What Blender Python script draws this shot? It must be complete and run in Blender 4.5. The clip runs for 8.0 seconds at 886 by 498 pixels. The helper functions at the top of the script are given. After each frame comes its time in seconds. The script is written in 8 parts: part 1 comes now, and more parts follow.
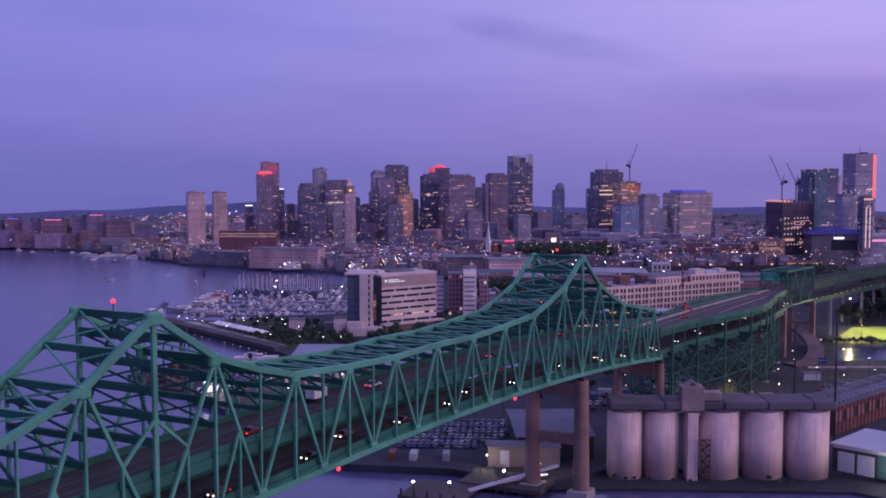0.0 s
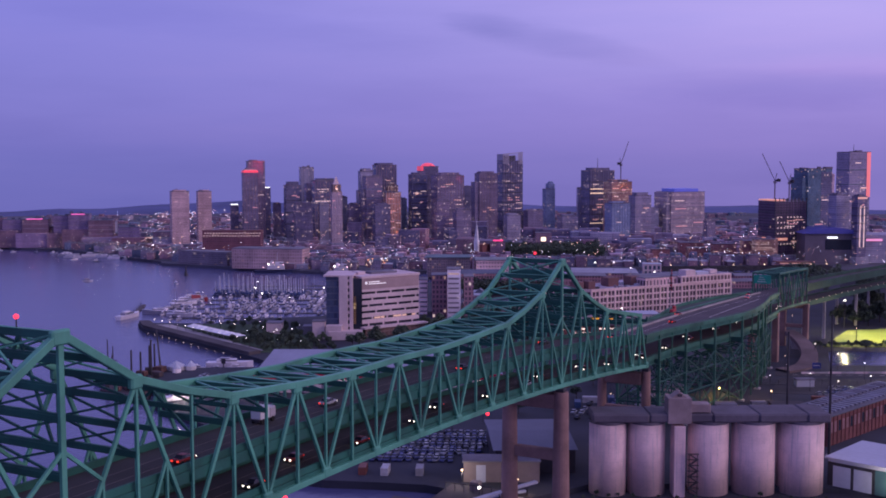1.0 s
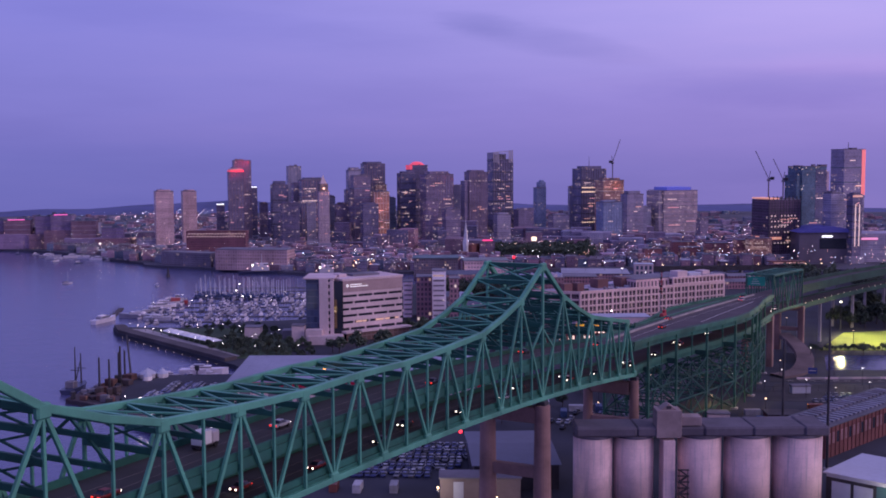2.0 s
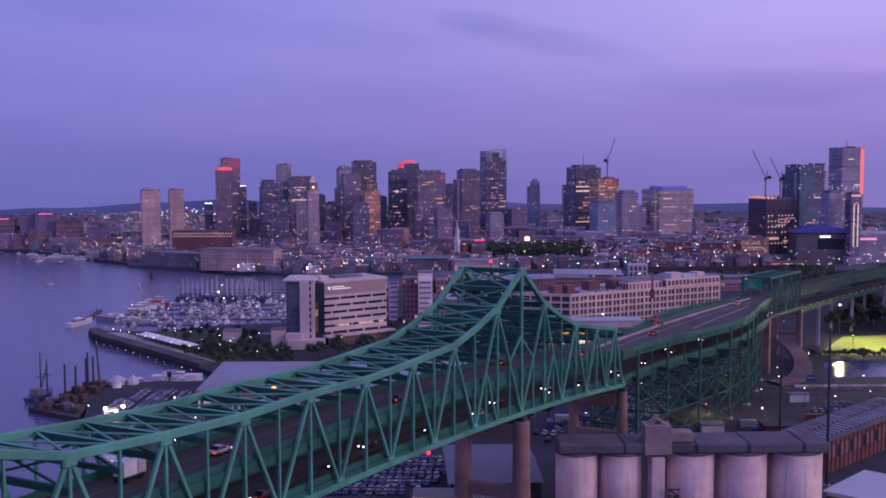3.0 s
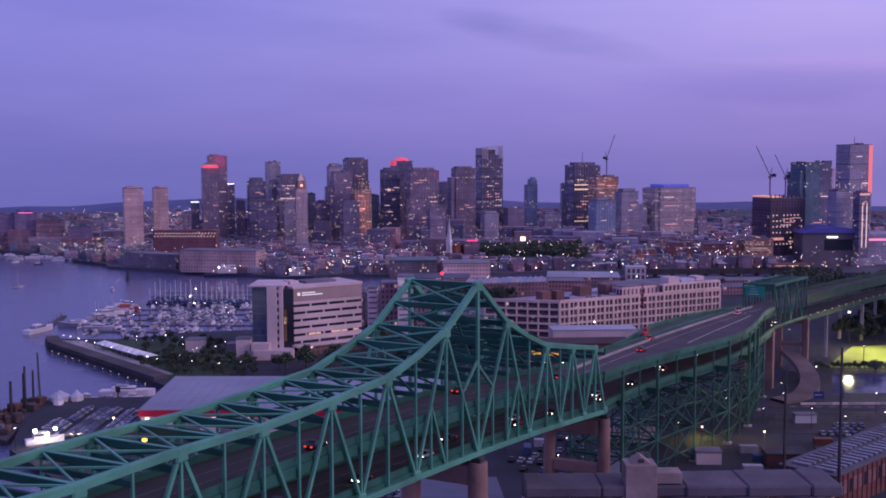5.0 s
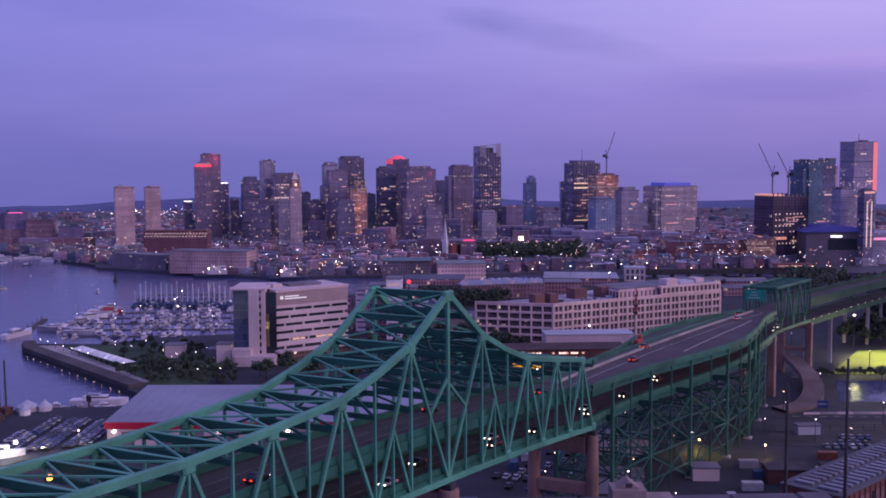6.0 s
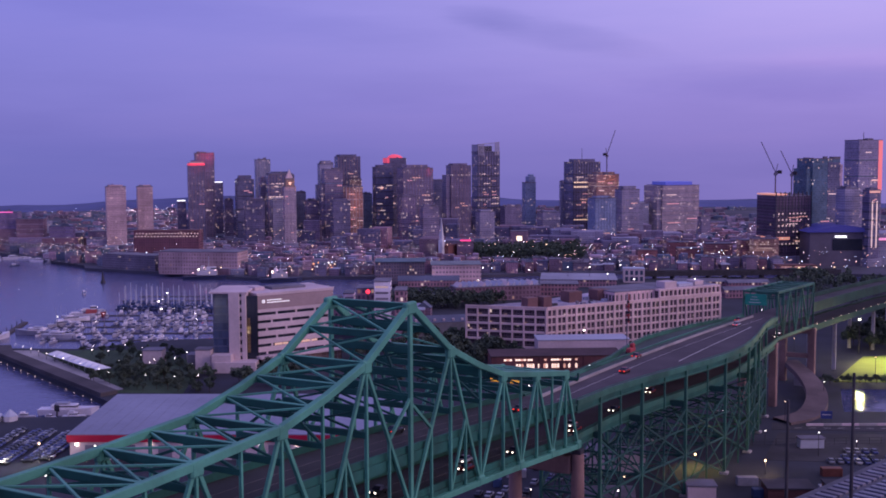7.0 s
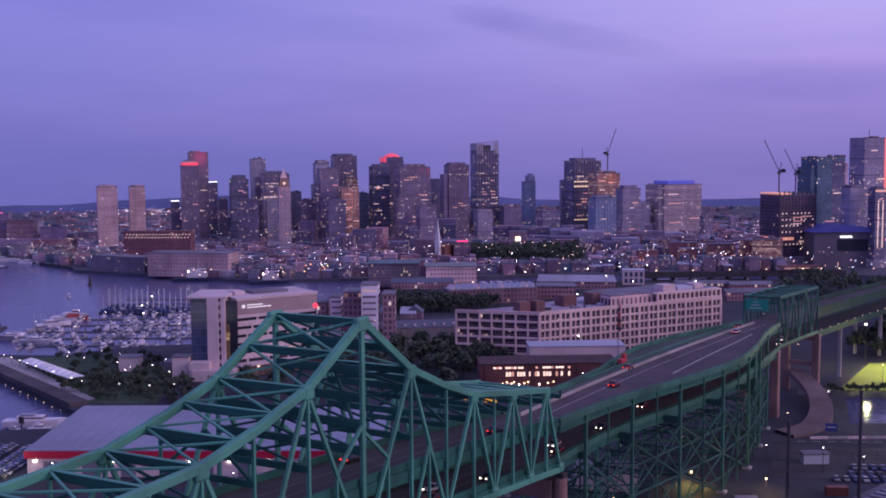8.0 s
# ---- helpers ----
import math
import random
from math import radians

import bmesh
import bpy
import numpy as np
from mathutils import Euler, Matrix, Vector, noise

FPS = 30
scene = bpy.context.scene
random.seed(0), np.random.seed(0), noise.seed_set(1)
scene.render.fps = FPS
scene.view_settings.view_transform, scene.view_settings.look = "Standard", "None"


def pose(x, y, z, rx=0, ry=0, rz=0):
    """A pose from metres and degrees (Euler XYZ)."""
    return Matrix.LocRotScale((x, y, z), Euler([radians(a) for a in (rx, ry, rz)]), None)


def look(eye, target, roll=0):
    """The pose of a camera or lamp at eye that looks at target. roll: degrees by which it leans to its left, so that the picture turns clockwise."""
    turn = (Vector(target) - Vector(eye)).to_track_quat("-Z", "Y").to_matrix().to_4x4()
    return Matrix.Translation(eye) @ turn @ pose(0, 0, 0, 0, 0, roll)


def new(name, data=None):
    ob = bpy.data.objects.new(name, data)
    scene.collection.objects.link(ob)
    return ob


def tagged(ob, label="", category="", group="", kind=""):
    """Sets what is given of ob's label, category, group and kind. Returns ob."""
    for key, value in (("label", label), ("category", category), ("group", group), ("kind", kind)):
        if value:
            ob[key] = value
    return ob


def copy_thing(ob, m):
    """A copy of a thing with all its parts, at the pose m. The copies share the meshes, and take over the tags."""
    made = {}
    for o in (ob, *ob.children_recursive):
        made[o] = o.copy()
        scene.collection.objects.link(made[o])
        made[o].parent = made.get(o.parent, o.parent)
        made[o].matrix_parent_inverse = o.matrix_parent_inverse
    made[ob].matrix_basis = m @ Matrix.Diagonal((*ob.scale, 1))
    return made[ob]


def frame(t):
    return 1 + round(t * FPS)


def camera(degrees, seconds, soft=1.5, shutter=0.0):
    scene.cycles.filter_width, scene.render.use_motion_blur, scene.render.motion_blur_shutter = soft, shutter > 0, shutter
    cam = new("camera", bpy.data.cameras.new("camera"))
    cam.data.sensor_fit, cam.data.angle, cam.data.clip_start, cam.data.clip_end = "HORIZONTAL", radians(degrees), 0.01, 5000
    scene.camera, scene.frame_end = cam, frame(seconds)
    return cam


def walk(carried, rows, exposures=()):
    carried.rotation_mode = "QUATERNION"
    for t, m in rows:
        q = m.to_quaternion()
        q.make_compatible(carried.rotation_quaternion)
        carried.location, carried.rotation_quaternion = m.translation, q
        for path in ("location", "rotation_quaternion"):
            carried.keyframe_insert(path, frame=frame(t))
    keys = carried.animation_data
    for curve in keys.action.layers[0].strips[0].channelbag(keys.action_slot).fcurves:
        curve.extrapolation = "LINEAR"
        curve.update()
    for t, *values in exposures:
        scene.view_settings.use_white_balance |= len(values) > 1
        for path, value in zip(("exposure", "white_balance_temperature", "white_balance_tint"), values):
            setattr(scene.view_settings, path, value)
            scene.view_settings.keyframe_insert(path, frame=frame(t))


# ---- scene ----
cam = camera(43.7, 8.0, soft=1.8)
PATH = [
    (0, (8.811, -0.345, 103.421), (7.861, 1.408, 103.268), -0.1),
    (0.5, (6.937, 10.402, 103.315), (5.991, 12.157, 103.161), -0.2),
    (1, (4.876, 20.981, 103.26), (3.936, 22.739, 103.104), -0.1),
    (1.5, (2.583, 31.165, 103.226), (1.648, 32.926, 103.069), -0.2),
    (3, (-3.954, 63.978, 102.449), (-4.88, 65.743, 102.289), -0.2),
    (3.5, (-6.191, 74.985, 102.265), (-7.117, 76.75, 102.105), -0.2),
    (4, (-8.192, 86.136, 101.982), (-9.119, 87.9, 101.821), -0.2),
    (4.5, (-10.115, 97.09, 101.663), (-11.046, 98.852, 101.501), -0.2),
    (6, (-15.695, 130.129, 101.147), (-16.634, 131.887, 100.981), -0.3),
    (6.5, (-17.388, 140.938, 100.947), (-18.331, 142.694, 100.78), -0.4),
    (7, (-19.099, 151.822, 100.717), (-20.044, 153.577, 100.549), -0.3),
    (7.5, (-20.877, 162.847, 100.495), (-21.826, 164.6, 100.326), -0.3),
    (8, (-22.62, 174.187, 100.284), (-23.572, 175.938, 100.115), -0.4),
]
walk(cam, [(t, look(eye, target, roll)) for t, eye, target, roll in PATH])

# ---- sky and light ----
world = bpy.data.worlds.new("dusk_sky")
scene.world = world
world.use_nodes = True
wt = world.node_tree
wt.nodes.clear()


def wnode(kind, **sets):
    n = wt.nodes.new(kind)
    for key, value in sets.items():
        n.inputs[key].default_value = value
    return n


def wmath(op, a, b=None):
    n = wt.nodes.new("ShaderNodeMath")
    n.operation = op
    for i, v in enumerate((a, b)):
        if v is None:
            continue
        if isinstance(v, (int, float)):
            n.inputs[i].default_value = v
        else:
            wt.links.new(v, n.inputs[i])
    return n.outputs[0]


def wramp(fac, stops):
    n = wt.nodes.new("ShaderNodeValToRGB")
    el = n.color_ramp.elements
    while len(el) < len(stops):
        el.new(0.5)
    for e, (p, c) in zip(el, stops):
        e.position, e.color = p, (*c, 1)
    wt.links.new(fac, n.inputs[0])
    return n.outputs[0]


def wmix(fac, a, b, mode="MIX"):
    n = wt.nodes.new("ShaderNodeMix")
    n.data_type, n.blend_type = "RGBA", mode
    for i, v in ((0, fac), (6, a), (7, b)):
        if hasattr(v, "links"):
            wt.links.new(v, n.inputs[i])
        else:
            n.inputs[i].default_value = v
    return n.outputs[2]


coord = wt.nodes.new("ShaderNodeTexCoord")
sep = wt.nodes.new("ShaderNodeSeparateXYZ")
wt.links.new(coord.outputs["Generated"], sep.inputs[0])
height = wmath("MULTIPLY", wmath("ADD", sep.outputs[2], 0.10), 2.0)
east = wramp(height, [(0.10, (0.142, 0.142, 0.47)), (0.20, (0.166, 0.164, 0.52)), (0.30, (0.198, 0.194, 0.62)), (0.45, (0.216, 0.208, 0.69)), (1.0, (0.22, 0.22, 0.66))])
west = wramp(height, [(0.10, (0.225, 0.18, 0.52)), (0.20, (0.240, 0.195, 0.56)), (0.30, (0.315, 0.25, 0.70)), (0.45, (0.445, 0.37, 0.86)), (1.0, (0.44, 0.39, 0.78))])
side = wmath("ADD", wmath("MULTIPLY", sep.outputs[0], 0.877), wmath("MULTIPLY", sep.outputs[1], 0.477))
sidefac = wt.nodes.new("ShaderNodeMapRange")
sidefac.interpolation_type = "SMOOTHSTEP"
sidefac.inputs[1].default_value, sidefac.inputs[2].default_value = -0.42, 0.46
wt.links.new(side, sidefac.inputs[0])
base = wmix(sidefac.outputs[0], east, west)
# long flat cloud streaks
squash = wt.nodes.new("ShaderNodeMapping")
squash.inputs["Scale"].default_value = (1.6, 1.6, 11.0)
squash.inputs["Rotation"].default_value = (0.05, 0.07, 0.0)
wt.links.new(coord.outputs["Generated"], squash.inputs[0])
cloud = wnode("ShaderNodeTexNoise", Scale=2.1, Detail=7.0, Roughness=0.55)
wt.links.new(squash.outputs[0], cloud.inputs["Vector"])
streak = wramp(cloud.outputs["Fac"], [(0.36, (0.90, 0.91, 0.94)), (0.52, (1.0, 1.0, 1.0)), (0.68, (1.09, 1.05, 1.02))])
base = wmix(0.7, base, streak, "MULTIPLY")
# banks of thin cloud over the city: middle direction, reach along and across, slant, tint
wisp = wnode("ShaderNodeTexNoise", Scale=9.0, Detail=6.0, Roughness=0.6)
wt.links.new(squash.outputs[0], wisp.inputs["Vector"])


def cloud_bank(middle, along_k, across_k, slant, tint, ragged=0.9):
    toward = wt.nodes.new("ShaderNodeVectorMath")
    toward.operation = "SUBTRACT"
    wt.links.new(coord.outputs["Generated"], toward.inputs[0])
    toward.inputs[1].default_value = middle
    tsep = wt.nodes.new("ShaderNodeSeparateXYZ")
    wt.links.new(toward.outputs[0], tsep.inputs[0])
    along = wmath("MULTIPLY", wmath("ADD", wmath("MULTIPLY", tsep.outputs[0], 0.93), wmath("MULTIPLY", tsep.outputs[1], 0.36)), along_k)
    across = wmath("MULTIPLY", wmath("ADD", tsep.outputs[2], wmath("MULTIPLY", along, slant / along_k)), across_k)
    reach = wmath("ADD", wmath("MULTIPLY", along, along), wmath("MULTIPLY", across, across))
    bank = wt.nodes.new("ShaderNodeMapRange")
    bank.interpolation_type = "SMOOTHSTEP"
    bank.inputs[1].default_value, bank.inputs[2].default_value = 1.55, 0.25
    wt.links.new(wmath("ADD", reach, wmath("MULTIPLY", wisp.outputs["Fac"], ragged)), bank.inputs[0])
    return wmix(bank.outputs[0], base, wmix(1.0, base, (*tint, 1.0), "MULTIPLY"))


base = cloud_bank((-0.385, 0.917, 0.108), 9.0, 60.0, 0.19, (0.83, 0.85, 0.90))
base = cloud_bank((-0.435, 0.894, 0.122), 22.0, 80.0, 0.12, (0.86, 0.88, 0.92))
base = cloud_bank((-0.17, 0.983, 0.062), 5.0, 46.0, 0.03, (0.84, 0.85, 0.92))
base = cloud_bank((-0.10, 0.991, 0.079), 7.0, 80.0, 0.02, (1.10, 1.03, 1.02))
base = cloud_bank((-0.62, 0.775, 0.12), 5.0, 50.0, 0.10, (0.93, 0.94, 0.97))
base = cloud_bank((-0.30, 0.94, 0.165), 5.0, 60.0, 0.10, (1.07, 1.05, 1.03))
sky = wt.nodes.new("ShaderNodeTexSky")
sky.sky_type, sky.sun_disc = "NISHITA", False
sky.sun_elevation, sky.sun_rotation = radians(0.5), radians(70)
glow = wt.nodes.new("ShaderNodeBackground")
wt.links.new(sky.outputs[0], glow.inputs[0])
glow.inputs[1].default_value = 0.03
dome = wt.nodes.new("ShaderNodeBackground")
wt.links.new(base, dome.inputs[0])
dome.inputs[1].default_value = 1.0
both = wt.nodes.new("ShaderNodeAddShader")
wt.links.new(dome.outputs[0], both.inputs[0])
wt.links.new(glow.outputs[0], both.inputs[1])
wout = wt.nodes.new("ShaderNodeOutputWorld")
wt.links.new(both.outputs[0], wout.inputs[0])

# the last glow of the western sky, wide and soft
afterglow = new("afterglow_sun", bpy.data.lights.new("afterglow_sun", "SUN"))
afterglow.data.energy, afterglow.data.angle, afterglow.data.color = 0.85, radians(28), (1.0, 0.72, 0.86)
afterglow.matrix_world = look((330, 25, 120), (0, 0, 0))

# ---- materials ----
class Graph:
    """Short hand for one material's nodes."""

    def __init__(self, name):
        self.m = bpy.data.materials.new(name)
        self.m.use_nodes = True
        self.t = self.m.node_tree
        self.bsdf = self.t.nodes["Principled BSDF"]

    def put(self, v, socket):
        if hasattr(v, "links"):
            self.t.links.new(v, socket)
        else:
            socket.default_value = v

    def math(self, op, a, b=0.0, c=0.0):
        n = self.t.nodes.new("ShaderNodeMath")
        n.operation = op
        for i, v in enumerate((a, b, c)):
            self.put(v, n.inputs[i])
        return n.outputs[0]

    def mix(self, fac, a, b, mode="MIX"):
        n = self.t.nodes.new("ShaderNodeMix")
        n.data_type, n.blend_type = "RGBA", mode
        for i, v in ((0, fac), (6, a), (7, b)):
            self.put(v, n.inputs[i])
        return n.outputs[2]

    def coords(self, which="Object"):
        return self.t.nodes.new("ShaderNodeTexCoord").outputs[which]

    def position(self):
        return self.t.nodes.new("ShaderNodeNewGeometry").outputs["Position"]

    def normal(self):
        return self.t.nodes.new("ShaderNodeNewGeometry").outputs["Normal"]

    def split(self, v):
        n = self.t.nodes.new("ShaderNodeSeparateXYZ")
        self.put(v, n.inputs[0])
        return n.outputs

    def noise(self, vec, scale, detail=4.0, rough=0.55):
        n = self.t.nodes.new("ShaderNodeTexNoise")
        self.put(vec, n.inputs["Vector"])
        n.inputs["Scale"].default_value, n.inputs["Detail"].default_value, n.inputs["Roughness"].default_value = scale, detail, rough
        return n.outputs["Fac"]

    def white(self, vec):
        n = self.t.nodes.new("ShaderNodeTexWhiteNoise")
        self.put(vec, n.inputs["Vector"])
        return n.outputs["Value"]

    def join(self, x, y, z):
        n = self.t.nodes.new("ShaderNodeCombineXYZ")
        for i, v in enumerate((x, y, z)):
            self.put(v, n.inputs[i])
        return n.outputs[0]

    def ramp(self, fac, lo, hi):
        n = self.t.nodes.new("ShaderNodeMapRange")
        self.put(fac, n.inputs[0])
        n.inputs[1].default_value, n.inputs[2].default_value = lo, hi
        return n.outputs[0]

    def bump(self, fac, strength=0.3, distance=0.05):
        n = self.t.nodes.new("ShaderNodeBump")
        n.inputs["Strength"].default_value, n.inputs["Distance"].default_value = strength, distance
        self.put(fac, n.inputs["Height"])
        self.t.links.new(n.outputs[0], self.bsdf.inputs["Normal"])


def surface(name, colour, rough=0.7, metal=0.0, grain=3.0, stain=0.12, vary=0.25, second=None, random_tint=0.0, bump=0.2):
    """A painted, mineral or metal surface: fine grain, broad stains and a little relief."""
    g = Graph(name)
    p = g.position()
    fine, broad = g.noise(p, grain, 5), g.noise(p, stain, 4)
    dark = [c * (1 - vary) for c in colour]
    light = [min(1, c * (1 + vary * 0.6)) for c in colour] if second is None else second
    col = g.mix(g.ramp(broad, 0.35, 0.68), (*dark, 1), (*light, 1))
    col = g.mix(0.35, col, g.mix(fine, (0.55, 0.55, 0.55, 1), (1.3, 1.3, 1.3, 1)), "MULTIPLY")
    if random_tint:
        rnd = g.t.nodes.new("ShaderNodeObjectInfo").outputs["Random"]
        col = g.mix(random_tint, col, g.mix(rnd, (0.35, 0.35, 0.4, 1), (1.6, 1.5, 1.4, 1)), "MULTIPLY")
    g.put(col, g.bsdf.inputs["Base Color"])
    g.bsdf.inputs["Roughness"].default_value, g.bsdf.inputs["Metallic"].default_value = rough, metal
    if bump:
        g.bump(fine, bump, 0.05)
    return g.m


def lamp_glow(name, colour, strength):
    g = Graph(name)
    g.bsdf.inputs["Base Color"].default_value = (*colour, 1)
    g.bsdf.inputs["Emission Color"].default_value = (*colour, 1)
    g.bsdf.inputs["Emission Strength"].default_value = strength
    return g.m


def facade(name, wall, glass, cell_w=3.2, cell_h=3.6, lit=0.10, margin=0.22, sill=0.28, warm=(1.0, 0.52, 0.42), power=0.50, vary=0.22, glass_rough=0.15, tint=0.25, blend=0.62):
    """Far-off walls with a grid of windows, a few of them lit from inside."""
    g = Graph(name)
    x, y, z = g.split(g.coords("Object"))
    nz = g.split(g.normal())[2]
    upright = g.math("LESS_THAN", g.math("ABSOLUTE", nz), 0.5)
    u = g.math("DIVIDE", g.math("ADD", x, y), cell_w)
    v = g.math("DIVIDE", z, cell_h)
    rnd = g.t.nodes.new("ShaderNodeObjectInfo").outputs["Random"]
    fu, fv = g.math("FRACT", u), g.math("FRACT", v)
    inside = g.math("MULTIPLY", g.math("MULTIPLY", g.math("GREATER_THAN", fu, margin), g.math("LESS_THAN", fu, 1 - margin)),
                    g.math("MULTIPLY", g.math("GREATER_THAN", fv, sill), g.math("LESS_THAN", fv, 0.88)))
    inside = g.math("MULTIPLY", inside, upright)
    cell = g.join(g.math("FLOOR", u), g.math("FLOOR", v), g.math("MULTIPLY", rnd, 37.0))
    w = g.white(cell)
    block = g.noise(g.join(g.math("MULTIPLY", u, 0.11), g.math("MULTIPLY", v, 0.3), g.math("MULTIPLY", rnd, 91.0)), 1.0, 2)
    busy = g.math("MULTIPLY", g.math("GREATER_THAN", g.white(g.join(7.0, g.math("FLOOR", v), g.math("MULTIPLY", rnd, 11.0))), 0.84), lit * 7.0)
    thresh = g.math("SUBTRACT", 1.0, g.math("MULTIPLY", g.math("ADD", lit * 1.9, busy), g.ramp(block, 0.35, 0.72)))
    on = g.math("MULTIPLY", g.math("GREATER_THAN", w, thresh), inside)
    tone = g.white(g.join(g.math("FLOOR", u), g.math("FLOOR", v), 5.0))
    floor_tone = g.white(g.join(3.0, g.math("FLOOR", v), g.math("MULTIPLY", rnd, 53.0)))
    bay_tone = g.white(g.join(g.math("FLOOR", g.math("MULTIPLY", u, 0.34)), 8.0, g.math("MULTIPLY", rnd, 29.0)))
    p = g.position()
    stain, fine = g.noise(p, 0.05, 4), g.noise(p, 0.9, 4)
    col = g.mix(g.ramp(stain, 0.3, 0.7), (*[c * (1 - vary * 0.7) for c in wall], 1), (*[min(1, c * (1 + vary * 1.7)) for c in wall], 1))
    col = g.mix(0.3, col, g.mix(fine, (0.6, 0.6, 0.6, 1), (1.3, 1.3, 1.3, 1)), "MULTIPLY")
    col = g.mix(0.32, col, g.mix(floor_tone, (0.62, 0.62, 0.66, 1), (1.4, 1.36, 1.34, 1)), "MULTIPLY")
    col = g.mix(0.28, col, g.mix(bay_tone, (0.6, 0.6, 0.66, 1), (1.4, 1.36, 1.34, 1)), "MULTIPLY")
    own = g.math("FRACT", g.math("ADD", rnd, g.t.nodes.new("ShaderNodeNewGeometry").outputs["Random Per Island"]))
    other = g.math("FRACT", g.math("MULTIPLY", own, 7.31))
    # low end of the tint is lifted and bluish, standing in for haze
    col = g.mix(tint, col, g.mix(own, (0.54, 0.57, 0.67, 1), (1.7, 1.5, 1.5, 1)), "MULTIPLY")
    col = g.mix(tint, col, g.mix(other, (1.22, 0.86, 0.9, 1), (0.84, 1.02, 1.12, 1)), "MULTIPLY")
    pane = g.mix(tone, (*[c * 0.6 for c in glass], 1), (*[min(1, c * 1.5) for c in glass], 1))
    g.put(g.mix(g.math("MULTIPLY", inside, blend), col, pane), g.bsdf.inputs["Base Color"])
    g.put(g.math("SUBTRACT", 0.85, g.math("MULTIPLY", inside, 0.85 - glass_rough)), g.bsdf.inputs["Roughness"])
    g.put(g.mix(tone, (*warm, 1), (1.0, 0.76, 0.74, 1)), g.bsdf.inputs["Emission Color"])
    g.put(g.math("MULTIPLY", on, g.math("MULTIPLY", g.math("ADD", 0.35, tone), power)), g.bsdf.inputs["Emission Strength"])
    return g.m


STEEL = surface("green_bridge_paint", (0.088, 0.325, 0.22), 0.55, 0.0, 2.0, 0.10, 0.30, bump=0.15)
# darker copy of the bridge green: shade on inner members put into the paint
STEEL_DARK = surface("shaded_green_paint", (0.018, 0.12, 0.085), 0.6, 0.0, 2.0, 0.12, 0.35, bump=0.15)
ASPHALT = surface("asphalt", (0.05, 0.045, 0.05), 0.9, 0.0, 1.5, 0.07, 0.35)
DECK = surface("worn_deck_asphalt", (0.078, 0.060, 0.070), 0.9, 0.0, 1.2, 0.06, 0.30)
TRUSS_DECK = surface("dark_worn_deck", (0.052, 0.05, 0.05), 0.9, 0.0, 1.2, 0.06, 0.3)
CONCRETE = surface("concrete", (0.40, 0.36, 0.35), 0.85, 0.0, 1.5, 0.08, 0.28)
PIER = surface("brown_pier_concrete", (0.30, 0.18, 0.155), 0.85, 0.0, 1.0, 0.10, 0.32)
SILO_CAP = surface("silo_cap_concrete", (0.125, 0.108, 0.135), 0.9, 0.0, 0.8, 0.1, 0.25)
ROOF_WHITE = surface("pale_metal_roof", (0.46, 0.47, 0.56), 0.6, 0.0, 0.6, 0.03, 0.10)
ROOF_GREY = surface("grey_gravel_roof", (0.20, 0.185, 0.225), 0.9, 0.0, 1.0, 0.06, 0.3)
WALL_PALE = surface("pale_cladding", (0.70, 0.545, 0.55), 0.8, 0.0, 0.8, 0.05, 0.15)
WALL_BEIGE = surface("beige_wall", (0.58, 0.45, 0.40), 0.85, 0.0, 0.8, 0.06, 0.2)
BRICK = surface("red_brick", (0.18, 0.068, 0.066), 0.9, 0.0, 2.0, 0.10, 0.3)
TRIM_BLUE = surface("blue_spandrel_metal", (0.10, 0.12, 0.19), 0.5)
RED = surface("red_stripe_paint", (0.52, 0.008, 0.05), 0.5, 0.0, 1.0, 0.1, 0.1)
GLASS_DARK = surface("dark_window_glass", (0.03, 0.035, 0.05), 0.12, 0.0, 0.5, 0.05, 0.2, bump=0)
GLASS_BLUE = surface("blue_curtain_glass", (0.08, 0.11, 0.17), 0.18, 0.0, 0.5, 0.05, 0.25, bump=0)
DARK = surface("dark_metal", (0.055, 0.05, 0.06), 0.6, 0.3, 2.0, 0.2, 0.3)
YARD = surface("yard_paving", (0.034, 0.036, 0.052), 0.9, 0.0, 0.6, 0.03, 0.4)
# LAND, QUAY and LEAF run pale: the haze veil is put into their colours
LAND = surface("city_ground", (0.085, 0.08, 0.105), 0.95, 0.0, 0.35, 0.012, 0.45)
QUAY = surface("dark_quay_timber", (0.085, 0.07, 0.075), 0.9, 0.0, 1.0, 0.05, 0.35)
GRASS = surface("grass", (0.05, 0.085, 0.04), 0.95, 0.0, 2.0, 0.05, 0.35)
LEAF = surface("leaves", (0.088, 0.12, 0.082), 0.9, 0.0, 1.2, 0.15, 0.4, random_tint=0.5)
BARK = surface("bark", (0.08, 0.06, 0.045), 0.9)
# blue of the distance haze is put into the woods' base colour
HILL = surface("hazy_wooded_hill", (0.10, 0.115, 0.26), 1.0, 0.0, 0.05, 0.006, 0.25, bump=0)
LINE = surface("road_marking", (0.62, 0.58, 0.52), 0.8)
WORN_LINE = surface("worn_road_marking", (0.24, 0.20, 0.19), 0.9)
LIT_WARM = lamp_glow("warm_lamp", (1.0, 0.66, 0.40), 4.5)
LIT_WHITE = lamp_glow("white_lamp", (1.0, 0.90, 0.86), 7.0)
LIT_RED = lamp_glow("red_lamp", (1.0, 0.03, 0.06), 2.6)
LIT_ORANGE = lamp_glow("orange_lamp", (1.0, 0.36, 0.06), 5.0)


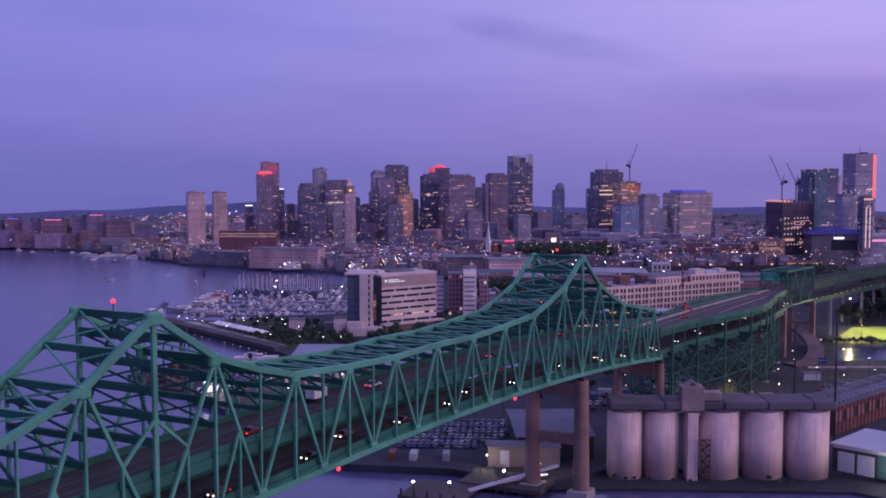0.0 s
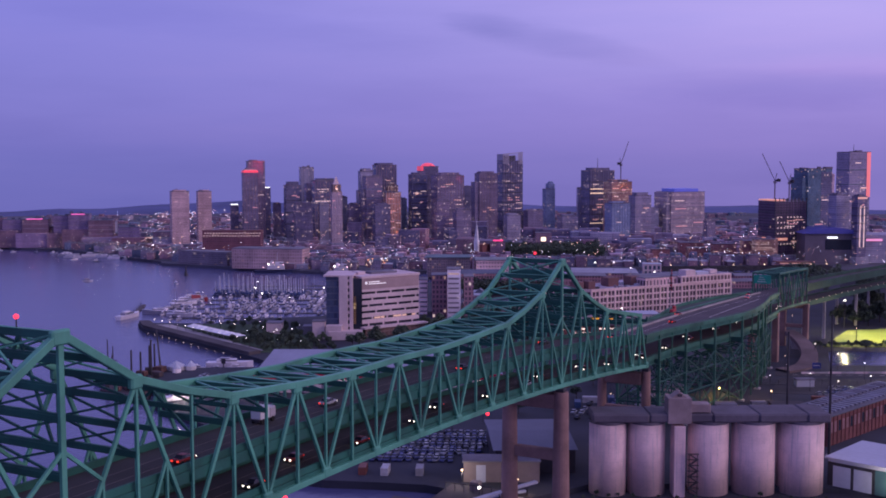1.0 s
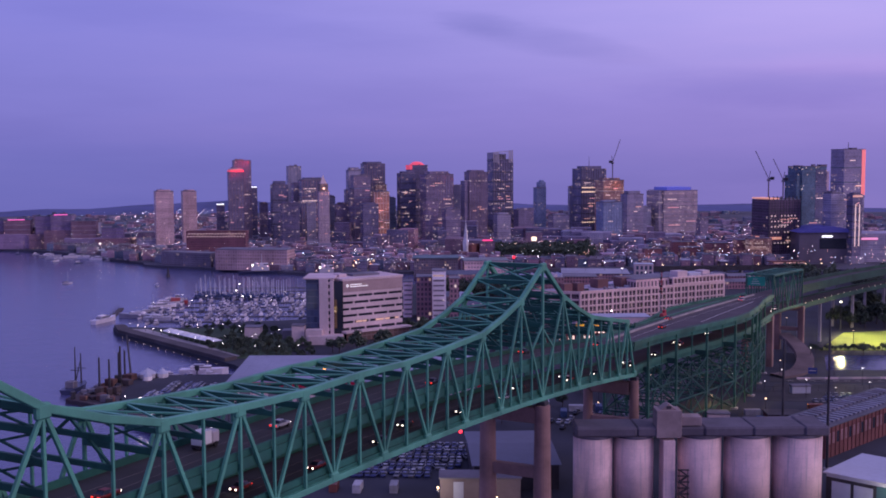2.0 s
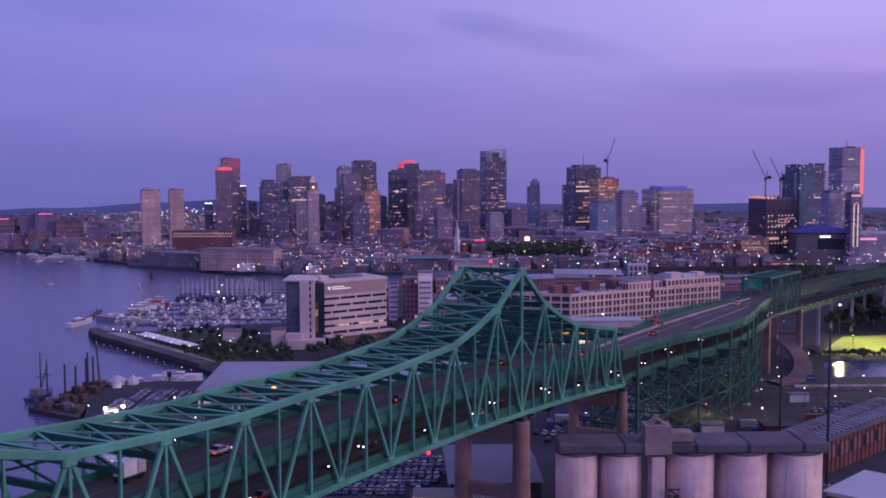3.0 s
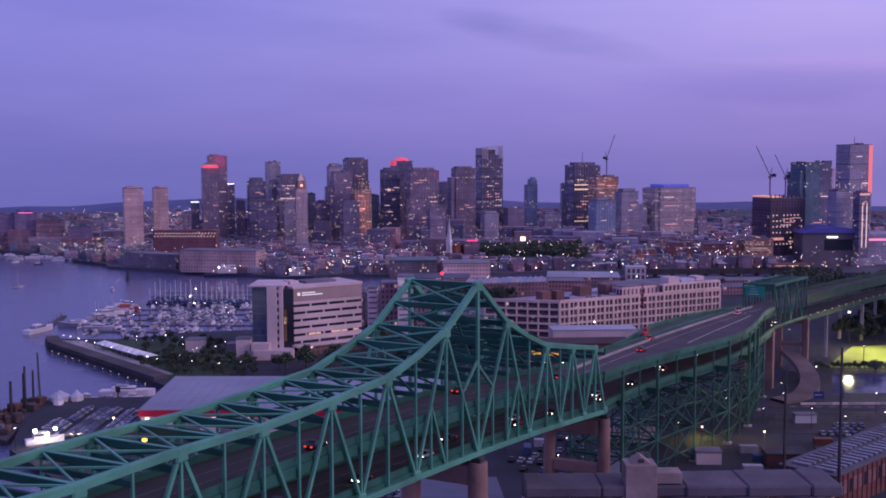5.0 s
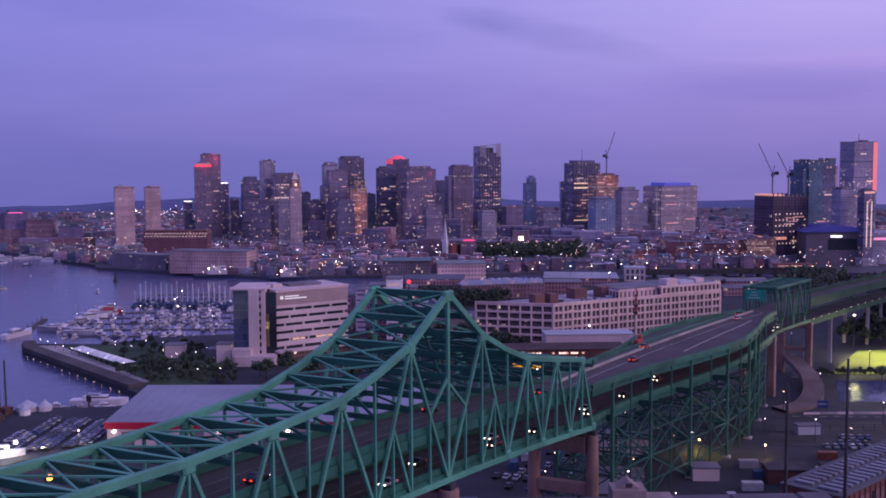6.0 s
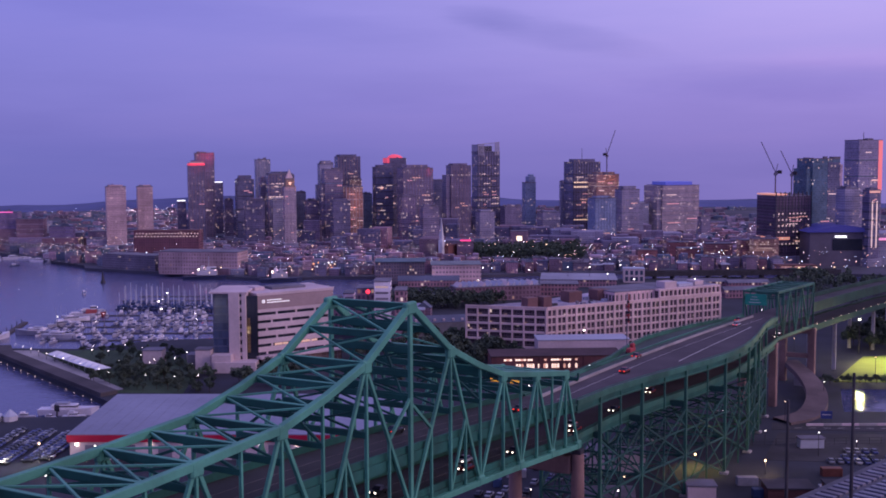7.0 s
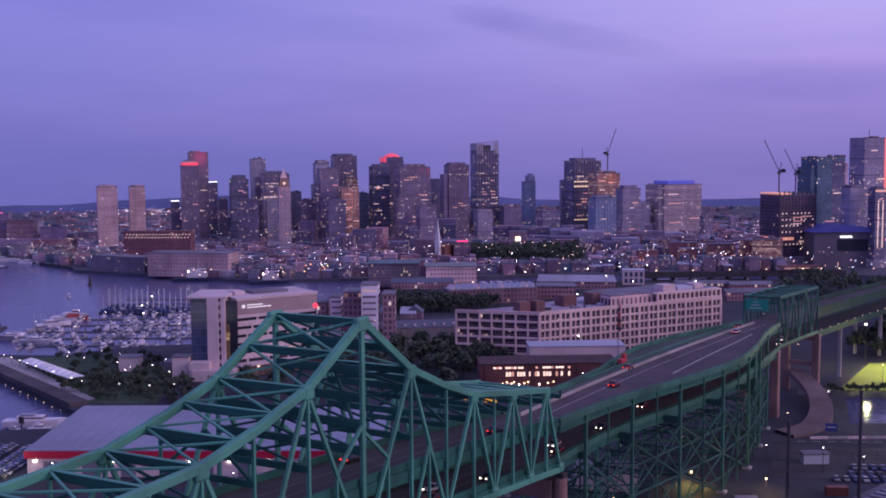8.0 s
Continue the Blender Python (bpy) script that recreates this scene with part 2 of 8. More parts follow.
def silo_material():
    """Rain-streaked old concrete with lift joints and damp patches."""
    g = Graph("silo_concrete")
    x, y, z = g.split(g.position())
    streak = g.noise(g.join(g.math("MULTIPLY", x, 1.1), g.math("MULTIPLY", y, 1.1), g.math("MULTIPLY", z, 0.07)), 1.0, 5)
    patch, fine = g.noise(g.position(), 0.13, 4), g.noise(g.position(), 1.6, 5)
    col = g.mix(g.ramp(patch, 0.3, 0.7), (0.62, 0.44, 0.43, 1), (0.90, 0.65, 0.62, 1))
    col = g.mix(g.ramp(streak, 0.52, 0.75), col, (0.44, 0.36, 0.38, 1))
    col = g.mix(0.4, col, g.mix(fine, (0.6, 0.6, 0.6, 1), (1.3, 1.3, 1.3, 1)), "MULTIPLY")
    joint = g.math("LESS_THAN", g.math("FRACT", g.math("DIVIDE", z, 2.9)), 0.04)
    g.put(g.mix(g.math("MULTIPLY", joint, 0.15), col, (0.2, 0.17, 0.17, 1)), g.bsdf.inputs["Base Color"])
    g.bsdf.inputs["Roughness"].default_value = 0.92
    g.bump(fine, 0.25, 0.05)
    return g.m


SILO = silo_material()


def water_material(name, rough, relief):
    g = Graph(name)
    p = g.position()
    g.bsdf.inputs["Base Color"].default_value = (0.09, 0.095, 0.20, 1)
    g.bsdf.inputs["Roughness"].default_value = rough
    g.bsdf.inputs["IOR"].default_value = 1.5
    swell, chop = g.noise(p, 0.05, 3), g.noise(p, 0.35, 4)
    h = g.math("ADD", g.math("MULTIPLY", swell, 2.0), g.math("MULTIPLY", chop, 0.55))
    g.bump(h, relief, 1.0)
    return g.m


WATER = water_material("harbour_water", 0.2, 0.32)

# ---- building helpers ----
UP = Vector((0, 0, 1))


def mesh_of(name, verts, faces, material=None, smooth=False):
    me = bpy.data.meshes.new(name)
    me.from_pydata([tuple(v) for v in verts], [], faces)
    if material:
        me.materials.append(material)
    if smooth:
        me.polygons.foreach_set("use_smooth", [True] * len(me.polygons))
    me.update()
    return me


def child(ob, parent):
    ob.parent = parent
    return ob


def thing(name, m, label, category, group="", kind=""):
    ob = new(name)
    ob.empty_display_size = 0.5
    ob.matrix_world = m
    return tagged(ob, label, category, group, kind)


def solid(name, data, material, m, label, category, group="", kind=""):
    """A thing whose main body is itself a mesh."""
    me = bpy.data.meshes.new(name)
    data.to_mesh(me)
    data.free()
    me.materials.append(material)
    ob = new(name, me)
    ob.matrix_world = m
    return tagged(ob, label, category, group, kind)


def part(name, data, material, parent, label="", m=None):
    """Links a bmesh or a mesh as one mesh object under a thing or a part, in the parent's space."""
    if isinstance(data, bmesh.types.BMesh):
        me = bpy.data.meshes.new(name)
        data.to_mesh(me)
        data.free()
        me.materials.append(material)
    else:
        me = data
        if not me.materials and material:
            me.materials.append(material)
    ob = new(name, me)
    ob.parent = parent
    if m is not None:
        ob.matrix_local = m
    if label:
        ob["label"] = label
    return ob


def bm_box(bm, x0, x1, y0, y1, z0, z1, bevel=0.0):
    r = bmesh.ops.create_cube(bm, size=1.0, matrix=Matrix.Translation(((x0 + x1) / 2, (y0 + y1) / 2, (z0 + z1) / 2)) @ Matrix.Diagonal((x1 - x0, y1 - y0, z1 - z0, 1)))
    if bevel:
        edges = {e for v in r["verts"] for e in v.link_edges}
        bmesh.ops.bevel(bm, geom=list(edges), offset=bevel, segments=1, affect="EDGES", clamp_overlap=True)
    return bm


def box(x0, x1, y0, y1, z0, z1, bevel=0.0):
    return bm_box(bmesh.new(), x0, x1, y0, y1, z0, z1, bevel)


def bm_tube(bm, r0, r1, z0, z1, seg=16, x=0.0, y=0.0):
    bmesh.ops.create_cone(bm, cap_ends=True, segments=seg, radius1=r0, radius2=r1, depth=z1 - z0, matrix=Matrix.Translation((x, y, (z0 + z1) / 2)))
    return bm


def tube(r0, r1, z0, z1, seg=16, x=0.0, y=0.0):
    return bm_tube(bmesh.new(), r0, r1, z0, z1, seg, x, y)


def unit_beam(material):
    bm = box(-0.5, 0.5, -0.5, 0.5, 0, 1)
    bmesh.ops.bevel(bm, geom=[e for e in bm.edges if abs(e.verts[0].co.z - e.verts[1].co.z) > 0.5], offset=0.08, segments=1, affect="EDGES")
    me = bpy.data.meshes.new("beam")
    bm.to_mesh(me)
    bm.free()
    me.materials.append(material)
    return me


def between(a, b, w, h, up=UP):
    """The pose of a unit beam from a to b, w wide across and h deep."""
    a, b = Vector(a), Vector(b)
    d = (b - a)
    z = d.normalized()
    side = up.cross(z)
    if side.length < 1e-4:
        side = Vector((1, 0, 0)).cross(z)
    side.normalize()
    deep = z.cross(side)
    m = Matrix((side, deep, z)).transposed().to_4x4()
    m.translation = a
    return m @ Matrix.Diagonal((w, h, d.length, 1))


def beam(name, a, b, w, h, parent, data, up=UP):
    ob = new(name, data)
    ob.parent = parent
    ob.matrix_local = between(a, b, w, h, up)
    return ob


def slab(name, outline, z0, z1, material, label, category, kind="structure"):
    """A flat piece of land or paving with real edges."""
    n = len(outline)
    verts = [(x, y, z1) for x, y in outline] + [(x, y, z0) for x, y in outline]
    faces = [tuple(range(n))] + [(i, i + n, (i + 1) % n + n, (i + 1) % n) for i in range(n)]
    bm = bmesh.new()
    vs = [bm.verts.new(v) for v in verts]
    for f in faces:
        bm.faces.new([vs[i] for i in f])
    bmesh.ops.triangulate(bm, faces=[f for f in bm.faces if len(f.verts) > 4])
    bmesh.ops.recalc_face_normals(bm, faces=bm.faces[:])
    me = bpy.data.meshes.new(name)
    bm.to_mesh(me)
    bm.free()
    me.materials.append(material)
    return tagged(new(name, me), label, category, kind=kind)

# ---- water, land and hills ----
def disc(name, radius, z, material, label, category):
    bm = bmesh.new()
    bmesh.ops.create_circle(bm, cap_ends=True, segments=96, radius=radius, matrix=Matrix.Translation((0, 120, z)))
    me = bpy.data.meshes.new(name)
    bm.to_mesh(me)
    bm.free()
    me.materials.append(material)
    return tagged(new(name, me), label, category, kind="structure")


disc("water", 2330, 0.0, WATER, "calm dark violet harbour water with soft ripples", "water")
disc("ground", 2340, -4.0, LAND, "dark harbour bed under the water", "ground")

slab("city_ground", [(-2000, 830), (-1128, 941), (-980, 948), (-900, 915), (-786, 883), (-769, 867), (-666, 866), (-574, 868), (-530, 902), (-463, 936), (-416, 972),
                     (-367, 1017), (-311, 1052), (-242, 1085), (-127, 1110), (300, 1250), (1500, 1500), (1300, 2000), (300, 2430), (-700, 2340), (-1500, 1900), (-2020, 1300)],
     -4, 2.5, LAND, "dark city ground with streets between far buildings", "ground")
slab("yard_ground", [(700, 372), (20, 372), (-45, 374), (-113, 346), (-128, 316), (-136, 311), (-150, 317), (-160, 318), (-176, 313), (-192, 307), (-210, 305), (-216, 322), (-318, 367), (-346, 397), (-368, 430), (-358, 438.5), (-337, 451.5), (-322, 458), (-345, 474), (-357, 479), (-474, 526), (-492, 541), (-448, 561), (-440, 590),
                     (-408, 620), (-395, 660), (-420, 740), (-446, 775), (-440, 862), (-403, 934), (-347, 969), (-289, 1000), (-240, 1040), (-100, 1062), (700, 1160)],
     -4, 2.5, YARD, "dark paved waterfront ground of the harbour yard", "ground")

slab("silo_apron", [(-128.5, 314.5), (-104, 328.5), (-40, 358.5), (20, 347), (700, 322), (700, 373), (20, 373), (-44, 375), (-114, 347)], -4, 0.95, YARD, "dark low quay apron in front of the silos", "pavement")


def hills():
    n, verts, faces = 360, [], []
    for i in range(n):
        a = 2 * math.pi * i / n
        c, s = math.cos(a), math.sin(a)
        deg = math.degrees(a)
        top = 9 + 16 * math.exp(-((deg - 129.5) / 4.2) ** 2) + 9 * math.exp(-((deg - 116.2) / 1.3) ** 2) + 7 * noise.noise((c * 6, s * 6, 3.1)) + 4 * noise.noise((c * 24, s * 24, 7.7))
        for r, z in ((2150, 0), (2230, top * 0.7), (2300, max(top, 6)), (2335, 0)):
            verts.append((r * c, 120 + r * s, z))
    for i in range(n):
        for k in range(3):
            a, b = i * 4 + k, ((i + 1) % n) * 4 + k
            faces.append((a, b, b + 1, a + 1))
    tagged(new("backdrop", mesh_of("backdrop", verts, faces, HILL, True)), "low wooded hills coloured blue by painted haze on the far horizon", "hills", kind="structure")


hills()

# ---- the cantilever truss bridge ----
TOWER_A, TOWER_B, MID = 130.0, 315.7, 222.85
X_NEAR, X_FAR = -113.9, -130.3
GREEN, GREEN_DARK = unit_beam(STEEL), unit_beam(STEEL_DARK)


def bottom_z(y):
    return 43.3 - 2.75e-4 * max(0.0, y - 187) ** 2


def truss_height(y):
    s = min(abs(y - TOWER_A), abs(y - TOWER_B))
    knots = ((0, 36.3), (14.6, 27.4), (27, 23.2), (37.3, 20.6), (55, 19.2), (72, 18.2), (99, 18.6))
    for (s0, h0), (s1, h1) in zip(knots, knots[1:]):
        if s <= s1:
            return h0 + (h1 - h0) * (s - s0) / (s1 - s0)
    return knots[-1][1]


def top_z(y):
    return bottom_z(y) + truss_height(y)


half_top = [0, 18.55, 37.1, 55.5, 78.4, 92.85, 107.6, 130.6, 147.8, 164.6]
half_bottom = [9.3, 27.8, 46.3, 66.0, 92.85, 120.0, 139.3, 156.4, 172.5]
TOPS = sorted({MID + s * v for v in half_top for s in (-1, 1)})
BOTTOMS = sorted({MID + s * v for v in half_bottom for s in (-1, 1)})
bridge = thing("truss_bridge", pose(0, 0, 0), "green steel double-deck cantilever truss bridge on brown piers", "bridge")


def truss_side(x, out):
    def t(y):
        return (x, y, top_z(y))

    def b(y):
        return (x, y, bottom_z(y))

    for y0, y1 in zip(TOPS, TOPS[1:]):
        cuts = [y0, (y0 + y1) / 2, y1]
        if abs(y1 - y0) < 16:
            cuts = [y0, y1]
        for a, c in zip(cuts, cuts[1:]):
            beam("top_chord", t(a), t(c), 1.1, 1.2, bridge, GREEN)
    for y0, y1 in zip(BOTTOMS, BOTTOMS[1:]):
        mid = (y0 + y1) / 2
        for a, c in ((y0, mid), (mid, y1)):
            beam("bottom_chord", b(a), b(c), 0.9, 1.15, bridge, GREEN)
    for y in TOPS:
        beam("post", b(y), t(y), 0.95 if y in (TOWER_A, TOWER_B) else 0.5, 0.6, bridge, GREEN)
    for y in BOTTOMS[1:-1]:
        if y not in TOPS:
            beam("hanger", b(y), t(y), 0.42, 0.5, bridge, GREEN)
    nodes = sorted([(y, 1) for y in TOPS] + [(y, 0) for y in BOTTOMS if min(abs(y - TOWER_A), abs(y - TOWER_B)) > 1])
    for (y0, k0), (y1, k1) in zip(nodes, nodes[1:]):
        if k0 != k1:
            beam("diagonal", t(y0) if k0 else b(y0), t(y1) if k1 else b(y1), 0.58, 0.65, bridge, GREEN)
    for tower in (TOWER_A, TOWER_B):
        for s in (-1, 1):
            y1 = tower + s * 14.7
            beam("diagonal", t(y1), b(tower), 0.58, 0.65, bridge, GREEN)
            mid = (Vector(t(y1)) + Vector(b(tower))) / 2
            beam("tower_brace", (x, tower, mid.z + 6.0), tuple(mid), 0.5, 0.55, bridge, GREEN)
            beam("sub_hanger", tuple(mid), b(mid.y), 0.4, 0.5, bridge, GREEN)
            far = Vector(b(tower + s * 27))
            mid2 = (Vector(t(y1)) + far) / 2
            beam("sub_hanger", tuple(mid2), b(mid2.y), 0.4, 0.5, bridge, GREEN)
            beam("sub_diagonal", tuple(mid2), b(tower + s * 14.7), 0.45, 0.5, bridge, GREEN)
    # riveted gusset plates at the joints
    for y, on_top in nodes:
        z = top_z(y) if on_top else bottom_z(y)
        s = 1.7 if y in (TOWER_A, TOWER_B) else 1.25
        plate = box(-0.6, 0.6, -s, s, -1.6 if on_top else -0.65, 0.62 if on_top else 1.4, 0.3)
        part("gusset_plate", plate, STEEL, bridge, m=pose(x, y, z))


truss_side(X_NEAR, 1)
truss_side(X_FAR, -1)

# struts, lateral bracing and sway frames between the two sides
STRUTS = []
for y0, y1 in zip(TOPS, TOPS[1:]):
    cuts = max(2, round((y1 - y0) / 8))
    STRUTS += [y0 + (y1 - y0) * k / cuts for k in range(cuts)]
for a, c in zip(STRUTS, STRUTS[1:] + [TOPS[-1]]):
    # dark strut under a pale flange: shaded sides and sky-lit top as colours
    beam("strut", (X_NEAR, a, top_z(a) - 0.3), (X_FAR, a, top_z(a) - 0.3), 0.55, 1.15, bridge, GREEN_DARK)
    beam("strut_flange", (X_NEAR, a, top_z(a) + 0.32), (X_FAR, a, top_z(a) + 0.32), 0.7, 0.12, bridge, GREEN)
    for xa, xb in ((X_NEAR, X_FAR), (X_FAR, X_NEAR)):
        beam("lateral_brace", (xa, a, top_z(a) + 0.1), (xb, c, top_z(c) + 0.1), 0.36, 0.3, bridge, GREEN)
beam("strut", (X_NEAR, TOPS[-1], top_z(TOPS[-1])), (X_FAR, TOPS[-1], top_z(TOPS[-1])), 0.7, 0.9, bridge, GREEN)
DECK_UP, DECK_LOW = 10.2, 1.3
for y in TOPS:
    clear = bottom_z(y) + DECK_UP + 5.6
    z = top_z(y)
    levels = [clear]
    while levels[-1] + 4.2 < z - 2:
        levels.append(levels[-1] + 4.2)
    for low, high in zip(levels, levels[1:] + [z]):
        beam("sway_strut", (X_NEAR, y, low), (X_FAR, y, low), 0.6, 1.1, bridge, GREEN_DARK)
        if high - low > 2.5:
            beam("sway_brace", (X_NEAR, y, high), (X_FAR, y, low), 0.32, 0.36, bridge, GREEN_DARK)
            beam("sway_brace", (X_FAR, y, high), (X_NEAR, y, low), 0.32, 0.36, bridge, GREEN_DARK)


# lighter frames between the main ones, high up near the towers
for y in BOTTOMS:
    z, low = top_z(y) - 0.6, bottom_z(y) + DECK_UP + 6.0
    if z - low < 1.5:
        continue
    level = low
    while level < z - 1.5:
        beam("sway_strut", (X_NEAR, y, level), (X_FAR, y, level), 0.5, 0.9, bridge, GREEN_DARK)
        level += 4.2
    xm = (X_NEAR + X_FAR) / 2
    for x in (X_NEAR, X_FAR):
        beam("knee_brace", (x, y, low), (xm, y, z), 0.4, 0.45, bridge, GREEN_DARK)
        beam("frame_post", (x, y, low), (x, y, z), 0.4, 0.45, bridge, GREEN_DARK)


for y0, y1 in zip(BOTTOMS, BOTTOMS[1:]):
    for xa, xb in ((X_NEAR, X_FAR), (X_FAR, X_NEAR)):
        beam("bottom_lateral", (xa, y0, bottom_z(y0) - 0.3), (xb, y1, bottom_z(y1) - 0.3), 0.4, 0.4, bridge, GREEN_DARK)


def centre_x(y):
    """The middle of the roadway; past the truss it bends gently away from the water."""
    return (X_NEAR + X_FAR) / 2 + 2.35e-4 * max(0.0, y - 400) ** 2


def upper_z(y):
    if y <= 396:
        return bottom_z(y) + DECK_UP
    return bottom_z(396) + DECK_UP - 0.025 * (y - 396)


def lower_z(y):
    if y <= 396:
        return bottom_z(y) + DECK_LOW
    return upper_z(y) - 8.9


def ribbon(name, y0, y1, x0, x1, zf, lift, thick, material, parent, step=6.0, label=""):
    """A long plate that follows the roadway between two offsets from its middle."""
    n = max(2, int((y1 - y0) / step))
    verts, faces = [], []
    for i in range(n + 1):
        y = y0 + (y1 - y0) * i / n
        cx, z = centre_x(y), zf(y) + lift
        a, b = cx + (x0(y) if callable(x0) else x0), cx + (x1(y) if callable(x1) else x1)
        verts += [(a, y, z), (b, y, z), (b, y, z - thick), (a, y, z - thick)]
    for i in range(n):
        a, b = i * 4, i * 4 + 4
        for k in range(4):
            faces.append((a + k, a + (k + 1) % 4, b + (k + 1) % 4, b + k))
    faces += [(3, 2, 1, 0), tuple(n * 4 + k for k in range(4))]
    bm = bmesh.new()
    vs = [bm.verts.new(v) for v in verts]
    for f in faces:
        bm.faces.new([vs[i] for i in f])
    bmesh.ops.recalc_face_normals(bm, faces=bm.faces[:])
    return part(name, bm, material, parent, label)


for zf, nm in ((upper_z, "upper"), (lower_z, "lower")):
    ribbon(nm + "_deck", 46, 396, -7.4, 7.4, zf, 0.0, 0.6, TRUSS_DECK, bridge, label="dark worn asphalt roadway deck")
    for s in (-1, 1):
        ribbon("parapet", 46, 396, s * 7.2 - 0.2, s * 7.2 + 0.2, zf, 1.25, 1.25, STEEL_DARK, bridge)
        ribbon("edge_girder", 46, 396, s * 7.6 - 0.18, s * 7.6 + 0.18, zf, -0.02, 1.9, STEEL_DARK, bridge)
        ribbon("stringer", 46, 396, s * 4.0 - 0.3, s * 4.0 + 0.3, zf, -0.6, 1.0, STEEL_DARK, bridge)
    for off in (-1.8, 1.8):
        ribbon("lane_line", 46, 396, off - 0.05, off + 0.05, zf, 0.02, 0.015, WORN_LINE, bridge)
for y in sorted(TOPS + BOTTOMS):
    for zf in (upper_z, lower_z):
        if 46 < y < 396:
            z = zf(y) - 1.1
            beam("floor_beam", (X_NEAR, y, z), (X_FAR, y, z), 0.5, 1.3, bridge, GREEN_DARK)


def pier(y, z_top, spread, leg_w, name_label, bar_drop=0.0):
    p = thing("bridge_pier", pose(0, 0, 0), name_label, "pier", "piers of the bridge")
    for x in (X_NEAR, X_FAR):
        bm = bmesh.new()
        bm_tube(bm, leg_w * 0.62, leg_w * 0.5, 0.0, z_top, 20)
        part("leg", bm, PIER, p, m=pose(x, y, 0))
        part("footing", box(-3.4, 3.4, -3.6, 3.6, -4, 2.8, 0.3), CONCRETE, p, m=pose(x, y, 0))
        part("bearing", box(-1.2, 1.2, -1.2, 1.2, z_top, z_top + 1.1, 0.1), DARK, p, m=pose(x, y, 0))
    xm = (X_NEAR + X_FAR) / 2
    part("cap_beam", box(X_FAR + 1.5 - xm, X_NEAR - 1.5 - xm, -1.5, 1.5, z_top - 5.0, z_top - 0.6, 0.25), PIER, p, m=pose(xm, y, 0))
    part("cross_beam", box(X_FAR + 1.5 - xm, X_NEAR - 1.5 - xm, -1.2, 1.2, z_top * 0.45, z_top * 0.45 + 3.2, 0.2), PIER, p, m=pose(xm, y, 0))
    return p


pier(TOWER_B, bottom_z(TOWER_B) - 1.8, 8.2, 4.2, "pair of tall brown concrete pier legs under the bridge tower")
pier(TOWER_A, bottom_z(TOWER_A) - 1.8, 8.2, 4.2, "pair of tall brown concrete pier legs standing in the water")
pier(395.4, bottom_z(395.4) - 1.8, 8.2, 3.0, "brown concrete pier at the end of the truss")

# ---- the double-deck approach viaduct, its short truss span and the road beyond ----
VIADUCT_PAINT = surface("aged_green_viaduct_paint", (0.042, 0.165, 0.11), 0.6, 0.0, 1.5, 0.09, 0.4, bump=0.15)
# bracing and cap girders in a darker green than columns and fascias
LATTICE = unit_beam(surface("dark_green_bracing", (0.022, 0.10, 0.08), 0.7, 0.0, 1.5, 0.09, 0.4, bump=0.15))
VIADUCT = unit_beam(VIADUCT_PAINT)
viaduct = thing("approach_viaduct", pose(0, 0, 0), "green steel double-deck approach viaduct on braced columns", "viaduct")
END = 590.0


def follow(y, knots):
    """Smooth offset of a deck edge from the roadway's middle, knot to knot."""
    for (y0, a), (y1, b) in zip(knots, knots[1:]):
        if y <= y1:
            k = min(1.0, max(0.0, (y - y0) / (y1 - y0)))
            return a + (b - a) * k
    return knots[-1][1]


def near_edge(y):
    """The yard-side edge swells out where a ramp leaves the roadway."""
    return follow(y, ((396, 7.6), (417, 8.8), (436, 11.5), (456, 15.0), (473, 17.6), (492, 19.3), (505, 19.2), (518, 17.9), (538, 14.8), (560, 10.2), (582, 6.8), (590, 6.5)))


def far_edge(y):
    return -follow(y, ((396, 7.6), (440, 7.4), (462, 8.4), (485, 12.0), (510, 15.0), (540, 13.6), (560, 11.2), (577, 7.8), (590, 6.5)))


def low_edge(y):
    return follow(y, ((396, 6.6), (422, 6.9), (438, 8.2), (455, 10.6), (478, 13.6), (510, 15.0), (535, 13.2), (565, 9.6), (590, 6.5)))


def side_x(y, s):
    return centre_x(y) + (near_edge(y) if s > 0 else far_edge(y))


SIDE_ROAD = surface("mossy_ramp_concrete", (0.065, 0.092, 0.08), 0.9, 0.0, 1.0, 0.05, 0.3)
for zf, nm in ((upper_z, "upper"), (lower_z, "lower")):
    near = near_edge if nm == "upper" else low_edge
    ribbon(nm + "_deck", 396, END, lambda y: max(far_edge(y), -7.4), near, zf, 0.0, 0.5, DECK, viaduct, label="worn asphalt roadway deck")
    for s, edge in ((-1, far_edge), (1, near)):
        ribbon("fascia_girder", 396, END, lambda y: edge(y) - 0.05, lambda y: edge(y) + s * 0.45, zf, 0.9, 1.5, VIADUCT_PAINT, viaduct)
        ribbon("fascia_web", 396, END, lambda y: edge(y) - s * 0.4, lambda y: edge(y) - s * 0.1, zf, -0.55, 1.5, STEEL_DARK, viaduct)
        ribbon("fascia_flange", 396, END, lambda y: edge(y) - s * 0.5, lambda y: edge(y) + s * 0.3, zf, -2.05, 0.25, VIADUCT_PAINT, viaduct)
        ribbon("parapet_rail", 396, END, lambda y: edge(y) + s * 0.05, lambda y: edge(y) + s * 0.25, zf, 1.35, 0.15, STEEL_DARK, viaduct)
        ribbon("stringer", 396, END, s * 3.6 - 0.25, s * 3.6 + 0.25, zf, -0.5, 1.3, STEEL_DARK, viaduct)
ribbon("side_road", 440, 586, far_edge, lambda y: max(far_edge(y), -7.4) - 0.1, upper_z, -0.35, 0.5, SIDE_ROAD, viaduct, label="mossy concrete side road beside the roadway")
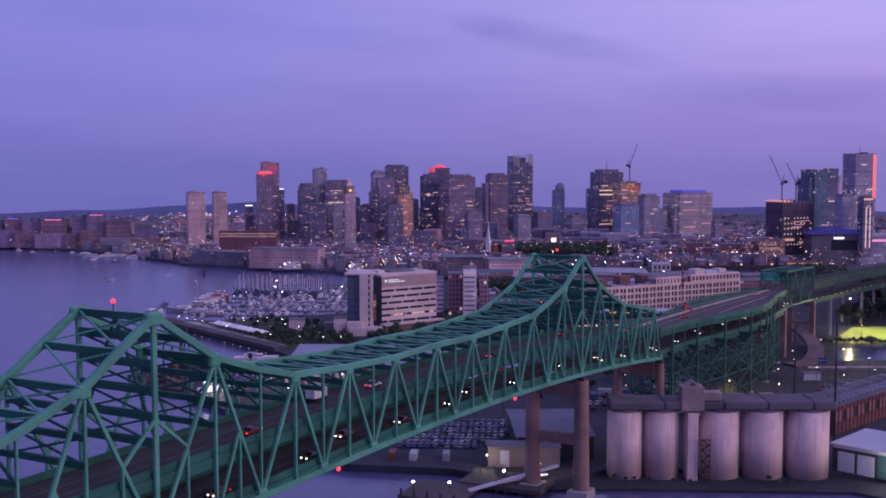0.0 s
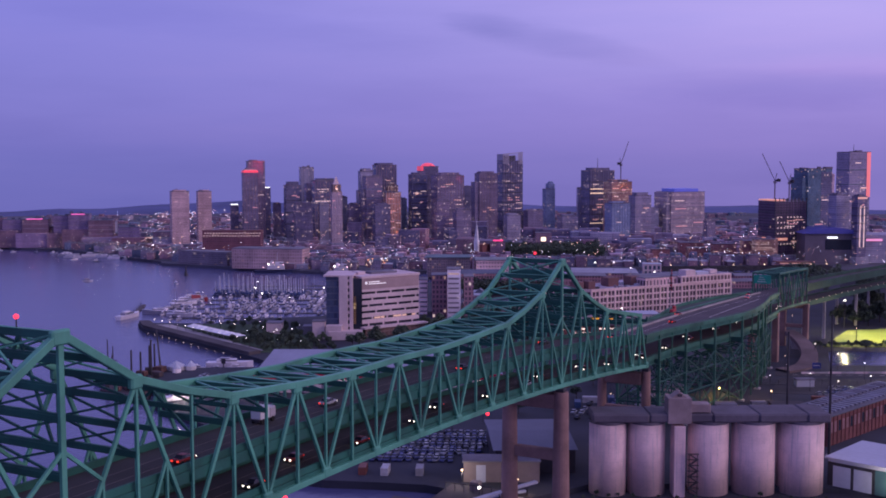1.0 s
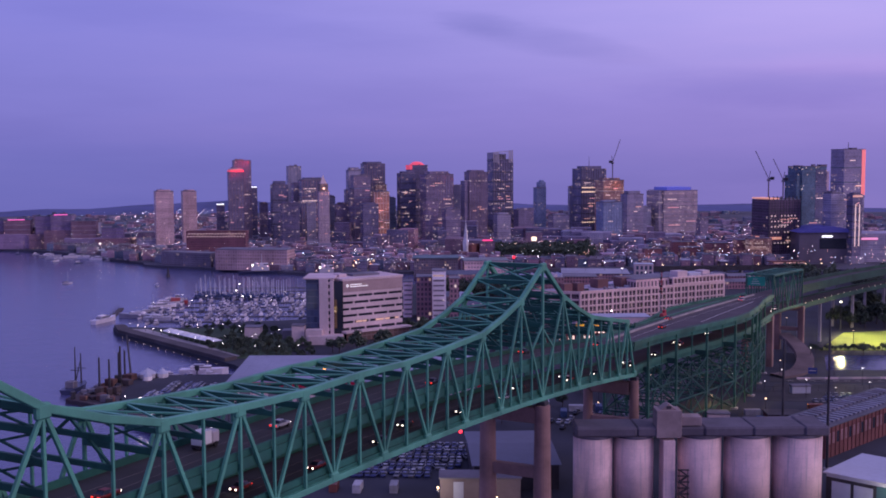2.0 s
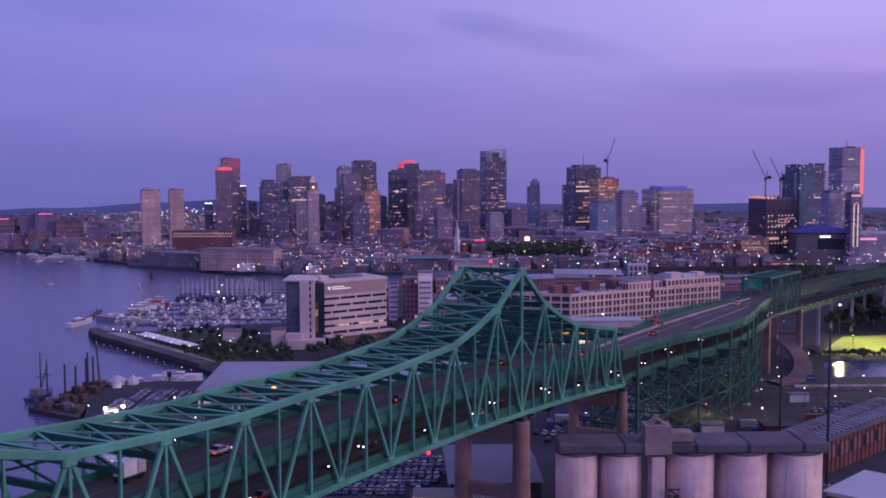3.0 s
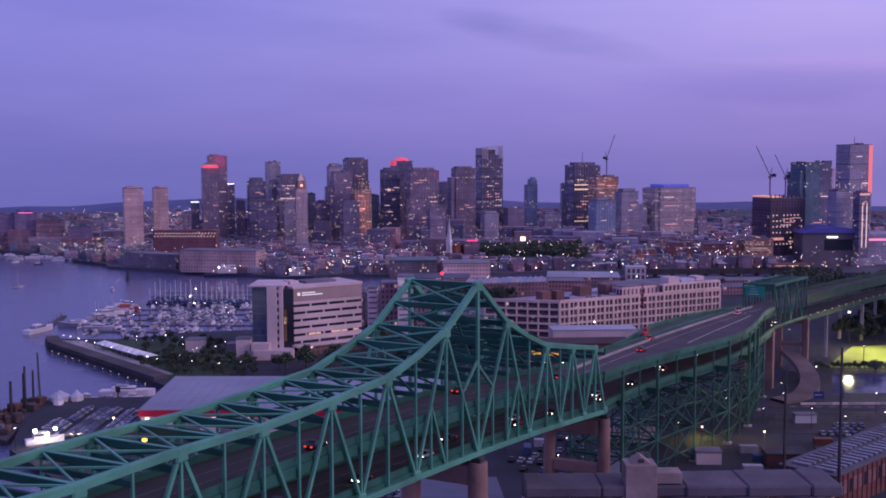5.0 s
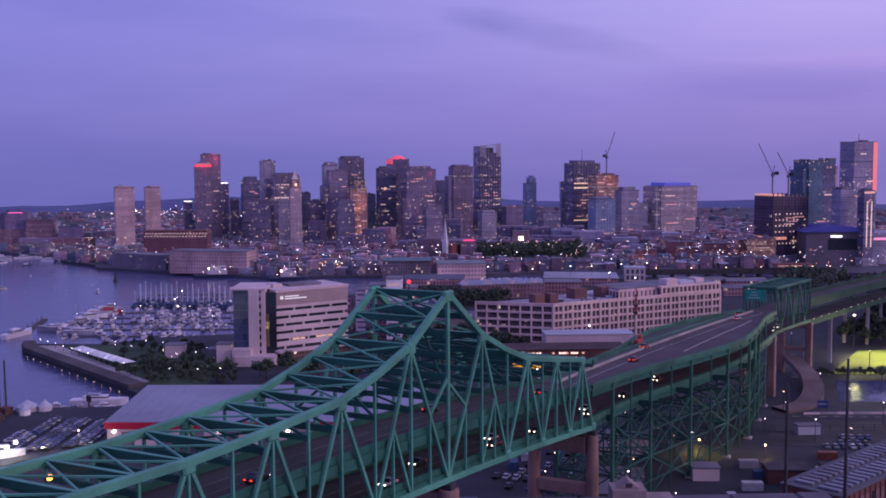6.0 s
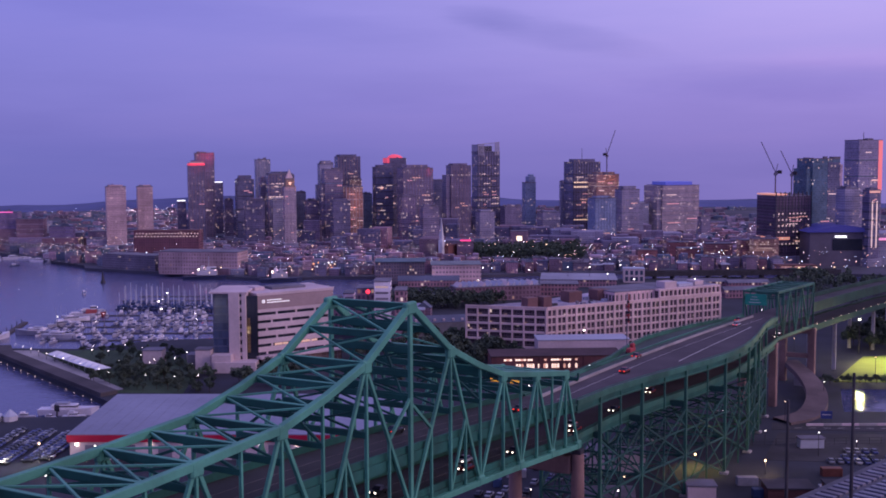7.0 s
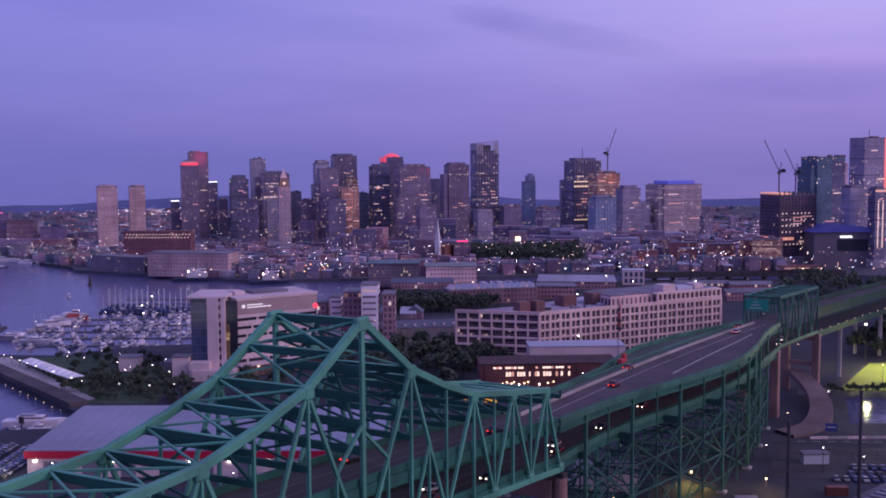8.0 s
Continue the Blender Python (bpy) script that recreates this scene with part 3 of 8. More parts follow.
ribbon("side_lane", 398, END, lambda y: max(far_edge(y), -7.4) + 0.62, -3.1, upper_z, 0.03, 0.02, SIDE_ROAD, viaduct, label="mossy worn lane beyond the median")
ribbon("median_barrier", 398, END, -2.9, -2.5, upper_z, 0.75, 0.75, CONCRETE, viaduct, label="pale concrete median barrier")
ribbon("edge_line", 470, 560, lambda y: follow(y, ((470, 9.6), (540, 7.0), (560, 5.6))), lambda y: follow(y, ((470, 9.95), (540, 7.35), (560, 5.95))), upper_z, 0.02, 0.015, LINE, viaduct)
ribbon("lane_line", 398, END, 1.6, 1.72, upper_z, 0.02, 0.015, LINE, viaduct)
ribbon("low_kerb", 398, END, lambda y: max(far_edge(y), -7.4) + 0.1, lambda y: max(far_edge(y), -7.4) + 0.6, upper_z, 0.5, 0.5, VIADUCT_PAINT, viaduct)
BENTS = [410, 434, 459, 487, 515, 543, 568]
for y in BENTS:
    cx = centre_x(y)
    for s in (-1, 1):
        x = side_x(y, s)
        beam("column", (x, y, 2.2), (x, y, upper_z(y) - 0.2), 0.85, 0.85, viaduct, VIADUCT)
        if y == 543 and s > 0:
            beam("tower_column", (x - 1.6, y - 1.5, 2.2), (x - 1.6, y - 1.5, upper_z(y) - 0.4), 2.0, 2.0, viaduct, VIADUCT)
        part("column_base", box(-1.3, 1.3, -1.3, 1.3, 2.0, 3.2, 0.15), CONCRETE, viaduct, m=pose(x, y, 0))
    for zf in (upper_z, lower_z):
        z = zf(y) - 1.5
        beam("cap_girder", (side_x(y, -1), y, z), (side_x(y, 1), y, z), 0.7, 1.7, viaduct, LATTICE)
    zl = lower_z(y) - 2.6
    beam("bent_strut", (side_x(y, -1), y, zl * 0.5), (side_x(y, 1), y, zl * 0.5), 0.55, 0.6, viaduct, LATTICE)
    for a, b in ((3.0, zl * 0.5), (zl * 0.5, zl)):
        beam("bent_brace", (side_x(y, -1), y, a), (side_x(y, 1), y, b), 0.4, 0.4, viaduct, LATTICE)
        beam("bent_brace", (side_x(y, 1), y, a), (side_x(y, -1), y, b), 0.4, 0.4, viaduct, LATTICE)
for i, (y0, y1) in enumerate(zip(BENTS, BENTS[1:])):
    for s in (-1, 1):
        x0, x1 = side_x(y0, s), side_x(y1, s)
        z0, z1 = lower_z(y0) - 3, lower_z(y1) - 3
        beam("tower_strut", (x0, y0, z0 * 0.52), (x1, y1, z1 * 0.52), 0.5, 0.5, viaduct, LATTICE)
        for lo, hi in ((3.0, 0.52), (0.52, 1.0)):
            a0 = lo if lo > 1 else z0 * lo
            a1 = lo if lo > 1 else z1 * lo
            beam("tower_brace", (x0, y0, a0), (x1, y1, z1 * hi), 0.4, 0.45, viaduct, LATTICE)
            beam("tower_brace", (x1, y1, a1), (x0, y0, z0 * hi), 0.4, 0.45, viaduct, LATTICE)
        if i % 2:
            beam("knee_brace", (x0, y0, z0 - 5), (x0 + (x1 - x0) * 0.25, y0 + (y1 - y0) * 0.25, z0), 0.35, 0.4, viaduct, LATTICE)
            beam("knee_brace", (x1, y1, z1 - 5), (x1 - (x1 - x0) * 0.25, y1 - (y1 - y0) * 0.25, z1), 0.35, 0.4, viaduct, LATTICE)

for y0, y1 in zip(BENTS, BENTS[1:]):
    y = (y0 + y1) / 2
    for s in (-1, 1):
        x = side_x(y, s)
        beam("deck_post", (x, y, lower_z(y) - 1.0), (x, y, upper_z(y) - 1.0), 0.4, 0.45, viaduct, VIADUCT)
        for zf in (upper_z, lower_z):
            beam("bracket", (x, y, zf(y) - 3.2), (centre_x(y) + s * 4.5, y, zf(y) - 0.8), 0.3, 0.35, viaduct, LATTICE)
        z = lower_z(y) * 0.55
        beam("panel_brace", (x, y, z), (side_x(y0, s), y0, 3.0), 0.3, 0.35, viaduct, LATTICE)
        beam("panel_brace", (x, y, z), (side_x(y1, s), y1, 3.0), 0.3, 0.35, viaduct, LATTICE)

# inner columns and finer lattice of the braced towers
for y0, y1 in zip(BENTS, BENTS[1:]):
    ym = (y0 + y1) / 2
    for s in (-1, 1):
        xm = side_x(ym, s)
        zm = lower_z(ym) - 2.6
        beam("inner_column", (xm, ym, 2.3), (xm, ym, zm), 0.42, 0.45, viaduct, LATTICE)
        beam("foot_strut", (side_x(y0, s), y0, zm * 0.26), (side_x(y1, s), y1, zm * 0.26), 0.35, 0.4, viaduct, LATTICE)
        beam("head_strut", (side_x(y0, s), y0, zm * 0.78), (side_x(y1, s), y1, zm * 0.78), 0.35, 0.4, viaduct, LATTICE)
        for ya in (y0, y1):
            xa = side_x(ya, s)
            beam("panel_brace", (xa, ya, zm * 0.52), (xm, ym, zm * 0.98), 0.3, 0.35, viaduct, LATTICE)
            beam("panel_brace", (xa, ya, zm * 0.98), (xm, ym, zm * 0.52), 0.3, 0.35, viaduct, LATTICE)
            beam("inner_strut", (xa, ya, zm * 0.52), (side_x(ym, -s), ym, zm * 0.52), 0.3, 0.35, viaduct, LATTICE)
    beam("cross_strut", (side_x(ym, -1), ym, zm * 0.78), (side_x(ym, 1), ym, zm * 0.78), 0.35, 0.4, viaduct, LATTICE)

# a short through truss carries the road over the rail yard
gate = thing("short_truss_span", pose(0, 0, 0), "short green steel through-truss span with a green road sign", "bridge")
G0, G1, GN = 590.0, 640.0, 6
for s in (-1, 1):
    pts = []
    for i in range(GN + 1):
        y = G0 + (G1 - G0) * i / GN
        pts.append((centre_x(y) + s * 6.5, y, upper_z(y) - 8.0, upper_z(y) + 10.2))
    for i in range(GN):
        (x0, y0, b0, t0), (x1, y1, b1, t1) = pts[i], pts[i + 1]
        beam("bottom_chord", (x0, y0, b0), (x1, y1, b1), 0.9, 1.1, gate, VIADUCT)
        beam("top_chord", (x0, y0, t0), (x1, y1, t1), 0.9, 1.0, gate, VIADUCT)
        beam("diagonal", (x0, y0, b0 if i % 2 else t0), (x1, y1, t1 if i % 2 else b1), 0.55, 0.6, gate, VIADUCT)
    for x0, y0, b0, t0 in pts:
        beam("post", (x0, y0, b0), (x0, y0, t0), 0.55, 0.65, gate, VIADUCT)
for i in range(GN + 1):
    y = G0 + (G1 - G0) * i / GN
    cx, z = centre_x(y), upper_z(y) + 10.2
    beam("strut", (cx - 6.5, y, z), (cx + 6.5, y, z), 0.6, 0.8, gate, VIADUCT)
    beam("portal_strut", (cx - 6.5, y, z - 2.2), (cx + 6.5, y, z - 2.2), 0.45, 0.5, gate, GREEN_DARK)
    if i < GN:
        y2 = G0 + (G1 - G0) * (i + 1) / GN
        c2 = centre_x(y2)
        beam("lateral_brace", (cx - 6.5, y, z), (c2 + 6.5, y2, upper_z(y2) + 10.2), 0.35, 0.4, gate, VIADUCT)
        beam("lateral_brace", (cx + 6.5, y, z), (c2 - 6.5, y2, upper_z(y2) + 10.2), 0.35, 0.4, gate, VIADUCT)
ribbon("upper_deck", G0, G1, -6.1, 6.1, upper_z, 0.0, 0.5, DECK, gate)
ribbon("lower_deck", G0, G1, -6.1, 6.1, lower_z, 0.0, 0.5, DECK, gate)
SIGN = surface("green_sign_sheet", (0.02, 0.32, 0.20), 0.5, 0.0, 2.0, 0.2, 0.1)
sign = part("road_sign", box(-4.2, 4.2, -0.12, 0.12, 0, 4.4, 0.05), SIGN, gate, "green overhead road sign", m=pose(centre_x(G0) - 1.6, G0 - 0.6, upper_z(G0) + 5.0))
for k in range(3):
    part("sign_bar", box(-2.6 + k * 0.5, 1.9 - k * 0.7, -0.16, -0.13, 0.9 + k * 1.1, 1.15 + k * 1.1), LINE, sign)
for y in (G0 - 2.0, G1 + 1.0):
    p = thing("gate_pier", pose(centre_x(y), y, 0), "tall brown concrete pier with two legs under the viaduct", "pier", "piers of the bridge")
    zt = upper_z(y) - 9.2
    for s in (-1, 1):
        part("leg", box(-1.5, 1.5, -1.6, 1.6, 2.2, zt, 0.3), PIER, p, m=pose(s * 6.0, 0, 0))
    part("cap_beam", box(-7.6, 7.6, -1.7, 1.7, zt - 2.4, zt, 0.25), PIER, p)
    part("cross_beam", box(-5.0, 5.0, -1.0, 1.0, zt * 0.5, zt * 0.5 + 1.8, 0.2), PIER, p)

# the road beyond, on slim concrete columns
FAR_GIRDER = surface("dull_green_girder_paint", (0.022, 0.07, 0.05), 0.8, 0.0, 1.0, 0.06, 0.35)
beyond = thing("far_viaduct", pose(0, 0, 0), "double-deck green viaduct on slim concrete columns curving away", "viaduct")
ribbon("upper_deck", G1, 960, -6.2, 6.2, upper_z, 0.0, 0.6, ASPHALT, beyond, 10)
ribbon("lower_deck", G1, 960, -6.2, 6.2, lower_z, 0.0, 0.6, ASPHALT, beyond, 10)
for s in (-1, 1):
    ribbon("fascia_girder", G1, 960, s * 6.4 - 0.25, s * 6.4 + 0.25, upper_z, 1.9, 4.2, FAR_GIRDER, beyond, 10)
    ribbon("fascia_girder", G1, 960, s * 6.4 - 0.25, s * 6.4 + 0.25, lower_z, 0.9, 2.6, FAR_GIRDER, beyond, 10)
LIT_DECK = lamp_glow("deck_edge_lamp", (1.0, 0.78, 0.6), 1.1)
for k in range(26):
    y = 646 + k * 12
    part("deck_lamp", box(-0.12, 0.12, -0.6, 0.6, 0, 0.22, 0.04), LIT_DECK, beyond, "small lit lamp along the deck edge", m=pose(centre_x(y) + 6.6, y, lower_z(y) + 1.0))
for y in range(676, 960, 62):
    for s in (-1, 1):
        part("column", box(-0.8, 0.8, -0.8, 0.8, 2.2, lower_z(y) - 0.5, 0.15), CONCRETE, beyond, m=pose(centre_x(y) + s * 5.6, y, 0))
    part("cap_beam", box(-6.4, 6.4, -0.8, 0.8, lower_z(y) - 2.0, lower_z(y) - 0.5), CONCRETE, beyond, m=pose(centre_x(y), y, 0))

# ---- the skyline ----
BASE = 2.4
# dark tower walls and panes are raised towards blue, haze painted into them
F_PINK = facade("pale_tower_facade", (0.40, 0.315, 0.36), (0.20, 0.15, 0.19), 1.5, 1.9, 0.03)
F_BROWN = facade("brown_stone_facade", (0.208, 0.172, 0.24), (0.11, 0.105, 0.17), 1.9, 2.2, 0.06)
F_DARK = facade("dark_curtain_facade", (0.142, 0.13, 0.20), (0.105, 0.11, 0.18), 1.8, 2.1, 0.045, 0.12, 0.2)
F_GLASS = facade("blue_glass_facade", (0.24, 0.29, 0.40), (0.18, 0.23, 0.34), 1.6, 1.8, 0.02, 0.08, 0.12)
F_TEAL = facade("teal_glass_facade", (0.11, 0.17, 0.22), (0.08, 0.14, 0.20), 1.5, 1.8, 0.012, 0.08, 0.12)
F_BEIGE = facade("beige_stone_facade", (0.42, 0.35, 0.37), (0.22, 0.18, 0.21), 1.7, 1.9, 0.07)
F_GREY = facade("grey_concrete_facade", (0.30, 0.285, 0.36), (0.16, 0.165, 0.24), 1.9, 2.2, 0.04)
ROOF_DUSK = surface("dusky_roof_felt", (0.20, 0.17, 0.22), 0.9, 0.0, 0.6, 0.05, 0.3)
F_ORANGE = facade("lit_copper_facade", (0.36, 0.21, 0.17), (0.14, 0.09, 0.09), 1.6, 1.8, 0.14, power=0.6)
F_FRAME = facade("open_concrete_frame", (0.09, 0.065, 0.10), (0.035, 0.03, 0.05), 2.4, 2.8, 0.02, 0.25, 0.3, power=0.8)
F_BRICK = facade("brick_facade", (0.215, 0.15, 0.185), (0.11, 0.10, 0.15), 1.5, 1.6, 0.04, tint=0.6)


roof_rng = random.Random(71)


def office_tower(x, y, w, d, h, yaw, material, label, crown=0, name="office_tower", crown_material=None, shoulder=None):
    """A far tower: shaft, shoulder wing, parapet and a cluttered roof in one mesh, machine house and plinth."""
    ob = thing(name, pose(x, y, BASE, 0, 0, yaw), label, "skyscraper")
    h -= BASE
    c = h - crown
    part("shaft", box(-w / 2, w / 2, -d / 2, d / 2, 0, c), material, ob)
    roof = box(-w / 2 - 0.2, w / 2 + 0.2, -d / 2 - 0.2, d / 2 + 0.2, c, c + 0.7)
    for k in range(4):
        px, py, ps = roof_rng.uniform(-0.4, 0.4) * w, roof_rng.uniform(-0.4, 0.4) * d, roof_rng.uniform(0.05, 0.14) * w
        bm_box(roof, px - ps, px + ps, py - ps * 0.7, py + ps * 0.7, c + 0.6, c + 0.8 + roof_rng.uniform(0.4, 2.2))
    part("roof", roof, crown_material or ROOF_DUSK, ob)
    if crown > 1.5:
        part("machine_house", box(-w * 0.36, w * 0.36, -d * 0.36, d * 0.36, c + 0.7, h), crown_material or material, ob)
    if shoulder:
        side, wide, top = shoulder
        x0, x1 = (-w / 2 - wide, -w / 2 + 0.1) if side < 0 else (w / 2 - 0.1, w / 2 + wide)
        part("shoulder_wing", box(x0, x1, -d * 0.42, d * 0.42, 0, c * top), material, ob)
    part("plinth", box(-w / 2 - 2, w / 2 + 2, -d / 2 - 2, d / 2 + 2, 0, 7), F_GREY, ob)
    return ob


V = 28.5
F_ROSE = facade("rose_concrete_facade", (0.50, 0.345, 0.345), (0.24, 0.16, 0.18), 1.5, 1.9, 0.03)
office_tower(-875, 1014, 20, 18, 72, V + 20, F_ROSE, "slim pale concrete apartment tower by the water", 2)
office_tower(-874, 1056, 16, 15, 71, V + 20, F_ROSE, "slim pale concrete apartment tower by the water", 2)
intl_b = office_tower(-859, 1137, 20.6, 16.5, 105, V + 18, F_BROWN, "tall brown granite tower with a red lit top", 0)
intl_a = office_tower(-839, 1100, 17.9, 14.3, 91, V + 18, F_BROWN, "brown granite tower with a flat crown ringed by red light", 0)
white_l = office_tower(-886, 1128, 9.6, 7.7, 50, V + 18, F_DARK, "small dark tower with a white lit top", 0)
white_m = office_tower(-882, 1189, 10.0, 8.0, 70, V + 18, F_DARK, "small dark tower with a white lit top", 0)
t3a = office_tower(-811, 1149, 19.4, 15.5, 80, V + 18, F_DARK, "dark glass office block with stepped roof", 5)
t3b = office_tower(-837, 1216, 16.6, 13.3, 97, V + 18, F_GREY, "pale slab tower behind darker blocks", 0)
t3c = office_tower(-776, 1168, 28.9, 23.1, 84, V + 18, F_DARK, "dark office tower with a few pale lit floors", 4)
custom = office_tower(-718, 1107, 11.8, 9.4, 69, V + 18, F_PINK, "slender pale stone clock tower with warm floodlight", 0)
t4a = office_tower(-742, 1210, 16.0, 12.8, 96, V + 18, F_GREY, "grey glass office tower", 4, shoulder=(-1, 3.0, 0.74))
t4b = office_tower(-737, 1248, 26.2, 21.0, 103, V + 18, F_DARK, "dark brown office tower with flat roof", 3)
t4c = office_tower(-718, 1188, 20.8, 16.7, 86, V + 18, F_BROWN, "brown stone tower with stepped shoulder", 0, shoulder=(-1, 3.4, 0.82))
t4d = office_tower(-686, 1181, 18.4, 14.8, 67, V + 18, F_ORANGE, "pale tower warmly lit at its foot", 0)
t5a = office_tower(-679, 1233, 20.1, 16.1, 91, V + 18, F_DARK, "black glass tower with banded lit floors", 3)
t5red = office_tower(-685, 1270, 22.9, 18.3, 98, V + 18, F_DARK, "dark tower with a red floodlit dome roof", 0)
t5b = office_tower(-637, 1233, 33.8, 27.1, 91, V + 18, F_BROWN, "dark red granite office tower", 4)
t5c = office_tower(-651, 1315, 15.5, 12.4, 73, V + 18, F_GREY, "pale grey tower half hidden behind others", 2)
t6a = office_tower(-617, 1301, 23.9, 19.1, 92, V + 18, F_BROWN, "brown ribbed office tower", 3, shoulder=(-1, 5.5, 0.88))
t6b = office_tower(-611, 1361, 27.6, 22.1, 105, V + 18, F_DARK, "tallest dark tower with an open framed crown", 0)
t7 = office_tower(-576, 1412, 13.8, 11.1, 67, V + 18, F_GLASS, "small blue pointed tower", 0)
fed_a = office_tower(-512, 1427, 35.2, 28.2, 96, V + 18, F_DARK, "black office tower with rows of lit floors", 4)
fed_s = office_tower(-539, 1432, 6.9, 5.5, 68, V + 18, F_GREY, "narrow grey tower beside a black one", 0)
orange = office_tower(-471, 1391, 29.0, 23.2, 81, V + 18, F_ORANGE, "tower under construction with orange work lights", 3)
glassw = office_tower(-437, 1293, 24.2, 19.3, 56, V + 18, F_GLASS, "pale blue glass block", 2)
glassb = office_tower(-426, 1345, 21.9, 17.5, 66, V + 18, F_GREY, "grey stepped office block", 4, shoulder=(1, 6.0, 0.72))
obrien = office_tower(-408, 1460, 49.3, 39.4, 64, V + 18, F_BEIGE, "broad grey federal block with a blue roof screen", 0, shoulder=(-1, 5.0, 1.0))
cons = office_tower(-222, 1182, 36.8, 29.4, 63, V + 18, F_FRAME, "concrete frame under construction with work lights", 0)
avenir = office_tower(-199, 1220, 29.5, 23.6, 96, V + 18, F_TEAL, "teal glass tower with a dark face", 0, shoulder=(-1, 5.0, 0.91))
tallR = office_tower(-177, 1348, 28.2, 22.5, 114, V + 18, facade("mauve_glass_facade", (0.27, 0.255, 0.33), (0.19, 0.19, 0.27), 1.5, 1.8, 0.03, 0.08, 0.12), "tall mauve glass tower with a pink lit edge", 0)
resR = office_tower(-168, 1189, 15.6, 12.5, 72, V + 18, F_GREY, "grey apartment tower with a flat roof", 2)
resR2 = office_tower(-147, 1178, 11.2, 9.0, 71, V + 18, F_DARK, "dark apartment tower with white lit column", 2)
office_tower(-845, 1162, 9.7, 7.7, 53, V + 18, F_BROWN, "brown mid-rise office block among the towers", 2)
office_tower(-772, 1202, 11.3, 9.0, 61, V + 18, F_GREY, "grey mid-rise office block among the towers", 2)
office_tower(-743, 1183, 13.7, 10.9, 53, V + 18, F_BROWN, "brown mid-rise office block among the towers", 2)
office_tower(-721, 1264, 12.1, 9.7, 58, V + 18, F_GLASS, "blue glass block among the towers", 2)
office_tower(-753, 1132, 11.2, 8.9, 56, V + 18, F_GREY, "grey mid-rise office block among the towers", 2)
office_tower(-769, 1112, 20.1, 16.1, 56, V + 18, F_BROWN, "brown mid-rise office block among the towers", 2)
office_tower(-681, 1148, 18.5, 14.8, 55, V + 18, F_DARK, "dark mid-rise office block among the towers", 2)
office_tower(-623, 1192, 15.1, 12.1, 59, V + 18, F_BROWN, "brown mid-rise office block among the towers", 2)
office_tower(-592, 1185, 18.3, 14.7, 49, V + 18, F_BROWN, "brown mid-rise office block among the towers", 2)
office_tower(-574, 1354, 21.1, 16.9, 42, V + 18, F_BROWN, "brown mid-rise office block among the towers", 2)
office_tower(-534, 1375, 22.2, 17.8, 35, V + 18, F_GREY, "grey mid-rise office block among the towers", 2)
office_tower(-445, 1424, 28.9, 23.1, 45, V + 18, F_GREY, "grey mid-rise office block among the towers", 2)
office_tower(-357, 1414, 11.7, 9.4, 31, V + 18, F_BROWN, "brown mid-rise office block among the towers", 2)
office_tower(-548, 1231, 17.1, 13.7, 42, V + 18, F_GREY, "grey mid-rise office block among the towers", 2)
office_tower(-804, 1181, 17.1, 13.7, 78, V + 18, F_BROWN, "brown mid-rise office block among the towers", 2)
office_tower(-714, 1230, 11.8, 9.4, 76, V + 18, F_ORANGE, "warmly lit office block among the towers", 2)

# ---- grain silos by the quay ----
silos = thing("silo_row", pose(0, 0, 0), "row of five pale weathered concrete silos with grey caps", "silos")
SILOS = [(-107.3, 337.2, 5.75), (-96.8, 342.8, 5.75), (-79.8, 351.9, 6.3), (-67.4, 358.5, 6.7), (-54.4, 365.4, 7.1)]
centres = [(x - 0.33 * r, y + 0.94 * r, r) for x, y, r in SILOS]
for x, y, r in centres:
    bm = tube(r, r, 0.9, 23.6, 40)
    s = part("silo", bm, SILO, silos, m=pose(x, y, 0))
    for p in s.data.polygons:
        p.use_smooth = abs(p.normal.z) < 0.5
    part("cap_ring", tube(r + 0.15, r + 0.15, 23.2, 24.0, 40), SILO_CAP, silos, m=pose(x, y, 0))
for (x0, y0, r0), (x1, y1, r1) in zip(centres, centres[1:]):
    ang = math.degrees(math.atan2(y1 - y0, x1 - x0))
    part("roof_slab", box(-r0 * (0.96 if x0 == centres[0][0] else 0.02), math.hypot(x1 - x0, y1 - y0) + 0.02, -min(r0, r1) - 0.1, min(r0, r1), 23.9, 26.7, 0.5), SILO_CAP, silos, m=pose(x0, y0, 0, 0, 0, ang))
x1, y1, r1 = centres[-1]
part("end_slab", box(0, r1 + 0.1, -r1 - 0.1, r1, 23.86, 26.76, 0.5), SILO_CAP, silos, m=pose(x1, y1, 0, 0, 0, 28))
HEAD = surface("stained_head_house", (0.36, 0.275, 0.27), 0.9, 0, 1.0, 0.1, 0.3)
hx, hy = (centres[1][0] + centres[2][0]) / 2, (centres[1][1] + centres[2][1]) / 2
ang = 28.0
house = part("head_house", box(-3.6, 3.6, -6.6, -0.5, 23.7, 31.6, 0.12), HEAD, silos, "stained concrete head house on the silo roof", m=pose(hx - 0.6, hy, 0, 0, 0, ang))
part("gable_roof", mesh_of("gable_roof", [(-2.4, -5.6, 31.6), (2.4, -5.6, 31.6), (2.4, -1.5, 31.6), (-2.4, -1.5, 31.6), (0, -5.6, 33.4), (0, -1.5, 33.4)],
                           [(0, 1, 4), (2, 3, 5), (0, 4, 5, 3), (1, 2, 5, 4), (0, 3, 2, 1)], HEAD), HEAD, house)
part("dark_opening", box(-0.7, 0.7, -5.66, -5.55, 31.9, 32.8), DARK, house)
part("low_penthouse", box(3.6, 9.5, -5.6, -1.0, 27.0, 29.6, 0.1), HEAD, house)
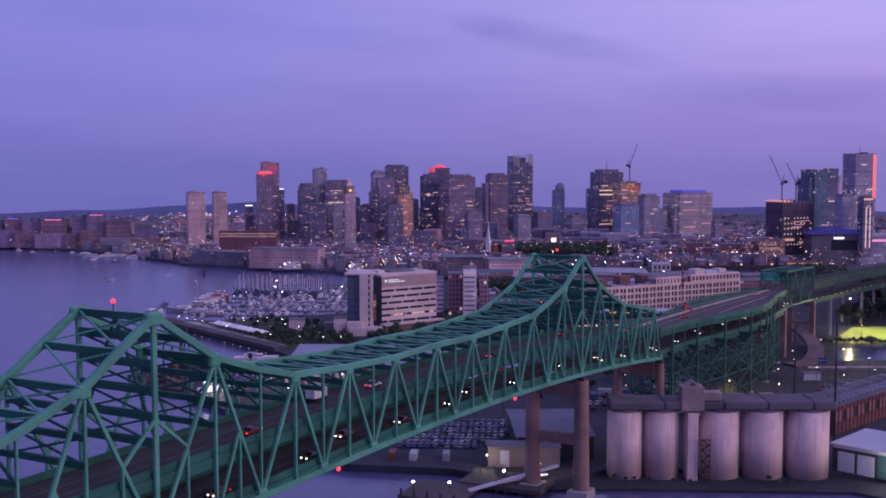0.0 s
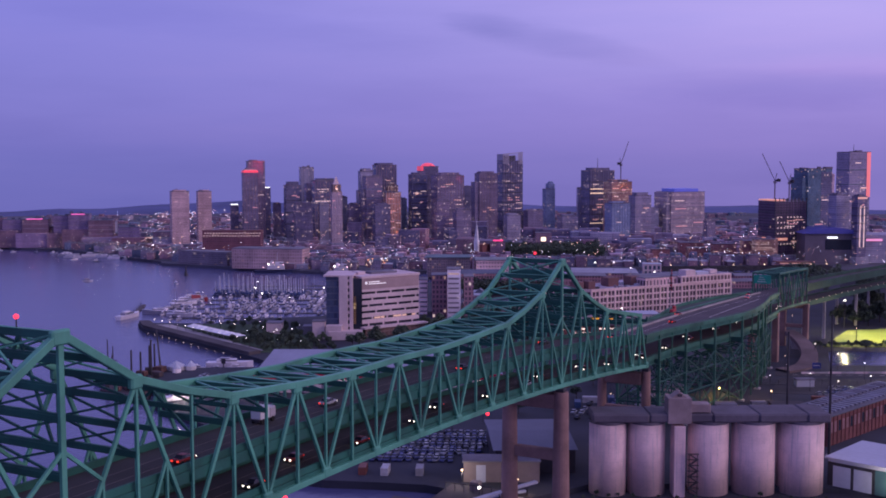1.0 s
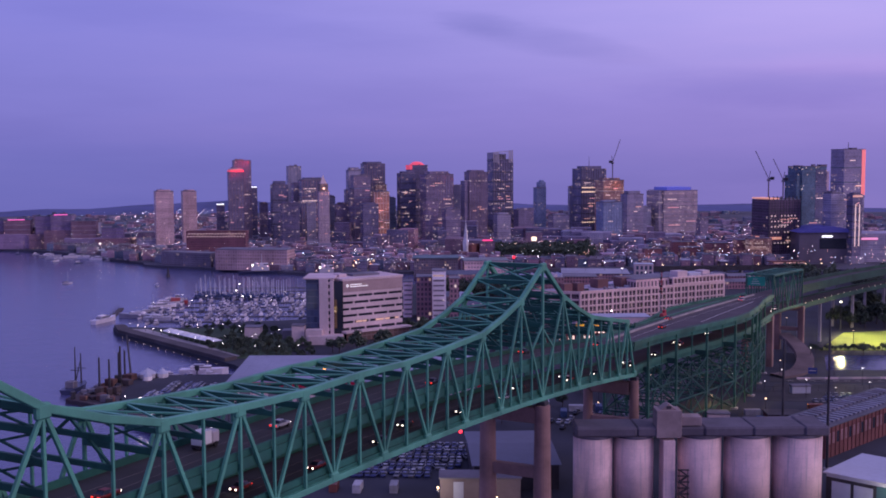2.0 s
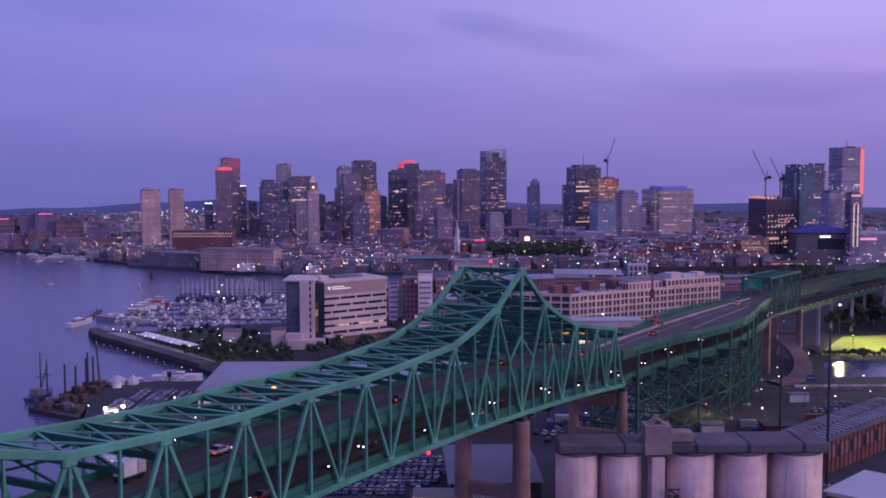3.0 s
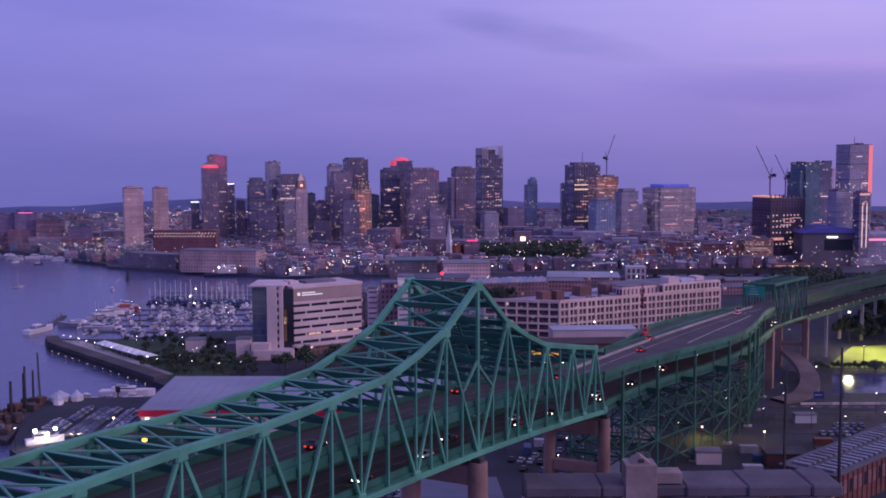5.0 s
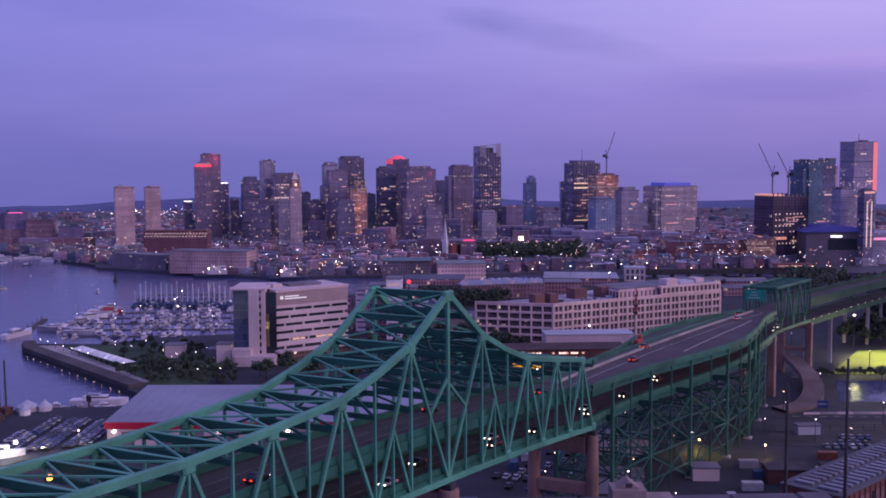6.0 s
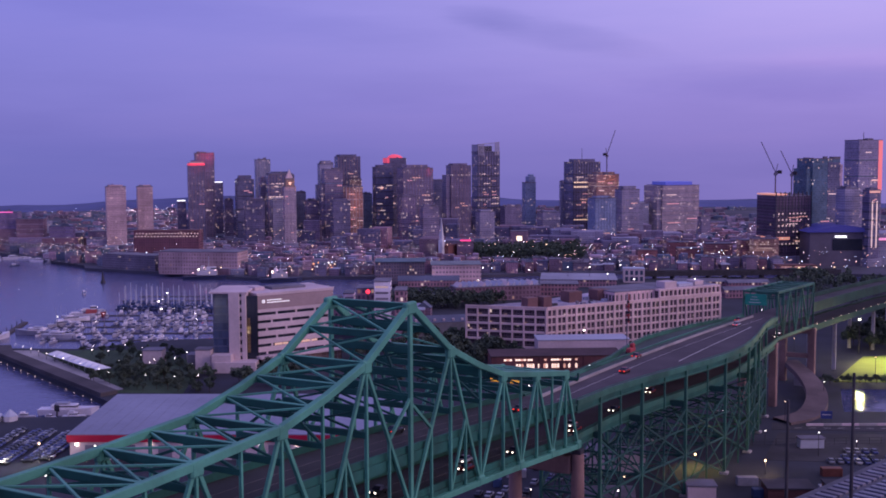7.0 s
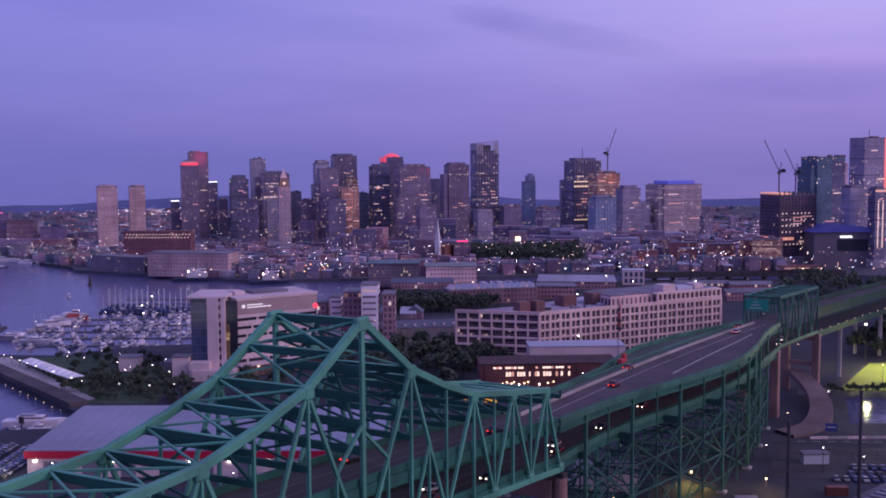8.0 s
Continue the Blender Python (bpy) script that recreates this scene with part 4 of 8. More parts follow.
part("stair_tower", box(-2.2, 1.2, -6.6, -0.5, 0.9, 23.0, 0.1), SILO, silos, m=pose(hx, hy, 0, 0, 0, ang))
stair = part("steel_stair", box(2.0, 2.2, -7.9, -7.7, 0.95, 15.0), DARK, silos, "dark zigzag steel stair against the silo", m=pose(hx, hy, 0, 0, 0, ang))
for k in range(7):
    a, b = ((2.1, 4.6) if k % 2 else (4.6, 2.1))
    beam("stair_flight", (a, -7.8, 2.6 + k * 1.75), (b, -7.8, 4.3 + k * 1.75), 0.9, 0.35, stair, unit_beam(DARK))
    part("landing", box(1.7, 5.0, -8.3, -7.3, 4.2 + k * 1.75, 4.35 + k * 1.75), DARK, stair)
part("stair_post", box(4.5, 4.7, -7.9, -7.7, 0.95, 15.0), DARK, stair)


def house_block(name, x, y, yaw, w, d, h, wall, roof, label, category="building", gable=0.0, base=2.4, eave=0.35):
    """A simple block with walls and a roof with an overhang; front edge along local x, depth along y."""
    ob = thing(name, pose(x, y, base, 0, 0, yaw), label, category)
    part("wall", box(0, w, 0, d, 0, h), wall, ob)
    if gable:
        e = eave
        v = [(-e, -e, h), (w + e, -e, h), (w + e, d + e, h), (-e, d + e, h), (-e, d / 2, h + gable), (w + e, d / 2, h + gable)]
        part("roof", mesh_of("roof", v, [(0, 1, 5, 4), (2, 3, 4, 5), (0, 4, 3), (1, 2, 5), (0, 3, 2, 1)], roof), roof, ob)
    else:
        part("roof", box(-eave, w + eave, -eave, d + eave, h, h + 0.5, 0.08), roof, ob)
    return ob


# ---- buildings between the silos and the road ----
brick_shed = house_block("brick_mill", -56.5, 424.5, 72, 75, 17, 10.5, BRICK, surface("dark_mill_roof", (0.12, 0.115, 0.14), 0.9), "long red brick mill building with a grey flat roof", eave=0.5)
SKYLIGHT = surface("dusty_skylight_glass", (0.19, 0.19, 0.25), 0.5)
MILL_PANE = surface("dusty_mill_glass", (0.27, 0.15, 0.16), 0.35, 0, 1.0, 0.3, 0.3, bump=0)
for k in range(24):
    w = part("window", box(-0.9, 0.9, -0.12, 0.05, -1.9, 1.9), (MILL_PANE, MILL_PANE, GLASS_DARK)[k % 3], brick_shed, m=pose(2.4 + k * 3.05, 0, 6.6))
    part("pilaster", box(-0.25, 0.25, -0.3, 0.0, 0.0, 10.5), BRICK, brick_shed, m=pose(0.9 + k * 3.05, 0, 0))
for k in range(22):
    part("skylight", box(-0.9, 0.9, -3.0, 3.0, 0, 0.7, 0.1), SKYLIGHT, brick_shed, m=pose(2.5 + k * 3.3, 4.6, 11.0))
    part("skylight", box(-0.9, 0.9, -2.6, 2.6, 0, 0.7, 0.1), ROOF_GREY if k % 3 else SKYLIGHT, brick_shed, m=pose(3.4 + k * 3.2, 12.2, 11.0))

white_shed = house_block("white_warehouse", -49, 377, -16, 60, 26, 8.6, ROOF_WHITE, ROOF_WHITE, "low white warehouse with pale doors and a flat roof", eave=0.8)
TEAL = surface("teal_cladding", (0.05, 0.12, 0.14), 0.6)
part("side_panel", box(15, 30, -0.25, 0.0, 0, 7.6), TEAL, white_shed, "dark teal wall panel")
part("side_panel", box(0, 15, -0.2, 0.0, 0, 7.6), DARK, white_shed, "dark wall panel")
for k in range(2):
    part("loading_door", box(1.8 + k * 6.6, 7.4 + k * 6.6, -0.35, -0.2, 0, 6.6), ROOF_WHITE, white_shed, "pale roller door")

ware = house_block("quay_warehouse", -146, 339, 30, 26, 42, 8.0, DARK, surface("blue_grey_roof", (0.13, 0.14, 0.20), 0.7, 0.0, 0.5, 0.04, 0.12), "dark warehouse with a wide blue-grey roof by the pier", gable=1.4, eave=0.8)
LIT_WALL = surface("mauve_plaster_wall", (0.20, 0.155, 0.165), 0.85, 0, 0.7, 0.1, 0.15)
quay_house = house_block("quay_house", -151, 326, 27, 24, 8, 6.5, LIT_WALL, ROOF_GREY, "mauve plastered quay building with a tall white door", eave=0.4)
part("tall_door", box(4.0, 7.0, -0.15, 0.0, 0.0, 5.6), ROOF_WHITE, quay_house, "tall white roller door")

# loading gantry and gangway at the quay edge
jetty = thing("jetty_gantry", pose(-147, 318, 0, 0, 0, 5), "small steel loading jetty with railings and a gangway", "jetty")
part("platform", box(-6, 22, -12, 5, 1.2, 2.6, 0.1), QUAY, jetty)
part("gangway", box(-1, 0.9, -12, 8, 3.2, 3.6), ROOF_WHITE, jetty, m=pose(14, -2, 0, 0, 0, -38))
for k in range(6):
    part("leg", box(-0.25, 0.25, -0.25, 0.25, -3.9, 2.6), DARK, jetty, m=pose(-5 + k * 5, -11, 0))
    part("rail_post", box(-0.08, 0.08, -0.08, 0.08, 2.6, 5.2), DARK, jetty, m=pose(-5 + k * 3, -2, 0))
part("rail", box(-5, 10, -0.06, 0.06, 5.0, 5.2), DARK, jetty, m=pose(0, -2, 0))
part("cabin", box(2, 5, 0, 3, 2.6, 5.4, 0.1), LIT_WALL, jetty)
for x, y, z in ((-14, -28, 5.6), (-4, -23, 5.2), (8, -7, 6.0), (12, 3, 5.0)):
    part("lamp_post", tube(0.12, 0.1, -3.9 if y < -12 else 2.6, z, 6), DARK, jetty, m=pose(x, y, 0))
    part("jetty_lamp", box(-0.35, 0.35, -0.35, 0.35, z, z + 0.55, 0.1), LIT_WHITE, jetty, "bright lit jetty lamp", m=pose(x, y, 0))
part("outer_platform", box(-18, 2, -31, -12, 1.0, 2.2, 0.1), QUAY, jetty, "dark outer mooring platform")
for k in range(5):
    part("fender_pile", tube(0.4, 0.4, -3.9, 4.2, 8), DARK, jetty, m=pose(-17 + k * 4.4, -30.5, 0))
part("conveyor", box(-0.8, 0.8, 0, 34, 0, 0.7, 0.1), ROOF_WHITE, jetty, "pale covered conveyor", m=pose(2, -22, 3.0, 5, 0, -36))
for k in range(3):
    part("conveyor_leg", box(-0.15, 0.15, -0.15, 0.15, 0, 4.6), DARK, jetty, m=pose(8 + k * 6, -14 + k * 8, 0.6))

# ---- the long import shed with its red stripe ----
shed = thing("import_shed", pose(-294.3, 405.4, 2.4, 0, 0, 27.2), "long white import shed with a pale roof and red stripe", "warehouse")
SHED_ROOF = surface("mottled_shed_roof", (0.29, 0.30, 0.39), 0.7, 0, 0.4, 0.03, 0.14)
part("wall", box(0, 108, 0, 52, 0, 8.7), WALL_PALE, shed)
part("roof", mesh_of("roof", [(-0.6, -0.6, 8.7), (108.6, -0.6, 8.7), (108.6, 52.6, 10.4), (-0.6, 52.6, 10.4), (-0.6, -0.6, 8.1), (108.6, -0.6, 8.1), (108.6, 52.6, 8.1), (-0.6, 52.6, 8.1)],
                     [(0, 1, 2, 3), (4, 5, 1, 0), (5, 6, 2, 1), (6, 7, 3, 2), (7, 4, 0, 3), (7, 6, 5, 4)], SHED_ROOF), SHED_ROOF, shed)
for k in range(1, 27):
    part("roof_seam", box(-0.04, 0.04, 0, 53.2, 0, 0.07), SHED_ROOF, shed, m=pose(k * 4.0, -0.5, 8.72, 1.83, 0, 0))
part("stripe", box(-0.7, 108.7, -0.75, -0.58, 6.1, 8.4), RED, shed, "bright red painted stripe")
part("stripe", box(-0.75, -0.58, -0.7, 52, 6.1, 8.4), RED, shed, "bright red painted stripe")
for k in range(9):
    part("loading_door", box(5 + k * 12, 9.5 + k * 12, -0.12, 0.02, 0, 5.0), ROOF_GREY, shed)
    part("wall_lamp", box(-0.5, 0.5, -0.6, 0, -0.3, 0.3, 0.1), LIT_WHITE, shed, m=pose(2.5 + k * 12, -0.1, 5.2))

# ---- the rehabilitation hospital on the point ----
hosp = thing("hospital", pose(-345.6, 549.6, 2.4, 0, 0, 27), "modern eight-storey hospital with pale bands and a glass end", "hospital")
H = 36.2
LIT_ROOM = lamp_glow("lit_ward_window", (1.0, 0.66, 0.44), 0.3)
TAUPE = surface("taupe_panel", (0.42, 0.30, 0.30), 0.7, 0, 0.8, 0.08, 0.12)
part("glass_end", box(-7.6, 0.3, 1.4, 26, 0, H - 0.6), facade("glass_end_facade", (0.07, 0.09, 0.15), (0.06, 0.085, 0.15), 2.0, 3.7, 0.03, 0.05, 0.08), hosp, "dark blue glass end wall")
for k in range(9):
    part("floor_line", box(-7.75, 0.2, 1.25, 1.4, 3.4 + k * 3.7, 3.75 + k * 3.7), TRIM_BLUE, hosp)
part("roof_rim", box(-9.0, 8.5, -0.6, 26, H - 0.6, H + 0.3, 0.1), WALL_PALE, hosp, "thin pale roof rim")
part("stair_slab", box(0, 5.0, -0.8, 6.2, 0, H, 0.1), WALL_PALE, hosp, "tall pale stair slab")
part("stair_slab", box(6.0, 7.9, -0.5, 6.2, 0, H - 0.8, 0.1), WALL_PALE, hosp, "tall pale stair slab")
part("slot", box(4.9, 6.1, 0.2, 6.0, 0, H - 1.0), GLASS_DARK, hosp, "dark slot between the stair slabs")
for k in range(9):
    part("slot_floor", box(5.0, 6.0, -0.1, 0.3, 3.0 + k * 3.7, 4.6 + k * 3.7), WALL_PALE, hosp)
part("recess", box(7.9, 13.0, 1.6, 24, 0, H - 1.8), GLASS_DARK, hosp, "dark glazed recess")
part("lit_recess", box(8.2, 9.6, 1.3, 1.62, 8.0, 24.0), facade("lit_stair_glass", (0.20, 0.14, 0.07), (0.16, 0.11, 0.05), 1.5, 1.85, 0.22, 0.1, 0.1, warm=(1.0, 0.62, 0.2), power=0.5), hosp, "stairwell glass lit yellow")
WING, WL, WD = pose(12.6, 2.6, 0, 0, 0, 37), 40.0, 24.0
part("core", box(0.4, WL, 0.5, WD, 0, 34.4), GLASS_DARK, hosp, "dark window strips", m=WING)
for k in range(6):
    z = 8.9 + k * 3.7 - 1.2
    part("band", box(0, WL + 0.4, 0.0, WD + 0.3, z, z + (2.35 if k < 5 else 1.6), 0.08), WALL_PALE, hosp, m=WING)
    for j in range(4):
        part("mullion", box(-0.45, 0.45, 0.12, 0.8, z - 1.4, z), WALL_PALE, hosp, m=WING @ pose(5.0 + j * 10.2 + (k % 3) * 2.6, 0, 0))
for j, w in ((0, 4.0), (1, 2.6), (3, 4.6), (4, 5.0), (6, 3.4)):
    part("lit_window", box(9 + j * 4.4, 9 + j * 4.4 + w, 0.3, 0.48, 10.25, 11.2), LIT_ROOM, hosp, "warmly lit ward window", m=WING)
part("top_band", box(0, WL + 0.4, -0.15, WD + 0.3, 27.8, 34.0, 0.1), TAUPE, hosp, "taupe top band with a sign", m=WING)
part("terrace_rim", box(-0.3, WL + 0.8, -0.4, WD + 0.5, 34.0, 35.4, 0.1), WALL_PALE, hosp, "pale roof rim", m=WING)
SIGN_WHITE = lamp_glow("lit_sign_white", (1.0, 0.95, 0.95), 0.42)
emblem = part("sign_emblem", tube(0.85, 0.85, 0, 0.15, 16), SIGN_WHITE, hosp, m=WING @ pose(3.2, -0.2, 31.4, 90, 0, 0))
part("sign_bar", box(5.0, 12.6, -0.26, -0.15, 31.6, 32.1), SIGN_WHITE, hosp, m=WING)
part("sign_bar", box(5.0, 16.8, -0.26, -0.15, 30.5, 31.0), SIGN_WHITE, hosp, m=WING)
part("roof_plant", box(12, 30, 8, 18, 35.4, 36.6, 0.1), ROOF_GREY, hosp, m=WING)
part("roof_plant", box(4, 9, 10, 18, 35.4, 37.0, 0.1), WALL_PALE, hosp, m=WING)
part("ground_floor", box(0.6, WL, 1.5, WD - 1, 0, 7.6), GLASS_DARK, hosp, m=WING)
part("podium", box(-5.5, 13.5, -8, 1.0, 0, 5.0, 0.1), WALL_PALE, hosp, "pale ground-floor podium")
part("canopy_edge", box(-1, WL + 3, -5.5, 0.4, 5.2, 6.2, 0.1), WALL_PALE, hosp, "long pale canopy over the entrance", m=WING)
part("podium_glass", box(0, WL + 2, -4.2, -4.0, 0.4, 5.0), facade("lit_shopfront", (0.22, 0.16, 0.15), (0.14, 0.09, 0.07), 3.0, 3.2, 0.10, 0.08, 0.05, power=1.2), hosp, m=WING)
part("entrance_block", box(-7.0, 2.0, -7, -1, 0, 8.2, 0.1), WALL_PALE, hosp)

for x, y, w, d, h, nm in ((-357, 539, 7, 7, 10, WALL_PALE), (-392, 542, 9, 8, 6.5, WALL_PALE), (-370, 548, 12, 8, 5, ROOF_GREY)):
    house_block("park_pavilion", x, y, 28, w, d, h, nm, ROOF_GREY, "plain pale flat-roofed pavilion beside the park")

# apartment blocks behind the hospital
F_APT = facade("apartment_brick_facade", (0.30, 0.17, 0.195), (0.08, 0.07, 0.10), 2.4, 3.1, 0.05, blend=0.85)
F_APTW = facade("apartment_pale_facade", (0.80, 0.66, 0.68), (0.16, 0.13, 0.16), 8.0, 3.1, 0.05, 0.08, 0.55, blend=0.9)
for x, y, w, d, h, m in ((-365, 652, 10, 16, 20, F_APT), (-353.5, 657, 5.5, 13, 23, F_APTW), (-346, 662, 5, 14, 20, F_APT), (-337, 645, 13, 16, 28, F_APT), (-323, 640, 8.5, 14, 33, F_APTW), (-314, 646, 6, 16, 28, F_APT),
                         (-400, 690, 18, 14, 12, F_APT)):
    house_block("apartment_block", x, y, 28, w, d, h, m, ROOF_GREY, "brick and pale apartment block near the water", "apartments")

# long ropewalk with a slate roof
SLATE = surface("blue_slate", (0.125, 0.135, 0.195), 0.7, 0, 0.8, 0.05, 0.2)
ropewalk = house_block("ropewalk", -326, 661, 40, 120, 12, 7.5, surface("granite_wall", (0.24, 0.22, 0.23), 0.85), SLATE, "long low granite hall with a blue slate roof", gable=3.2)
for k in range(22):
    part("dormer", box(-0.6, 0.6, -0.4, 1.2, 0, 1.1), WALL_PALE, ropewalk, m=pose(4 + k * 5.2, 1.2, 8.2))
house_block("long_hall", -441, 864, 30, 46, 14, 4.6, F_APT, SLATE, "long brick hall with a dark slate roof", gable=3.2)
# brick hall with a row of slanted roof lights
saw = house_block("skylight_hall", -361.6, 805.9, 42, 60, 16, 9.6, facade("dark_brick_hall", (0.17, 0.10, 0.125), (0.09, 0.06, 0.08), 2.6, 3.2, 0.02), ROOF_GREY, "long dark brick hall with slanted pale roof lights")
for k in range(14):
    v = [(-1.5, 0, 0), (1.5, 0, 0), (1.5, 13, 0), (-1.5, 13, 0), (1.3, 0, 2.6), (1.3, 13, 2.6)]
    part("roof_light", mesh_of("roof_light", v, [(0, 1, 4), (3, 5, 2), (0, 4, 5, 3), (1, 2, 5, 4), (0, 3, 2, 1)]), ROOF_WHITE if k % 4 else WALL_PALE, saw, m=pose(3 + k * 4.2, 1.5, 10.1))
# brick gabled cottages, a pale-roofed depot and a white panelled house on the yard's far side
for x, y, w, d, h, yaw, roof in ((-352, 727, 9, 8, 5.5, 20, ROOF_WHITE), (-341, 733, 7, 9, 6.5, 110, SLATE), (-365, 720, 10, 8, 6.0, 20, SLATE)):
    house_block("brick_cottage", x, y, yaw, w, d, h, F_BRICK, roof, "small brick house with a steep gabled roof", "house", gable=3.6)
house_block("depot", -345, 912, 22, 56, 44, 5.4, F_APT, surface("dusky_metal_roof", (0.32, 0.31, 0.38), 0.6, 0, 0.6, 0.05, 0.25), "low wide depot with a dusky metal roof", eave=0.8)
house_block("depot", -323, 860, 24, 26, 20, 8.5, F_APT, ROOF_GREY, "dark brick depot with a flat roof", eave=0.6)
panel_house = house_block("panel_house", -298, 963, 22, 16, 12, 10.8, WALL_PALE, ROOF_WHITE, "white harbour house with blue window panels", eave=0.3)
for k in range(4):
    for j in range(2):
        part("blue_panel", box(-1.1, 1.1, -0.12, 0.05, 0, 3.4), GLASS_BLUE, panel_house, m=pose(2.4 + k * 3.75, 0, 1.4 + j * 4.8))
for x, y, w, d, yaw in ((-262, 905, 34, 12, 30), (-236, 880, 30, 12, 38), (-250, 940, 38, 14, 28), (-214, 950, 30, 12, 30), (-205, 905, 34, 14, 35)):
    house_block("yard_hall", x, y, yaw, w, d, 5.5, F_APT, ROOF_GREY, "low yard hall with a dark roof", gable=2.0)

# ---- the big pale loft building ----
loft = thing("loft_building", pose(0, 0, 2.4), "long pale concrete loft building with big grid windows", "building")
LH, FLOORS = 23.9, 6
LOFT = surface("pale_loft_concrete", (0.80, 0.58, 0.55), 0.85, 0, 0.9, 0.06, 0.18)
LOFT_GLASS = facade("loft_glazing", (0.15, 0.11, 0.125), (0.06, 0.045, 0.06), 1.5, 1.9, 0.02, 0.08, 0.10, blend=1.0)
CORNER, LEFT_END, RIGHT_END = Vector((-227.6, 645.6)), Vector((-267.5, 637.0)), Vector((-166.8, 739.0))
OUTLINE = [CORNER, RIGHT_END, Vector((-203, 768)), Vector((-231, 722)), Vector((-247, 667)), LEFT_END]


def prism(outline, z0, z1):
    n = len(outline)
    bm = bmesh.new()
    vs = [bm.verts.new((q[0], q[1], z)) for z in (z0, z1) for q in outline]
    bm.faces.new(vs[n:])
    bm.faces.new(vs[:n][::-1])
    for i in range(n):
        bm.faces.new((vs[i], vs[(i + 1) % n], vs[(i + 1) % n + n], vs[i + n]))
    bmesh.ops.recalc_face_normals(bm, faces=bm.faces[:])
    return bm


def inset(k):
    """The loft's outline drawn in by k metres, so that floors and piers stand proud."""
    mid = sum(OUTLINE, Vector((0, 0))) / len(OUTLINE)
    return [q + (mid - q).normalized() * k for q in OUTLINE]


part("glazing", prism(inset(0.9), 0, LH - 1.0), LOFT_GLASS, loft)
part("roof", prism(inset(0.7), LH - 1.0, LH - 0.3), surface("patched_loft_roof", (0.46, 0.39, 0.46), 0.9, 0, 0.6, 0.05, 0.45), loft)


def grid_face(a, b, bays, pier_w, split):
    """Piers, floor bands and window bars over one face of the loft."""
    length = (b - a).length
    m = pose(a.x, a.y, 0, 0, 0, math.degrees(math.atan2((b - a).y, (b - a).x)))
    pitch = length / bays
    for f in range(FLOORS + 1):
        z = f * (LH - 0.9) / FLOORS
        part("floor_band", box(-0.2, length + 0.2, -0.05, 0.9, z - 0.1, z + (0.95 if f < FLOORS else 1.0), 0.05), LOFT, loft, m=m)
    for k in range(bays + 1):
        part("pier_strip", box(-pier_w / 2, pier_w / 2, -0.15, 0.9, 0, LH + 0.1, 0.05), LOFT, loft, m=m @ pose(k * pitch, 0, 0))
        for j in range(1, split):
            if k < bays:
                part("window_bar", box(-0.28, 0.28, 0.05, 0.8, 0, LH - 0.5), LOFT, loft, m=m @ pose((k + j / split) * pitch, 0, 0))
    part("parapet", box(-0.3, length + 0.3, -0.25, 0.4, LH, LH + 0.7), LOFT, loft, m=m)


grid_face(CORNER, RIGHT_END, 19, 1.3, 2)
grid_face(LEFT_END, CORNER, 7, 0.8, 1)
LONG = pose(CORNER.x, CORNER.y, 0, 0, 0, math.degrees(math.atan2((RIGHT_END - CORNER).y, (RIGHT_END - CORNER).x)))
rvent = random.Random(4)
BROWN_BOX = surface("brown_brick_penthouse", (0.20, 0.10, 0.10), 0.9)
for k in range(44):
    vx, vs = rvent.uniform(6, 108), rvent.uniform(0.6, 1.9)
    vy = rvent.uniform(3, 26)
    part("roof_vent", box(-vs, vs, -vs * 0.7, vs * 0.7, 0, rvent.uniform(0.6, 1.8), 0.08), (ROOF_WHITE, ROOF_WHITE, DARK, ROOF_GREY, BROWN_BOX)[k % 5], loft, m=LONG @ pose(vx, vy, LH - 0.35))
for x, y, w, d, h in ((-6, 8, 6, 6, 4.6), (2, 6, 5, 6, 4.8), (23, 14, 8, 8, 5.2), (40, 13, 8, 8, 5.2)):
    part("penthouse", box(x, x + w, y, y + d, LH - 0.4, LH + h, 0.1), BROWN_BOX, loft, "brown brick roof penthouse", m=LONG)
part("upper_storey", box(44, 112, 4, 26, LH - 0.4, LH + 4.6, 0.1), facade("loft_attic", (0.70, 0.52, 0.50), (0.12, 0.09, 0.11), 2.8, 4.6, 0.03, 0.15, 0.2, blend=1.0), loft, m=LONG)
part("attic_roof", box(43.7, 112.3, 3.7, 26.3, LH + 4.6, LH + 5.1, 0.05), ROOF_GREY, loft, m=LONG)
for k in range(10):
    part("attic_pier", box(-0.4, 0.4, 3.8, 4.05, LH - 0.2, LH + 4.7), LOFT, loft, m=LONG @ pose(44.4 + k * 2.8, 0, 0))
# the far end stands one storey higher, flush with the front
part("attic_glazing", box(70, 111, 0.8, 4.2, LH - 0.2, LH + 4.0), LOFT_GLASS, loft, m=LONG)
part("attic_band", box(69.6, 111.6, -0.1, 4.3, LH + 4.0, LH + 5.0, 0.05), LOFT, loft, m=LONG)
part("attic_band", box(69.6, 111.6, -0.4, 0.9, LH + 0.2, LH + 1.3, 0.05), LOFT, loft, m=LONG)
for k in range(15):
    part("attic_pier", box(-0.5, 0.5, -0.12, 0.9, LH + 0.5, LH + 4.4), LOFT, loft, m=LONG @ pose(70.2 + k * 2.92, 0, 0))
part("lift_head", box(75, 83, 2, 9, LH - 0.4, LH + 8.4, 0.1), WALL_PALE, loft, "pale lift head on the roof", m=LONG)
part("lift_head", box(98, 104, 5, 12, LH - 0.4, LH + 7.4, 0.1), WALL_PALE, loft, m=LONG)
part("roof_plant", box(86, 96, 4, 12, LH + 5, LH + 6.6, 0.1), ROOF_WHITE, loft, m=LONG)

